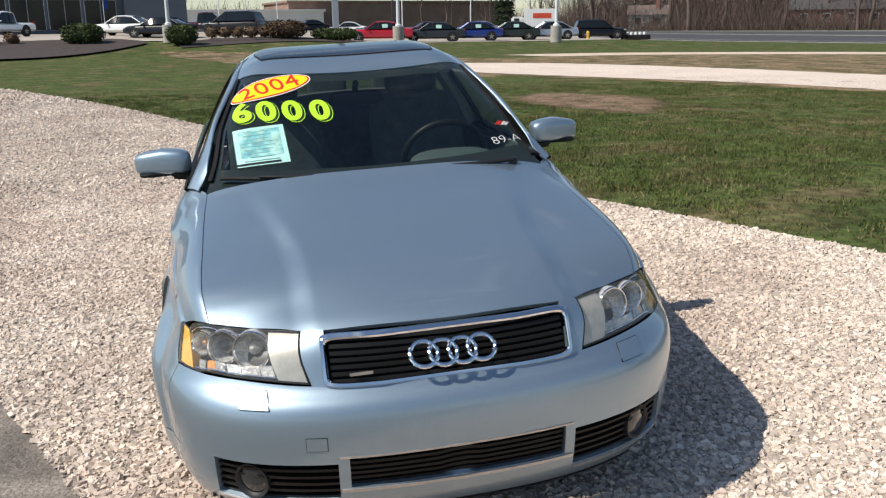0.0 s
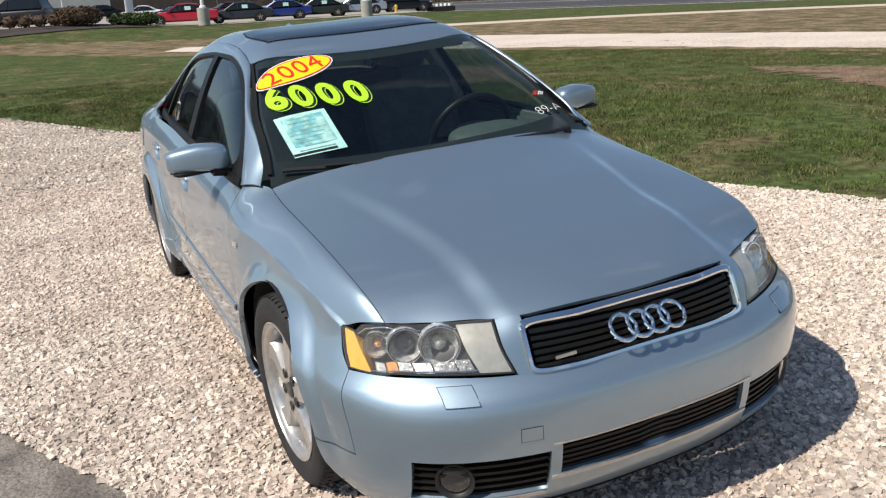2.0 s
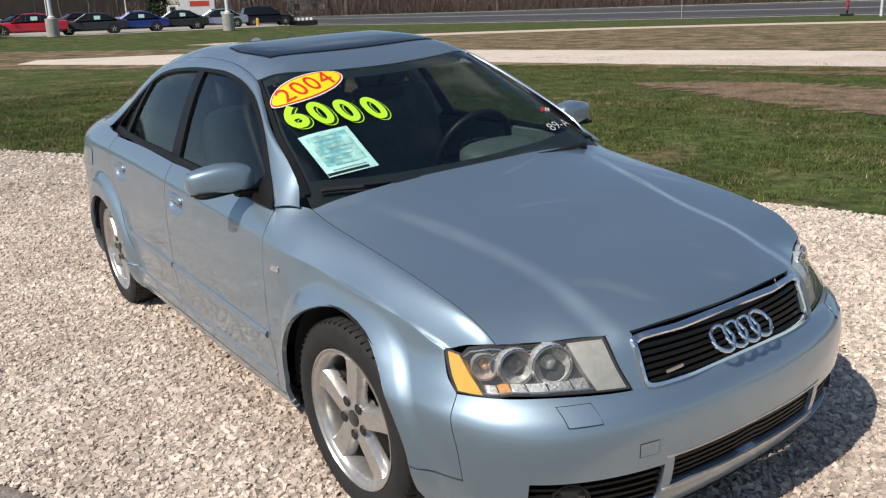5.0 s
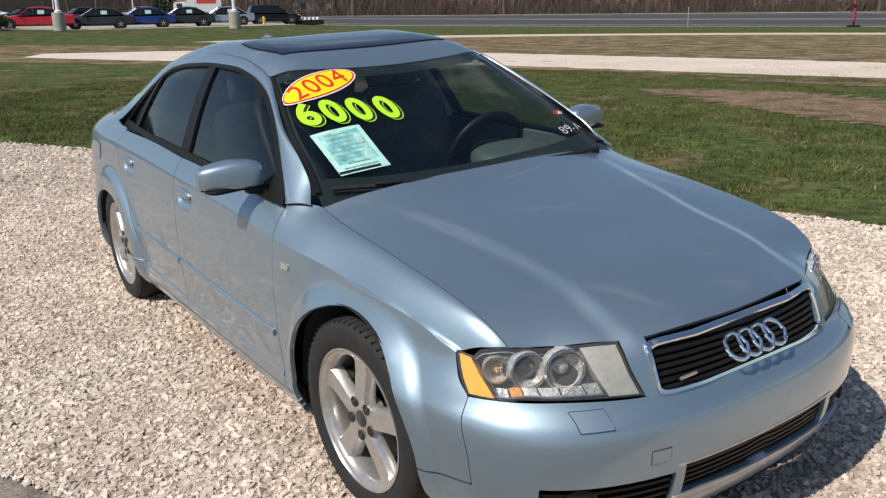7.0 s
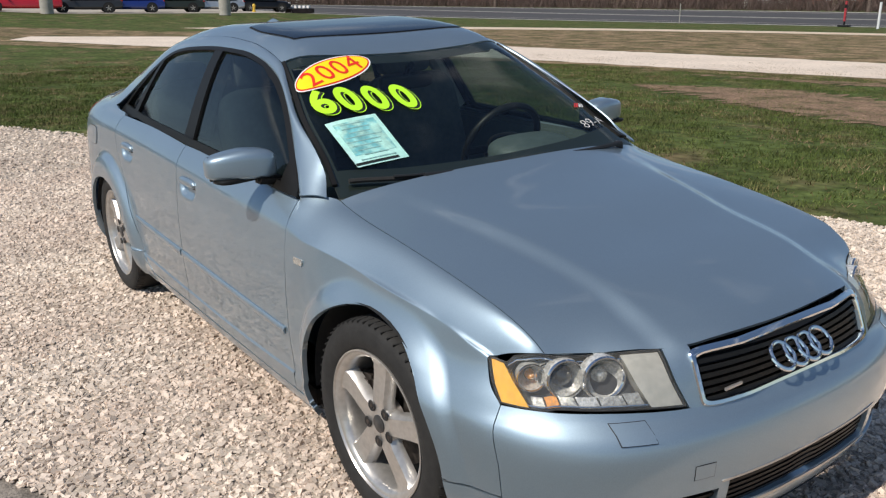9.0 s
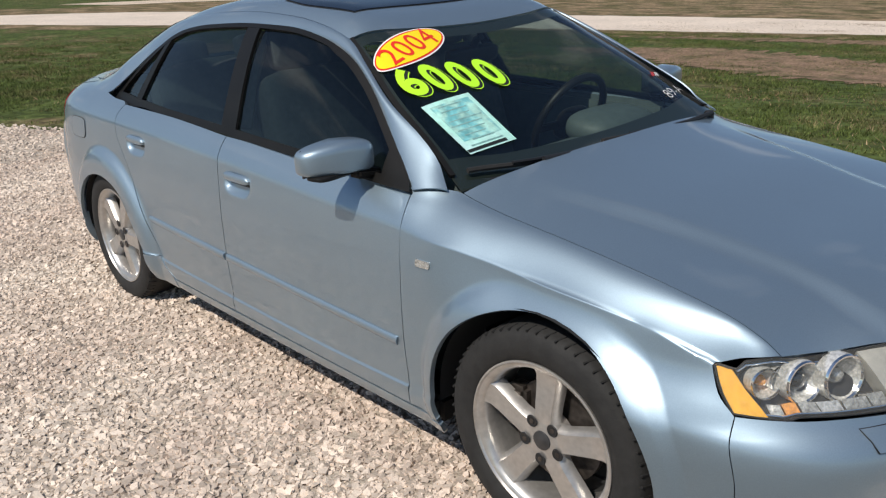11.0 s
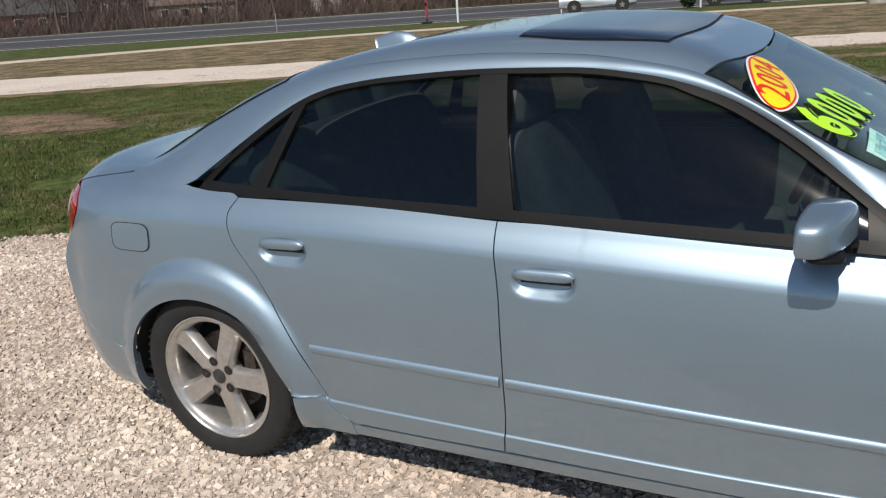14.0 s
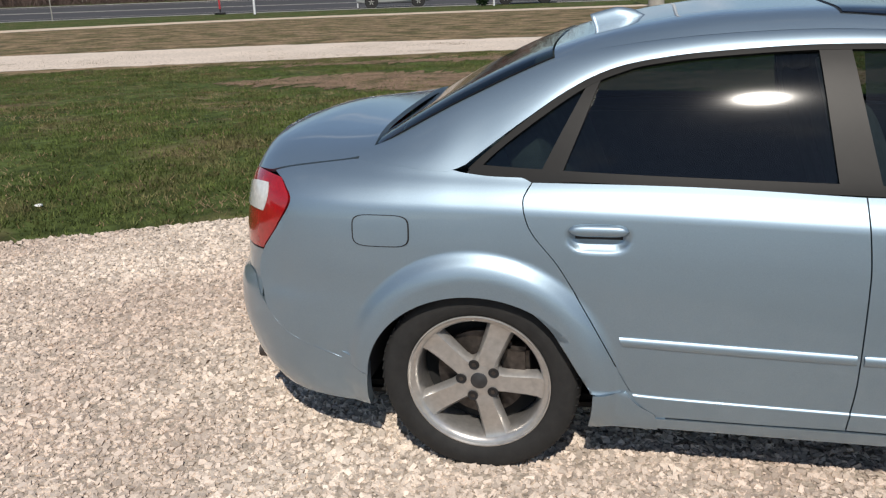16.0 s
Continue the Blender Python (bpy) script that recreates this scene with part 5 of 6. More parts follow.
band("gravel_pad", np.stack([px, tar_edge(px) + rough_edge(px, .05, 1)], -1), np.stack([px, grass_edge(px) + rough_edge(px, .09, 2)], -1), .012, GRAVEL, "pale crushed limestone parking pad", 40)
ax = np.concatenate([np.linspace(-80, -12, 30), np.linspace(-11, 12, 60), np.linspace(13, 38, 10)])
band("asphalt_drive", np.stack([ax, 0 * ax - 90], -1), np.stack([ax, tar_edge(ax) + .35], -1), .006, ASPHALT, "worn grey asphalt drive", 40)
near_a = line([(40, 24, 0), (12, 20.5, 0), (-2.7, 16.8, 0), (-9, 14.4, 0), (-15, 12.4, 0), (-21.6, 8.2, 0), (-26, 5.6, 0), (-31, 3.2, 0)], 200)
near_b = line([(40, 29, 0), (12, 24.5, 0), (-4.2, 20.6, 0), (-10, 19.6, 0), (-18, 17.0, 0), (-25, 14.4, 0), (-30, 11.0, 0), (-33.5, 4.4, 0)], 200)
band("gravel_track", near_a[:, :2] + rough_edge(np.arange(200) * .4, .25, 5)[:, None] * (0, 1), near_b[:, :2] + rough_edge(np.arange(200) * .4, .25, 6)[:, None] * (0, 1), .010, TRACK, "pale gravel track through the lawn", 3)
fringe = near_a[:, :2] - np.array((.25, 1.0)) * (1.1 + rough_edge(np.arange(200) * .55, 1.1, 14))[:, None]
band("dry_fringe", fringe, near_a[:, :2] + (0, .1), .007, DRY_GRASS, "dry brown grass along the gravel track", 4)
worn_a, worn_b = line([(-21, 6.5, 0), (-25, 4.2, 0), (-30, 1.4, 0), (-37, -1.5, 0), (-45, -4, 0), (-52, -6, 0)], 160)[:, :2], line([(-22, 8.6, 0), (-27, 10, 0), (-34, 10.4, 0), (-42, 7.5, 0), (-49, 2, 0), (-53, -5, 0)], 160)[:, :2]
band("dry_fringe", worn_a + rough_edge(np.arange(160) * .5, .7, 15)[:, None] * (0, 1), worn_b + rough_edge(np.arange(160) * .5, .8, 16)[:, None] * (0, 1), .005, DRY_GRASS, "dry brown grass round the end of the track", 12)
dry_a, dry_b = near_b[:, :2], line([(40, 52, 0), (0, 44, 0), (-18, 39.5, 0), (-28, 33, 0), (-35, 24, 0), (-37.5, 17, 0), (-36.5, 11, 0), (-33.5, 4.4, 0)], 200)[:, :2]
band("dry_meadow", dry_a, dry_b, .006, DRY_GRASS, "dry straw-brown grass between the tracks", 12)
far_b = line([(40, 54.6, 0), (0, 47, 0), (-19, 42.3, 0), (-30.5, 35, 0), (-38.5, 25.5, 0), (-41.5, 17, 0), (-40.5, 10, 0), (-36.5, 2.6, 0)], 200)[:, :2]
band("gravel_track", (dry_b + rough_edge(np.arange(200) * .4, .2, 8)[:, None])[:180], (far_b + rough_edge(np.arange(200) * .4, .2, 9)[:, None])[:180], .012, DIRT, "tan dirt track through the lawn", 2)
PATCHES = (([(-14.5, 5.2, 0), (-12.5, 4.6, 0), (-10.5, 4.9, 0), (-8.6, 5.3, 0)], [(-14.5, 6.6, 0), (-12.5, 7.4, 0), (-10.5, 6.8, 0), (-8.6, 5.8, 0)], 3),
           ([(-8, 9.6, 0), (-5.5, 8.9, 0), (-2.5, 8.3, 0), (2, 9.4, 0), (6, 10.2, 0)], [(-8, 10.6, 0), (-5.5, 12.0, 0), (-2.5, 11.2, 0), (2, 11.4, 0), (6, 11.2, 0)], 7),
           ([(-9, 12.6, 0), (-4, 13.9, 0), (4, 15.2, 0)], [(-9, 13.0, 0), (-4, 14.8, 0), (4, 15.9, 0)], 11))


def worn(x, y):
    """Where the lawn is worn bare."""
    bare = np.zeros(np.shape(x), bool)
    for pts_a, pts_b, _ in PATCHES:
        a, b = np.array(pts_a), np.array(pts_b)
        bare |= (x > a[0, 0]) & (x < a[-1, 0]) & (y > np.interp(x, a[:, 0], a[:, 1]) - .1) & (y < np.interp(x, b[:, 0], b[:, 1]) + .1)
    return bare


SOIL = surface("bare_soil", (.23, .155, .105), rough=.95, vary=.25, size=.5, grain=.45, grain_size=.05, bump=.02, bump_size=.06, other=(.12, .10, .055), share=.56, spec=.1)
for pts_a, pts_b, k in PATCHES:
    a, b = line(pts_a, 420)[:, :2], line(pts_b, 420)[:, :2]
    w = (np.sin(np.linspace(0, math.pi, 420)) ** .4)[:, None]
    mid = (a + b) / 2
    band("bare_patch", mid + (a - mid) * w + (rough_edge(np.arange(420) * .09, .5, k) + rough_edge(np.arange(420) * .9, .16, k + 1))[:, None] * (0, 1), mid + (b - mid) * w + (rough_edge(np.arange(420) * .09, .6, k + 20) + rough_edge(np.arange(420) * .9, .16, k + 21))[:, None] * (0, 1), .008, SOIL, "bare brown soil worn into the lawn", 4)

# ---- road, parking lot, beds ----
near_edge = line([(90, 78, 0), (40, 67, 0), (5, 59, 0), (-14, 56, 0), (-28, 53, 0), (-48, 45.5, 0), (-70, 39.5, 0), (-95, 34, 0), (-160, 22, 0)], 120)[:, :2]
far_edge = line([(90, 124, 0), (40, 114, 0), (-5, 104, 0), (-30, 98, 0), (-54, 92, 0), (-78, 78, 0), (-98, 62, 0), (-120, 50, 0), (-170, 34, 0)], 120)[:, :2]
band("road", near_edge, far_edge, .014, ROAD, "grey asphalt highway", 30)
band("road_verge", near_edge + (0, -.9), near_edge, .02, KERB, "pale concrete edge of the highway", 1)
band("road_verge", far_edge, far_edge + (-.3, 1.4), .03, KERB, "pale concrete edge of the highway", 1)
for f, w in ((.10, .012), (.52, .02), (.55, .02), (.9, .010)):
    a = (1 - f) * near_edge + f * far_edge
    band("lane_line", a, (1 - f - w) * near_edge + (f + w) * far_edge, .022, CONCRETE, "worn pale lane marking", 1)
lot_front = line([(-54, -70, 0), (-57, -40, 0), (-59, -14, 0), (-59, 0, 0), (-59.5, 7, 0), (-59.8, 15, 0), (-60.6, 24, 0), (-65.5, 31, 0), (-74, 36.5, 0)], 60)[:, :2]
band("parking_lot", lot_front, line([(-190, -70, 0), (-190, 20, 0)], 60)[:, :2], .016, LOT, "sunlit concrete dealer lot", 80)
band("lot_kerb", lot_front + (.35, 0), lot_front, .05, KERB, "pale kerb along the lot", 1)
band("mulch_bed", line([(-44, -24, 0), (-45, -13.5, 0), (-52, -9.0, 0), (-56.5, -7.0, 0)], 30)[:, :2], line([(-55, -26, 0), (-59, -15, 0), (-60, -10, 0), (-58, -7.4, 0)], 30)[:, :2], .12, MULCH, "dark bark mulch bed", 6)
band("mulch_bed", line([(-54.0, -4.6, 0), (-56, -1, 0), (-57.5, 4, 0), (-57.5, 7, 0)], 30)[:, :2], line([(-57.5, -5.5, 0), (-60.5, -1, 0), (-61.5, 3, 0), (-59.5, 7.0, 0)], 30)[:, :2], .06, MULCH, "dark bark mulch bed", 4)

# ---- other vehicles ----
WINDOW = surface("dark_car_window", (.010, .013, .015), rough=.06, vary=0, grain=0, coat=.3, spec=.3)


def car_paint(name, c, metal=.3, coat=1.0):
    return surface(name, c, rough=.32, metal=metal, vary=.04, size=.8, grain=0, coat=coat, spec=.25 if coat < 1 else .5)


STYLES = {
    # lower body: (x, sill, top, half width); cabin: (x, top, half width at top); all as shares of length, height and half width
    "sedan": ([(-.5, .32, .55, .80), (-.49, .20, .64, .93), (-.40, .15, .67, 1), (-.2, .14, .66, 1), (.1, .14, .645, 1), (.25, .14, .63, 1), (.42, .16, .575, .97), (.485, .20, .50, .88), (.5, .26, .44, .76)],
              [(-.36, .66, .74), (-.22, .95, .70), (-.10, 1, .70), (.05, .985, .70), (.21, .64, .78)]),
    "suv": ([(-.5, .28, .56, .84), (-.49, .18, .60, .96), (-.40, .15, .61, 1), (-.1, .14, .60, 1), (.2, .14, .59, 1), (.40, .16, .56, .98), (.485, .20, .50, .90), (.5, .26, .42, .80)],
            [(-.49, .59, .86), (-.44, .95, .76), (-.30, 1, .76), (.05, .98, .76), (.23, .58, .84)]),
    "pickup": ([(-.5, .30, .54, .92), (-.495, .22, .56, .97), (-.40, .20, .56, 1), (-.1, .20, .56, 1), (.2, .20, .57, 1), (.42, .21, .55, .98), (.49, .24, .50, .93), (.5, .28, .42, .86)],
               [(-.14, .56, .86), (-.12, .96, .78), (0, 1, .78), (.10, .98, .78), (.24, .56, .86)]),
}


def vehicle(name, label, paint, style, length, width, height, m, group="parked cars", wheel_r=.33, lamps=True):
    lower, upper = STYLES[style]
    root = thing(name, label, "car", m, group)
    v, f, k = [], [], 14
    for x, lo, hi, w in lower:
        x, lo, hi, w = x * length, lo * height, hi * height, w * width / 2
        for j in range(k):
            a = 6.283185 * (j + .5) / k
            c, s = math.copysign(abs(math.cos(a)) ** .45, math.cos(a)), math.copysign(abs(math.sin(a)) ** .5, math.sin(a))
            v.append((x, w * c * (1 - .06 * max(0, s)), (lo + hi) / 2 + (hi - lo) / 2 * s))
    n = len(lower)
    f = [(i * k + j, i * k + (j + 1) % k, (i + 1) * k + (j + 1) % k, (i + 1) * k + j) for i in range(n - 1) for j in range(k)] + [tuple(range(k)), tuple(range((n - 1) * k, n * k))]
    bm = bmesh.new()
    bm.from_mesh(mesh_of("body", v, f))
    part("body", bm, paint, root)
    belt = [np.interp(x, [q[0] for q in lower], [q[2] for q in lower]) * height - .03 for x, _, _ in upper]
    v, f = [], []
    for (x, hi, w), lo in zip(upper, belt):
        x, hi, w0, w1 = x * length, max(hi * height - .05, lo + .01), .93 * width / 2, w * width / 2
        v += [(x, -w0, lo), (x, -w1, hi), (x, -w1 * .8, hi + .02), (x, w1 * .8, hi + .02), (x, w1, hi), (x, w0, lo)]
    n = len(upper)
    f = [(i * 6 + j, i * 6 + j + 1, (i + 1) * 6 + j + 1, (i + 1) * 6 + j) for i in range(n - 1) for j in range(5)] + [tuple(range(6)), tuple(range((n - 1) * 6, n * 6))]
    bm = bmesh.new()
    bm.from_mesh(mesh_of("glasshouse", v, f))
    part("glasshouse", bm, WINDOW, root, "dark tinted windows")
    v, f = [], []
    for x, hi, w in upper[1:-1]:
        x, hi, w1 = x * length, hi * height - .05, w * width / 2
        v += [(x, -w1 - .012, hi - .03), (x, -w1 * .8, hi + .045), (x, w1 * .8, hi + .045), (x, w1 + .012, hi - .03)]
    f = [(i * 4 + j, i * 4 + j + 1, (i + 1) * 4 + j + 1, (i + 1) * 4 + j) for i in range(n - 3) for j in range(3)]
    bm = bmesh.new()
    bm.from_mesh(mesh_of("roof", v, f))
    bmesh.ops.solidify(bm, geom=list(bm.faces), thickness=.02)
    part("roof", bm, paint, root)
    for s in (-1, 1):
        for (x0, h0, w0), (x1, h1, w1), lo0, lo1 in ((upper[0], upper[1], belt[0], belt[1]), (upper[-1], upper[-2], belt[-1], belt[-2])):
            part("pillar", tube([(x0 * length, s * .92 * width / 2, lo0), (x1 * length, s * (w1 * width / 2 + .005), h1 * height - .06)], .035, 6), paint, root)
        xm = (.02 if style != "pickup" else -.02) * length
        part("pillar", tube([(xm, s * (.93 * width / 2 + .004), belt[2]), (xm - .06, s * (upper[2][2] * width / 2 + .006), .95 * height)], .03, 6), BLACK_TRIM, root)
        if lamps:
            part("headlamp", boxed((.25, .30, .13), pose(.462 * length, s * .36 * width, .46 * height, 0, 0, -s * 24), .04), CLEAR_LENS, root)
            part("tail_lamp", boxed((.16, .26, .15), pose(-.482 * length, s * .38 * width, .56 * height, 0, 0, s * 18), .04), RED_LENS, root)
        part("door_mirror", boxed((.12, .16, .12), pose(.17 * length, s * (width / 2 + .05), .62 * height), .03), paint, root)
        for x in (-.30 * length, .31 * length):
            wh = part("tyre", lathe([(.20, -s * .10), (wheel_r - .01, -s * .10), (wheel_r, -s * .07), (wheel_r, s * .07), (wheel_r - .015, s * .10), (.20, s * .105)], 24), RUBBER, root)
            wh.location = (x, s * (width / 2 - .10), wheel_r)
            bm = lathe([(0, s * .07), (.06, s * .075), (.20, s * .095), (.215, s * .08)], 20)
            part("rim", bm, ALLOY, wh)
            bm = bmesh.new()
            for q in range(5):
                box(bm, (.05, .012, .16), Matrix.Rotation(6.2832 * q / 5, 4, "Y") @ Matrix.Translation((0, s * .098, .11)))
            part("spokes", bm, ALLOY, wh, smooth=False)
            part("arch_shadow", lathe([(0, s * .0), (wheel_r + .06, s * .0)], 24), DARK, root).location = (x, s * (width / 2 - .004), wheel_r + .02)
    part("front_grille", boxed((.05, .40 * width, .10 * height), pose(.488 * length, 0, .40 * height), .02), BLACK_PLASTIC, root)
    return root


def stand(x, y, turn):
    return pose(x, y, float(ground_z(x, y)) + .016, 0, 0, turn)


RED_P, GREY_P, BLUE_P, DARK_P = car_paint("red_paint", (.50, .012, .02)), car_paint("charcoal_paint", (.028, .03, .033), .1, .5), car_paint("blue_paint", (.012, .03, .18)), car_paint("dark_green_grey_paint", (.022, .028, .022), .1, .5)
SILVER_P, BLACK_P, WHITE_P, MAROON_P = car_paint("silver_paint", (.42, .45, .48), .6), car_paint("black_paint", (.006, .0065, .008), 0, .3), car_paint("white_paint", (.78, .78, .76), 0), car_paint("maroon_paint", (.09, .012, .015))
CARD = surface("window_card", (.55, .80, .72), rough=.6, vary=.05)
for nm, lb, pt, x, y, turn, ln in (("red_sedan", "bright red sedan with a sale card in its window", RED_P, -62.2, 9.1, -99, 5.0), ("charcoal_sedan", "charcoal grey sedan with a sale card in its window", GREY_P, -63.3, 13.4, -99, 4.9),
                                   ("blue_sedan", "deep blue sedan with a sale card in its window", BLUE_P, -64.4, 16.8, -99, 4.8), ("dark_sedan", "dark grey sedan with a sale card in its window", DARK_P, -65.4, 20.2, -99, 4.8),
                                   ("silver_sedan", "silver sedan with a sale card in its window", SILVER_P, -66.3, 23.8, -99, 4.8)):
    c = vehicle(nm, lb, pt, "sedan", ln, 1.86, 1.47, stand(x, y, turn))
    card = part("sale_card", boxed((.42, .012, .26), pose(-.42, .86, 1.12, 8, 0, 0), .003), CARD, c, "pale mint sale card")
vehicle("black_crossover", "black crossover with bright wheels on the lot", BLACK_P, "suv", 4.7, 1.9, 1.72, stand(-73.4, 31.2, 80), wheel_r=.37)
vehicle("white_coupe", "white two-door coupe by the showroom", WHITE_P, "sedan", 5.0, 1.92, 1.45, stand(-66.6, -9.6, -112))
vehicle("black_sedan", "black sedan beside the white coupe", BLACK_P, "sedan", 5.0, 1.88, 1.42, stand(-62.2, -6.6, -112))
vehicle("dark_crossover", "dark blue-black crossover on the lot", BLACK_P, "suv", 4.8, 1.9, 1.7, stand(-66.2, -1.7, -114), wheel_r=.37)
vehicle("dark_pickup", "dark green pickup behind the crossover", DARK_P, "pickup", 5.7, 2.0, 1.9, stand(-74.5, -.3, 84), wheel_r=.40)
vehicle("maroon_pickup", "maroon pickup half hidden behind other cars", MAROON_P, "pickup", 5.6, 2.0, 1.85, stand(-77, -3.9, 84), wheel_r=.40)
vehicle("white_sedan", "white sedan further back on the lot", WHITE_P, "sedan", 4.7, 1.84, 1.46, stand(-104, 11.2, -105))
vehicle("black_sedan", "black sedan further back on the lot", BLACK_P, "sedan", 4.7, 1.84, 1.46, stand(-99, 14.2, -70))
vehicle("black_sedan", "black sedan further back on the lot", BLACK_P, "sedan", 4.7, 1.84, 1.46, stand(-106, 6.8, -75))
vehicle("maroon_sedan", "maroon sedan further back on the lot", MAROON_P, "sedan", 4.7, 1.84, 1.46, stand(-98, 19.6, -80))
vehicle("silver_sedan", "silver sedan further back on the lot", SILVER_P, "sedan", 4.7, 1.84, 1.46, stand(-96, 25.5, -80))
vehicle("white_pickup", "white pickup with a dark grille by the showroom", WHITE_P, "pickup", 5.5, 1.95, 1.85, stand(-68, -18.6, -28), wheel_r=.4)
vehicle("silver_suv", "silver full-size SUV standing beside the highway", SILVER_P, "suv", 5.2, 2.0, 1.9, stand(-18.4, 56.2, 17), group="cars by the highway", wheel_r=.40)
vehicle("dark_jeep", "dark boxy off-roader standing beside the highway", BLACK_P, "suv", 4.2, 1.85, 1.8, stand(-9.4, 56.4, 190), group="cars by the highway", wheel_r=.40)

# box truck on the far side of the lot
ORANGE = surface("red_orange_band", (.62, .07, .03), rough=.5, vary=.05)
truck = thing("box_truck", "white box truck with a red band on its side", "truck", stand(-119, 40, -108))
part("cargo_box", boxed((4.6, 2.3, 2.5), pose(-.6, 0, 2.0), .05), WHITE_P, truck)
part("side_band", boxed((2.6, .02, .7), pose(-.9, 1.165, 2.3), .004), ORANGE, truck)
part("cab", boxed((1.8, 2.0, 1.7), pose(2.6, 0, 1.35), .2), WHITE_P, truck)
part("cab_window", boxed((.9, 2.03, .55), pose(2.7, 0, 1.75), .08), WINDOW, truck)
for x in (-1.6, 2.3):
    for s in (-1, 1):
        part("wheel", lathe([(0, s * .12), (.38, s * .12), (.42, 0), (.38, -s * .12), (0, -s * .12)], 20), RUBBER, truck).location = (x, s * .95, .42)

# ---- lamp poles, posts, sign, planter, hydrant ----
def lamp_pole(x, y, base_r=.40, base_h=1.15, tall=8.5, label="white steel lamp pole on a round concrete base"):
    root = thing("lamp_pole", label, "lamp post", stand(x, y, 0), "lamp poles of the lot")
    part("base", lathe([(0, 0), (base_r, 0), (base_r, base_h - .03), (base_r - .03, base_h), (0, base_h)], 28, "z"), CONCRETE, root, "round weathered concrete base")
    part("collar", lathe([(0, base_h), (.22, base_h), (.22, base_h + .10), (.14, base_h + .16), (0, base_h + .16)], 20, "z"), POLE_WHITE, root)
    part("shaft", rodded((0, 0, base_h + .1), (0, 0, tall), .13, .08, 16), POLE_WHITE, root)
    part("arm", tube([(0, -.9, tall - .1), (0, 0, tall), (0, .9, tall - .1)], .05, 8), POLE_WHITE, root)
    for s in (-1, 1):
        part("lamp_head", boxed((.35, .7, .14), pose(0, s * 1.2, tall - .14), .05), POLE_WHITE, root)


for x, y in ((-57.5, -5.65), (-58.4, 9.9), (-56.2, 20.9), (-.9, 43.1), (-110, -12)):
    lamp_pole(x, y)
PIPE = surface("dark_pipe", (.03, .03, .035), rough=.5)
for x, y, h, r, mt, lb in ((-98, 9.0, 12, .06, POLE_WHITE, "thin white flag pole"), (-104, 3.0, 12, .06, POLE_WHITE, "thin white flag pole"), (-90, 15.6, 12, .06, POLE_WHITE, "thin white flag pole"), (-88, 22.6, 12, .06, POLE_WHITE, "thin white flag pole"),
                           (-90, 29.5, 12, .06, POLE_WHITE, "thin white flag pole"), (-84, 13.6, 11, .09, PIPE, "black steel pole"), (-100, -.6, 12, .06, POLE_WHITE, "thin white flag pole"), (-87, -3.2, 11, .06, POLE_WHITE, "thin white flag pole")):
    t = thing("flag_pole", lb + " standing on the lot", "pole", stand(x, y, 0), "flag poles")
    part("shaft", rodded((0, 0, 0), (0, 0, h), r, r * .7, 10), mt, t)
    part("foot", lathe([(0, 0), (r * 2.2, 0), (r * 2, .12), (0, .14)], 14, "z"), mt, t)
COLUMN = surface("grey_sign_column", (.33, .36, .40), rough=.4, metal=.3, vary=.05)
t = thing("sign_column", "tall grey steel sign column on the lot", "column", stand(-84.5, 8.0, 0))
part("shaft", boxed((.6, .6, 14), pose(0, 0, 7), .05), COLUMN, t)
part("foot", boxed((1.2, 1.2, .3), pose(0, 0, .15), .04), CONCRETE, t)
FLAG_BLUE = surface("blue_flag_cloth", (.02, .07, .30), rough=.7)
t = thing("feather_flag", "blue feather flag on a white staff", "flag", stand(-72.5, -11.8, 20))
part("staff", tube([(0, 0, 0), (0, 0, 2.5), (0, .12, 4.2), (0, .5, 4.9)], .022, 8), POLE_WHITE, t)
bm = bmesh.new()
rows = [[bm.verts.new((.03 * math.sin(z * 3 + u * 2), .03 + u * (.42 - .05 * abs(z - 3.6)), z + .1 * u)) for u in (0, .33, .66, 1)] for z in np.linspace(2.0, 4.6, 12)]
for p, q in zip(rows, rows[1:]):
    for j in range(3):
        bm.faces.new((p[j], p[j + 1], q[j + 1], q[j]))
bmesh.ops.solidify(bm, geom=list(bm.faces), thickness=.004)
part("cloth", bm, FLAG_BLUE, t)
PENNANT = surface("pale_pennants", (.75, .72, .68), rough=.7, vary=.2, size=.5)
for a, b, n in (((-98, 9, 5.2), (-90, 29.5, 5.6), 40), ((-90, 15.6, 4.7), (-84, 44, 5.0), 46)):
    v, f = [], []
    for k in range(n):
        u = k / n
        p = Vector(a).lerp(Vector(b), u) - Vector((0, 0, 2.2 * u * (1 - u)))
        d = (Vector(b) - Vector(a)).normalized() * .26
        i = len(v)
        v += [p, p + d, p + d * .5 + Vector((.03, 0, -.26)), p + Vector((.01, 0, 0)), p + d + Vector((.01, 0, 0))]
        f += [(i, i + 1, i + 2), (i + 3, i + 2, i + 4)]
    st = place("pennant_string", mesh_of("pennant_string", v, f, False), PENNANT)
    tagged(st, "string of small pale pennants between poles", "pennants", kind="stuff")
    part("cord", tube([Vector(a).lerp(Vector(b), u) - Vector((0, 0, 2.2 * u * (1 - u))) for u in np.linspace(0, 1, 16)], .01, 5), PIPE, st)
SIGN_RED, SIGN_YELLOW = surface("red_sign_paint", (.38, .03, .04), rough=.5, vary=.15, size=.3), surface("yellow_green_flag", (.55, .62, .05), rough=.6)
t = thing("roadside_sign", "narrow red upright sign with a yellow top", "sign", stand(-29, 51.3, 25))
part("panel", boxed((.12, .48, 1.25), pose(0, 0, .95), .02), SIGN_RED, t)
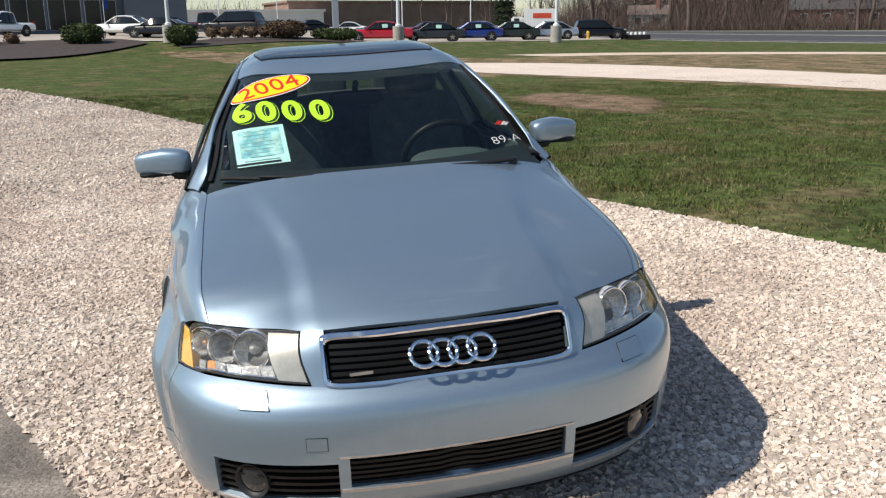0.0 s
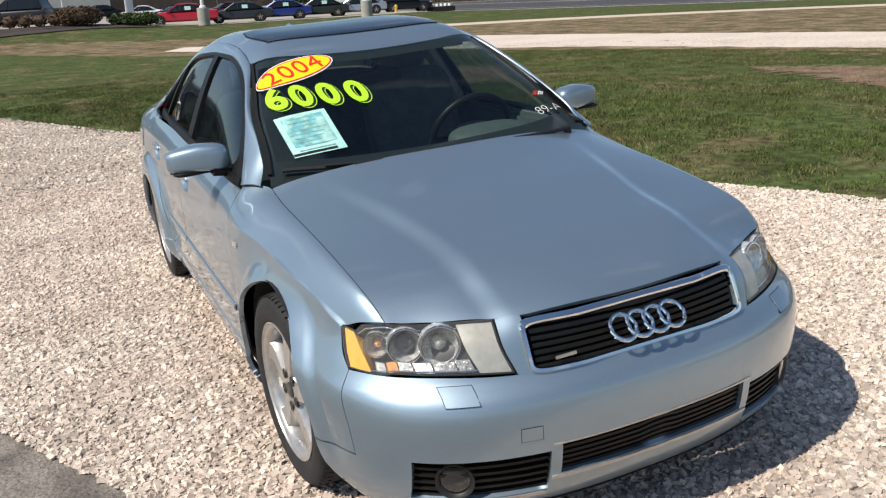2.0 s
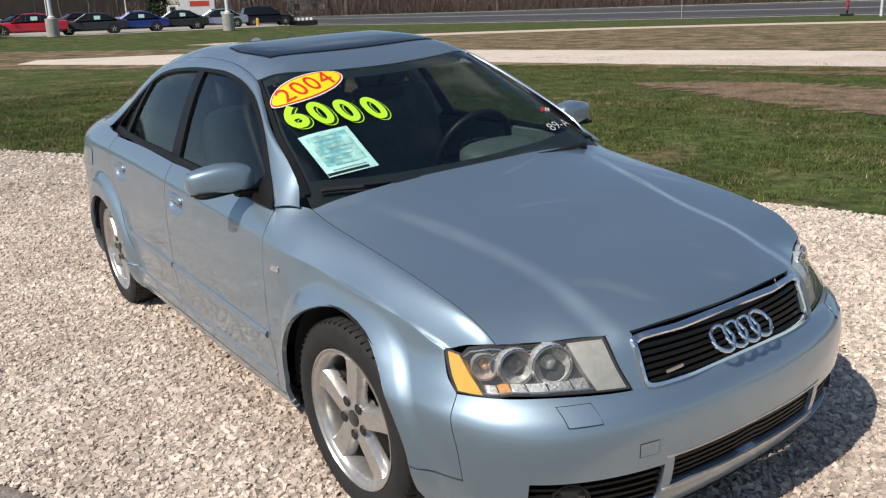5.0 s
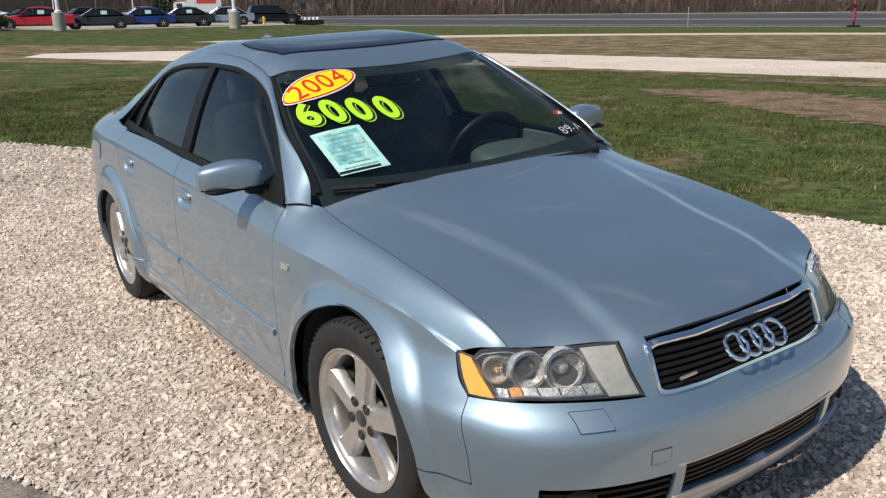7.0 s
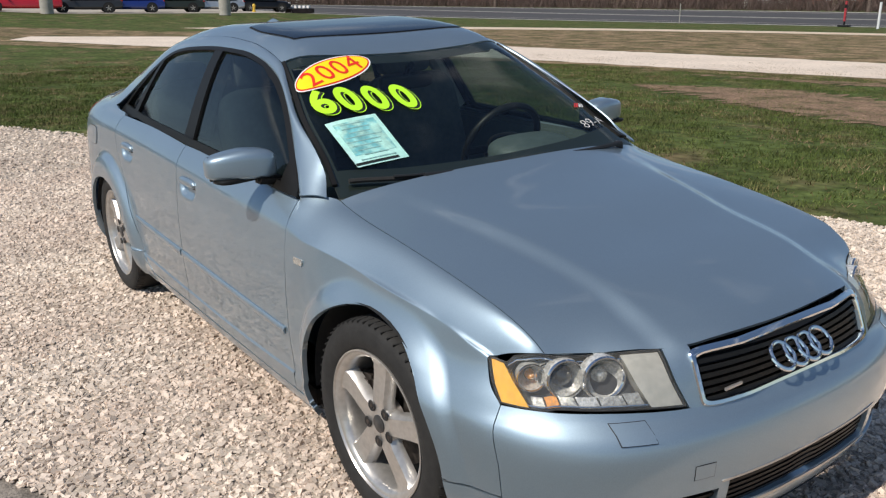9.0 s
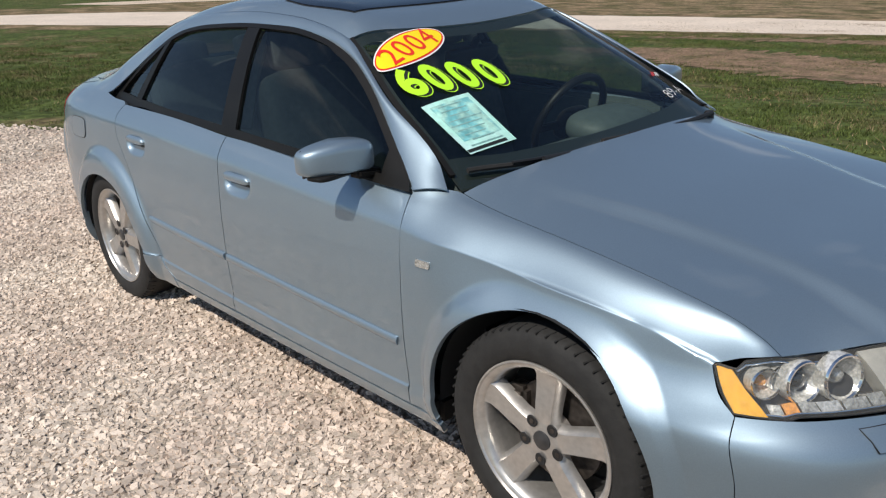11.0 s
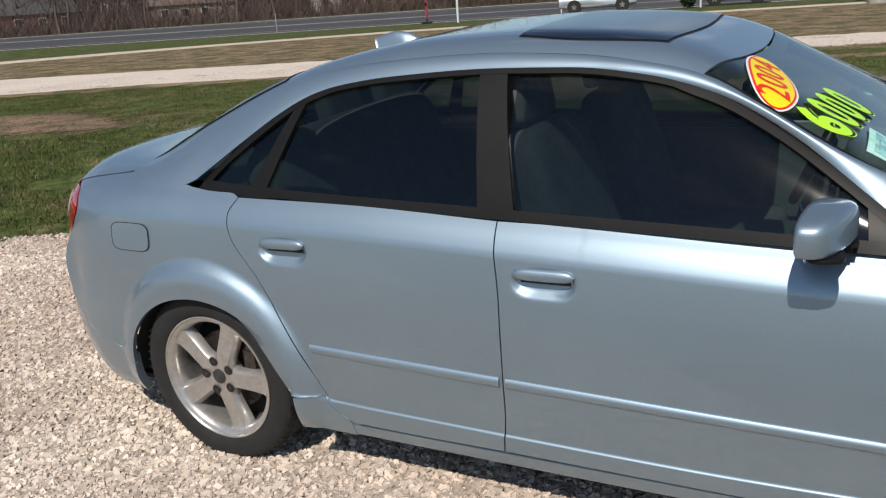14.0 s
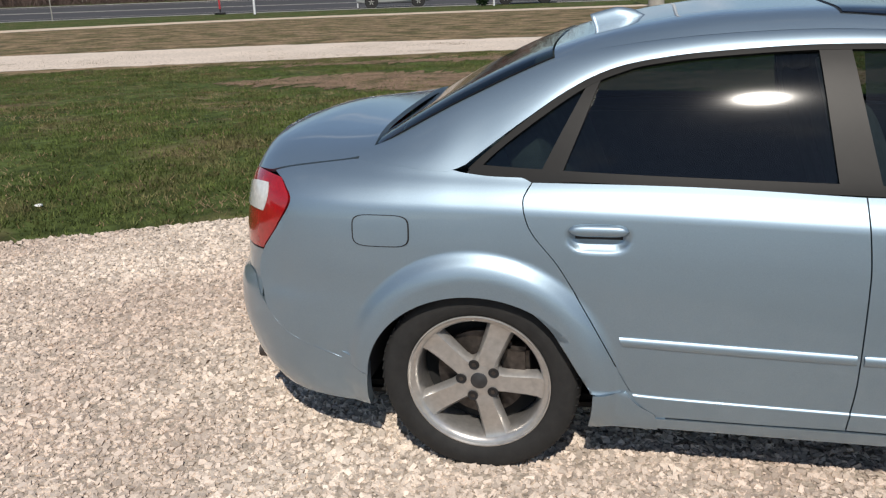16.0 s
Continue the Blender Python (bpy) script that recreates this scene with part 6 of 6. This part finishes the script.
part("band", boxed((.13, .50, .22), pose(0, 0, 1.25), .01), BLACK_TRIM, t)
part("top_flag", boxed((.05, .36, .45), pose(0, 0, 1.85), .02), SIGN_YELLOW, t)
part("foot", boxed((.7, 1.1, .12), pose(0, 0, .06), .03), BLACK_PLASTIC, t)
for s in (-1, 1):
    part("leg", rodded((0, s * .2, .1), (0, s * .2, .4), .03), BLACK_TRIM, t)
for k in range(4):
    part("printed_bar", boxed((.135, .30, .06), pose(0, 0, .55 + .13 * k), .004), KERB if k % 2 else BLACK_TRIM, t)
for x, y, h, r, nm in ((-25.4, 48.9, 1.5, .075, "white_post"), (-21.5, 57.5, 1.6, .05, "white_post"), (-10.9, 53.0, 1.6, .06, "white_post"), (-38.3, 46.6, 1.3, .03, "marker_rod")):
    t = thing(nm, "slim white roadside post" if nm == "white_post" else "thin grey marker rod in the verge", "post", stand(x, y, 0), "roadside posts")
    part("shaft", rodded((0, 0, 0), (0, 0, h), r, r * .95, 12), POLE_WHITE if nm == "white_post" else CONCRETE, t)
    part("cap", lathe([(0, h + .02), (r * .7, h + .015), (r * 1.1, h)], 12, "z"), POLE_WHITE, t)
t = thing("planter", "low dark planter wall with white blocks on it", "planter", stand(-73.6, 34.9, -64))
part("wall", boxed((3.3, .9, .45), pose(0, 0, .22), .05), MULCH, t)
for k in range(5):
    part("block", boxed((.28, .3, .26), pose(-1.3 + .62 * k, 0, .57), .03), WHITE_P, t)
HYD = surface("yellow_hydrant_paint", (.70, .45, .05), rough=.5)
t = thing("hydrant", "yellow fire hydrant at the edge of the lot", "hydrant", stand(-66.6, 27.4, 0))
part("barrel", lathe([(0, 0), (.16, 0), (.16, .06), (.11, .09), (.11, .45), (.15, .47), (.13, .56), (.05, .64), (0, .66)], 18, "z"), HYD, t)
part("outlet", rodded((-.2, 0, .38), (.2, 0, .38), .055), HYD, t)

# ---- buildings ----
GREY_PANEL = surface("grey_metal_panel", (.10, .115, .145), rough=.5, metal=.2, vary=.06, size=2)
SHOP_GLASS = surface("showroom_glass", (.010, .012, .015), rough=.12, vary=.3, size=3, grain=0, spec=.3)
FRAME = surface("pale_metal_frame", (.45, .47, .50), rough=.4, metal=.4)
dealer = thing("showroom", "grey car showroom with tall glass bays", "building", pose(-94.5, -7.2, float(ground_z(-94.5, -7.2)), 0, 0, 22))
part("wall", boxed((14, 36, 7.2), pose(-7.4, -17.5, 3.6)), GREY_PANEL, dealer)
part("roof", boxed((14.6, 36.6, .4), pose(-7.4, -17.5, 7.4), .05), FRAME, dealer)
part("pylon", boxed((1.2, 6.4, 8.4), pose(.1, -2.9, 4.2), .04), GREY_PANEL, dealer, "plain grey corner block")
for k in range(8):
    y = -8.2 - 3.4 * k
    win = part("window", boxed((.16, 3.1, 6.0), pose(-.34, y, 3.3), .02), FRAME, dealer)
    for i in range(2):
        for j in range(2):
            part("pane", boxed((.04, 1.46, 2.86), pose(-.24, y - .76 + 1.52 * i, 1.76 + 2.94 * j), .005), SHOP_GLASS, win)
CREAM, BRICKY = surface("cream_metal_wall", (.62, .61, .57), rough=.6, vary=.06, size=6), surface("brown_brick_wall", (.24, .15, .11), rough=.85, vary=.12, size=3, grain=.12, grain_size=.3)
for nm, lb, mt, x, y, turn, w, d, h, k in (("warehouse", "long pale metal warehouse behind the lot", CREAM, -190, -4, 8, 40, 20, 3.4, 0), ("brick_store", "long brown brick store building behind the lot", BRICKY, -205, 36, 12, 56, 24, 6.5, 0)):
    t = thing(nm, lb, "building", pose(x, y, float(ground_z(x, y)), 0, 0, turn))
    part("wall", boxed((d, w, h), pose(-d / 2, 0, h / 2)), mt, t)
    part("roof", boxed((d + .8, w + .8, .5), pose(-d / 2, 0, h + .2), .05), mt, t)
    for q in range(k):
        win = part("window", boxed((.12, 2.6, 1.6), pose(.05, (q - k / 2 + .5) * w / k, h * .62), .02), FRAME, t)
        part("pane", boxed((.05, 2.3, 1.3), pose(.1, (q - k / 2 + .5) * w / k, h * .62)), SHOP_GLASS, win)
ROOF_DARK, ROOF_BROWN = surface("dark_shingles", (.075, .07, .07), rough=.9, vary=.12, size=1, grain=.2, grain_size=.2), surface("brown_shingles", (.16, .12, .10), rough=.9, vary=.12, size=1, grain=.2, grain_size=.2)
SIDING, TAN, BRICK = surface("white_siding", (.68, .67, .63), rough=.7, vary=.08, size=2), surface("tan_siding", (.42, .34, .25), rough=.8, vary=.08, size=2), surface("red_brick", (.24, .11, .08), rough=.85, vary=.15, size=1, grain=.15, grain_size=.15)


def house(x, y, turn, w, d, h, wall_m, roof_m, label):
    t = thing("house", label, "house", pose(x, y, float(ground_z(x, y)), 0, 0, turn), "houses beyond the highway")
    part("wall", boxed((d, w, h), pose(0, 0, h / 2)), wall_m, t)
    v = [(-d / 2 - .4, -w / 2 - .4, h - .05), (d / 2 + .4, -w / 2 - .4, h - .05), (d / 2 + .4, w / 2 + .4, h - .05), (-d / 2 - .4, w / 2 + .4, h - .05), (0, -w / 2 - .4, h + d * .30), (0, w / 2 + .4, h + d * .30)]
    bm = bmesh.new()
    bm.from_mesh(mesh_of("roof", v, [(0, 1, 4), (2, 3, 5), (1, 2, 5, 4), (3, 0, 4, 5), (0, 3, 2, 1)], False))
    rf = part("roof", bm, roof_m, t, smooth=False)
    part("chimney", boxed((.6, .6, 1.4), pose(.8, w * .25, h + d * .30), .02), BRICK, rf)
    for s in (-1, 1):
        part("gable", boxed((d * .5, .06, d * .14), pose(0, s * (w / 2 + .02), h + .35)), wall_m, t)
    for k in range(max(2, int(w // 3))):
        yy = (k + .5) / max(2, int(w // 3)) * w - w / 2
        win = part("window", boxed((.1, 1.2, 1.3), pose(d / 2 + .03, yy, h * .58), .02), SIDING, t)
        part("pane", boxed((.05, .95, 1.05), pose(d / 2 + .07, yy, h * .58)), SHOP_GLASS, win)
    part("door", boxed((.09, 1.0, 2.05), pose(d / 2 + .03, w * .12, 1.03), .02), TAN, t)


for args in ((-132, 63.5, -26, 6, 5, 2.5, SIDING, ROOF_BROWN, "small white shed with a brown roof among trees"), (-118, 88, -30, 13, 8, 2.9, BRICK, ROOF_DARK, "low red brick house among bare trees"), (-100, 104, -38, 12, 8, 2.9, TAN, ROOF_BROWN, "low tan house among bare trees"),
             (-80, 118, -50, 11, 8, 3.2, SIDING, ROOF_BROWN, "white-sided house with a brown roof"), (-72, 117, -55, 9, 7, 3.0, BRICK, ROOF_DARK, "low red brick house among bare trees"), (-56, 128, -60, 12, 8, 3.0, TAN, ROOF_DARK, "low tan house among bare trees"),
             (-30, 134, -78, 14, 8, 3.0, BRICK, ROOF_BROWN, "low red brick house among bare trees"), (-128, 112, -35, 14, 8, 5.0, SIDING, ROOF_DARK, "tall white house behind the trees"), (0, 140, -90, 14, 8, 3.0, SIDING, ROOF_DARK, "white house behind the trees")):
    house(*args)

# ---- trees, thickets, hedges ----
BARK = surface("grey_brown_bark", (.13, .10, .085), rough=.95, vary=.2, size=.4, grain=.3, grain_size=.05, spec=.1)
TWIGS = surface("bare_twigs", (.105, .076, .066), rough=.95, vary=.25, size=3, grain=0, island=.4, spec=.1)
HEDGE = surface("boxwood_leaves", (.055, .075, .025), rough=.7, vary=.25, size=.3, grain=0, island=.5, spec=.2)
BROWN_LEAF = surface("winter_brown_leaves", (.10, .065, .04), rough=.8, vary=.25, size=.3, grain=0, island=.5, spec=.2)
PINE = surface("dark_conifer", (.03, .05, .022), rough=.8, vary=.2, size=.5, grain=0, island=.5, spec=.2)


def limbs(seed, tall):
    """The limbs of a bare tree, each a tapered bar: (from, to, radius, radius)."""
    r = random.Random(seed)
    trunk, boughs = [], []

    def grow(p, d, length, rad, depth):
        steps = 3 if depth < 2 else 2
        for _ in range(steps):
            q = p + d * (length / steps)
            (trunk if depth == 0 else boughs).append((p, q, rad, rad * .82))
            p, rad = q, rad * .82
            d = (d + Vector((r.uniform(-.2, .2), r.uniform(-.2, .2), r.uniform(-.02, .16)))).normalized()
        if depth < 4:
            for _ in range(3 if depth < 3 else 4):
                side = Vector((r.uniform(-1, 1), r.uniform(-1, 1), r.uniform(.1, 1.1))).normalized()
                grow(p, (d * .8 + side * .75).normalized(), length * r.uniform(.55, .8), rad * .62, depth + 1)

    grow(Vector((0, 0, -.1)), Vector((r.uniform(-.06, .06), r.uniform(-.06, .06), 1)).normalized(), tall * .30, tall * .020, 0)
    return trunk, boughs


def bars(name, segs, sides):
    v, f = [], []
    for a, b, r0, r1 in segs:
        d = (b - a).normalized()
        s = d.cross(Vector((.3, .2, 1))).normalized()
        u = s.cross(d)
        i = len(v)
        for p, rr in ((a, r0), (b, r1)):
            v += [p + max(rr, .012) * (math.cos(6.2832 * k / sides) * s + math.sin(6.2832 * k / sides) * u) for k in range(sides)]
        f += [(i + k, i + (k + 1) % sides, i + sides + (k + 1) % sides, i + sides + k) for k in range(sides)]
    return mesh_of(name, v, f)


kinds = []
for k in range(6):
    tall = 11 + 1.2 * k
    trunk, boughs = limbs(40 + k, tall)
    t = thing("bare_tree", "leafless grey-brown tree beyond the highway", "tree", pose(0, 0, -500), "bare trees beyond the highway")
    place("trunk", bars("trunk", trunk, 8), BARK, t)
    place("crown", bars("crown", boughs, 3), TWIGS, t, "bare branching crown")
    kinds.append(t)
rt = random.Random(11)
spots = []
for k in range(92):
    u = rt.random()
    i = int(u * 118)
    p = Vector((*far_edge[i], 0))
    away = Vector((-.45, .89, 0)) if i < 70 else Vector((-.6, .8, 0))
    p += away * (rt.uniform(3, 12) if k % 2 else rt.uniform(6, 40))
    if p.x > 60 or p.x < -165:
        continue
    spots.append((p.x, p.y))
for k in range(26):
    spots.append((rt.uniform(-215, -140), rt.uniform(38, 78)))
for k, (x, y) in enumerate(spots):
    m = pose(x, y, float(ground_z(x, y)), 0, 0, rt.uniform(0, 360)) @ Matrix.Scale(rt.uniform(.75, 1.2), 4)
    if k < 6:
        kinds[k].matrix_basis = m
    else:
        c = copy_thing(kinds[k % 6], m)
        c.matrix_basis = m


def thicket(name, label, n, where, low, high, width, material, seed, lean=.35):
    """Countless thin upright twigs as one mesh."""
    g = np.random.default_rng(seed)
    base = np.array([where(g) for _ in range(n)])
    z = ground_z(base[:, 0], base[:, 1])
    h = g.uniform(low, high, n) * g.uniform(.35, 1, n)
    a = g.uniform(0, 6.283, n)
    tip = np.stack([base[:, 0] + g.normal(0, lean, n) * h, base[:, 1] + g.normal(0, lean, n) * h, z + h], -1)
    w = width * g.uniform(.5, 1.4, n)
    side = np.stack([np.cos(a) * w, np.sin(a) * w, 0 * a], -1)
    root = np.concatenate([base, z[:, None] - .05], -1)
    verts = np.stack([root - side, root + side, tip + side * .3, tip - side * .3], 1)
    return tagged(place(name, big_mesh(name, verts, np.arange(4 * n).reshape(n, 4)), material), label, kind="stuff")


def beyond(lo, hi):
    def where(g):
        i = g.uniform(0, 118)
        k = int(i)
        p = far_edge[k] * (1 - i + k) + far_edge[k + 1] * (i - k)
        d = g.uniform(lo, hi)
        return p + np.array((-.5, .866)) * d
    return where


thicket("undergrowth", "brown leafless undergrowth beyond the highway", 42000, beyond(3, 26), .6, 5.2, .03, TWIGS, 3, .6)
thicket("far_woods", "dense leafless woodland in the distance", 42000, beyond(30, 85), 5, 17, .055, TWIGS, 5, .42)
thicket("far_woods", "dense leafless woodland in the distance", 9000, lambda g: np.array((g.uniform(-330, -240), g.uniform(-120, 60))), 3, 9, .10, TWIGS, 6, .30)


def shrub(name, label, x, y, rx, ry, h, material, n=1500, leaf=.075, seed=1):
    """A clipped shrub: stems and a shell of many small leaves."""
    g = np.random.default_rng(seed)
    t = thing(name, label, "shrub", pose(x, y, float(ground_z(x, y)) + .05), "clipped shrubs by the lot")
    d = g.normal(size=(n, 3))
    d /= np.linalg.norm(d, axis=1, keepdims=True)
    d = np.sign(d) * np.abs(d) ** .7
    d /= np.maximum(1, np.linalg.norm(d, axis=1, keepdims=True) * .95)
    c = d * (rx, ry, h / 2) * g.uniform(.78, 1.04, (n, 1)) + (0, 0, h / 2)
    u = g.normal(size=(n, 3))
    u /= np.linalg.norm(u, axis=1, keepdims=True)
    w = np.cross(u, g.normal(size=(n, 3)))
    w /= np.linalg.norm(w, axis=1, keepdims=True)
    s = leaf * g.uniform(.6, 1.5, (n, 1))
    c[:, 2] = np.maximum(c[:, 2], .05)
    place("crown", big_mesh("crown", np.stack([c - u * s, c - w * s * .6, c + u * s, c + w * s * .6], 1), np.arange(4 * n).reshape(n, 4)), material, t)
    bm = bmesh.new()
    bmesh.ops.create_icosphere(bm, subdivisions=3, radius=1)
    for q in bm.verts:
        q.co = Vector((q.co.x * rx * .8, q.co.y * ry * .8, h / 2 + q.co.z * h * .42)) * (1 + .08 * noise.noise(q.co * 3))
    part("heart", bm, material, t)
    for k in range(4):
        part("stem", rodded((0, 0, -.1), (.25 * rx * math.cos(k * 1.6), .25 * ry * math.sin(k * 1.6), h * .4), .03, .02, 6), BARK, t)


shrub("boxwood", "rounded green boxwood in a mulch bed", -57.2, -11.0, 1.1, 1.35, 1.3, HEDGE, 2200)
shrub("boxwood", "rounded green boxwood in a mulch bed", -55.8, -4.7, .9, 1.0, 1.3, HEDGE, 1800, seed=2)
shrub("brown_shrub", "rounded brown winter shrub in a mulch bed", -59.9, 2.1, 1.2, 1.5, 1.25, BROWN_LEAF, 2200, seed=3)
shrub("boxwood", "low spreading dark green shrub", -59.4, 5.9, .8, 1.2, .85, HEDGE, 1500, seed=4)
shrub("boxwood", "low spreading dark green shrub", -60.4, 4.9, .7, 1.0, .75, HEDGE, 1200, seed=5)
shrub("conifer", "small clipped conifer by the highway", -11.6, 52.8, .5, .5, 1.7, PINE, 900, .07, 6)
for k in range(9):
    shrub("brown_shrub", "small bare brown shrub in a mulch bed", -57.5 - .5 * math.sin(k), -22.5 + 1.2 * k + (2.5 if k > 6 else 0), .45, .5, .75, BROWN_LEAF, 260, .06, 20 + k)
for k in range(5):
    shrub("brown_shrub", "small bare brown shrub in a mulch bed", -60.2, -3.0 + .9 * k, .45, .5, .8, BROWN_LEAF, 260, .06, 40 + k)
t = thing("conifer", "tall dark evergreen behind the lot", "tree", pose(-135, 40, .6))
g = np.random.default_rng(8)
n = 2600
hz = g.uniform(.05, 1, n)
rr = (1 - hz) * 2.6 * g.uniform(.3, 1, n) ** .5 + .1
aa = g.uniform(0, 6.283, n)
c = np.stack([rr * np.cos(aa), rr * np.sin(aa), 1 + hz * 9.5 - rr * .25], -1)
o = np.stack([np.cos(aa), np.sin(aa), 0 * aa - .3], -1) * .45
w = np.stack([-np.sin(aa), np.cos(aa), 0 * aa], -1) * .16
place("crown", big_mesh("crown", np.stack([c - o, c - w, c + o, c + w], 1), np.arange(4 * n).reshape(n, 4)), PINE, t)
place("trunk", bars("trunk", [(Vector((0, 0, -.1)), Vector((0, 0, 10)), .18, .04)], 8), BARK, t)

# ---- loose stones on the pad, grass blades on the lawn ----
g = np.random.default_rng(21)


def stones(name, n, x0, x1, y0, small, big, seed, label):
    g = np.random.default_rng(seed)
    x = g.uniform(x0, x1, n * 2)
    hi, lo = grass_edge(x) + .1, np.maximum(tar_edge(x) - .02, y0)
    y = lo + (hi - lo) * g.random(n * 2)
    keep = g.random(n * 2) < (hi - lo) / 7.5
    x, y = x[keep][:n], y[keep][:n]
    m = len(x)
    s = small + (big - small) * g.random(m) ** 2.2
    cube = np.array([(i, j, k) for i in (-1, 1) for j in (-1, 1) for k in (-1, 1)], float)
    v = cube[None] * (1 + g.uniform(-.42, .30, (m, 8, 3)))
    v *= np.stack([s, s * g.uniform(.55, .95, m), s * g.uniform(.30, .65, m)], -1)[:, None] * .56
    a, b, c = g.uniform(0, 6.283, m), g.normal(0, .38, m), g.normal(0, .38, m)
    ca, sa, cb, sb, cc, sc = np.cos(a), np.sin(a), np.cos(b), np.sin(b), np.cos(c), np.sin(c)
    X, Y, Z = v[..., 0], v[..., 1], v[..., 2]
    Y, Z = cb[:, None] * Y - sb[:, None] * Z, sb[:, None] * Y + cb[:, None] * Z
    X, Z = cc[:, None] * X + sc[:, None] * Z, -sc[:, None] * X + cc[:, None] * Z
    X, Y = ca[:, None] * X - sa[:, None] * Y, sa[:, None] * X + ca[:, None] * Y
    z = ground_z(x, y) + .012 + s * .10
    v = np.stack([X + x[:, None], Y + y[:, None], Z + z[:, None]], -1)
    q = np.array([(0, 1, 3, 2), (4, 6, 7, 5), (0, 4, 5, 1), (2, 3, 7, 6), (1, 5, 7, 3)])
    tagged(place(name, big_mesh(name, v, (np.arange(m)[:, None, None] * 8 + q[None]).reshape(-1, 4)), STONE), label, kind="stuff")


stones("gravel_chips", 250000, -4.9, 4.2, -3.4, .009, .026, 31, "loose pale limestone chips")
stones("gravel_chips", 62000, -15, -4.9, -11, .014, .034, 32, "loose pale limestone chips")
stones("gravel_chips", 40000, -30, -15, -22, .03, .06, 33, "loose pale limestone chips")
def clumps(x, y, metres, seed):
    """Smooth random values from 0 to 1 over the ground, with patches of about that many metres."""
    lattice = np.random.default_rng(seed).random((257, 257))
    u, v = np.asarray(x) / metres + 500, np.asarray(y) / metres + 500
    i, j = np.floor(u).astype(int), np.floor(v).astype(int)
    fu, fv = u - i, v - j
    fu, fv = fu * fu * (3 - 2 * fu), fv * fv * (3 - 2 * fv)
    at = lambda p, q: lattice[p % 257, q % 257]
    return (at(i, j) * (1 - fu) + at(i + 1, j) * fu) * (1 - fv) + (at(i, j + 1) * (1 - fu) + at(i + 1, j + 1) * fu) * fv


n = 620000
x = g.uniform(-17, 9, n)
y = grass_edge(x) - .12 + 15 * g.random(n) ** 1.35
tuft = .55 * clumps(x, y, .22, 4) + .45 * clumps(x, y, .9, 5)
keep = (~worn(x, y) | (g.random(n) < .15)) & (g.random(n) < ramp(tuft, .18, .62) * (.35 + .65 * ramp(y - grass_edge(x), .1, .9)))
x, y, tuft = x[keep], y[keep], tuft[keep]
n, y0 = len(x), grass_edge(x)
h = g.uniform(.014, .034, n) * (.45 + 1.9 * tuft**1.5) * np.clip((y - y0 + .12) * 3, .35, 1)
a = g.uniform(0, 6.283, n)
w = g.uniform(.003, .0065, n)
root = np.stack([x, y, ground_z(x, y) - .003], -1)
side = np.stack([np.cos(a) * w, np.sin(a) * w, 0 * a], -1)
tip = root + np.stack([g.normal(0, .5, n) * h, g.normal(0, .5, n) * h, h], -1)
BLADE = surface("grass_blades", (.084, .110, .030), rough=.8, vary=.35, size=.5, grain=.25, grain_size=.16, island=.45, other=(.15, .135, .06), share=.58, spec=.15)
tagged(place("grass_blades", big_mesh("grass_blades", np.stack([root - side, root + side, tip], 1), np.arange(3 * n).reshape(n, 3)), BLADE), "short lawn grass with dry patches", kind="stuff")
SCRAP = surface("white_scrap_paper", (.75, .75, .73), rough=.8, vary=.05)
bm = bmesh.new()
bmesh.ops.create_icosphere(bm, subdivisions=2, radius=.026)
for q in bm.verts:
    q.co = Vector((q.co.x * 1.2, q.co.y * .8, abs(q.co.z) * .6)) * (1 + .5 * noise.noise(q.co * 60))
scrap = thing("paper_scrap", "crumpled white paper scrap on the grass", "litter", pose(-5.01, 1.85, float(ground_z(-5.01, 1.85)) + .012))
part("sheet", bm, SCRAP, scrap, smooth=False)
weed = thing("weed_tuft", "small dark green weed in the gravel", "weed", pose(-4.13, -.02, float(ground_z(-4.13, -.02)) + .012))
for q in range(14):
    part("leaf", rodded((0, 0, 0), (.07 * math.cos(q * 2.4) * (.5 + q / 20), .05 * math.sin(q * 2.4), .02 + .02 * (q % 3)), .006, .002, 4), HEDGE, weed)
# straw-coloured tufts in clusters
g = np.random.default_rng(77)
k = 520
cx = g.uniform(-19, 9, k)
cy = grass_edge(cx) + 19 * g.random(k) ** 1.15
n = 150
spread = g.uniform(.08, .5, k)[:, None]
x = (cx[:, None] + g.normal(0, 1, (k, n)) * spread * 1.5).ravel()
y = (cy[:, None] + g.normal(0, 1, (k, n)) * spread).ravel()
keep = y > grass_edge(x) - .05
x, y = x[keep], y[keep]
n = len(x)
h, a, w = g.uniform(.012, .042, n), g.uniform(0, 6.283, n), g.uniform(.003, .007, n)
root = np.stack([x, y, ground_z(x, y) - .003], -1)
side = np.stack([np.cos(a) * w, np.sin(a) * w, 0 * a], -1)
tip = root + np.stack([g.normal(0, .9, n) * h, g.normal(0, .9, n) * h, h], -1)
STRAW = surface("dry_straw", (.27, .20, .12), rough=.9, vary=.25, size=.6, grain=0, island=.4, other=(.16, .11, .06), share=.5, spec=.1)
tagged(place("dry_tufts", big_mesh("dry_tufts", np.stack([root - side, root + side, tip], 1), np.arange(3 * n).reshape(n, 3)), STRAW), "dry straw tufts scattered in the lawn", kind="stuff")
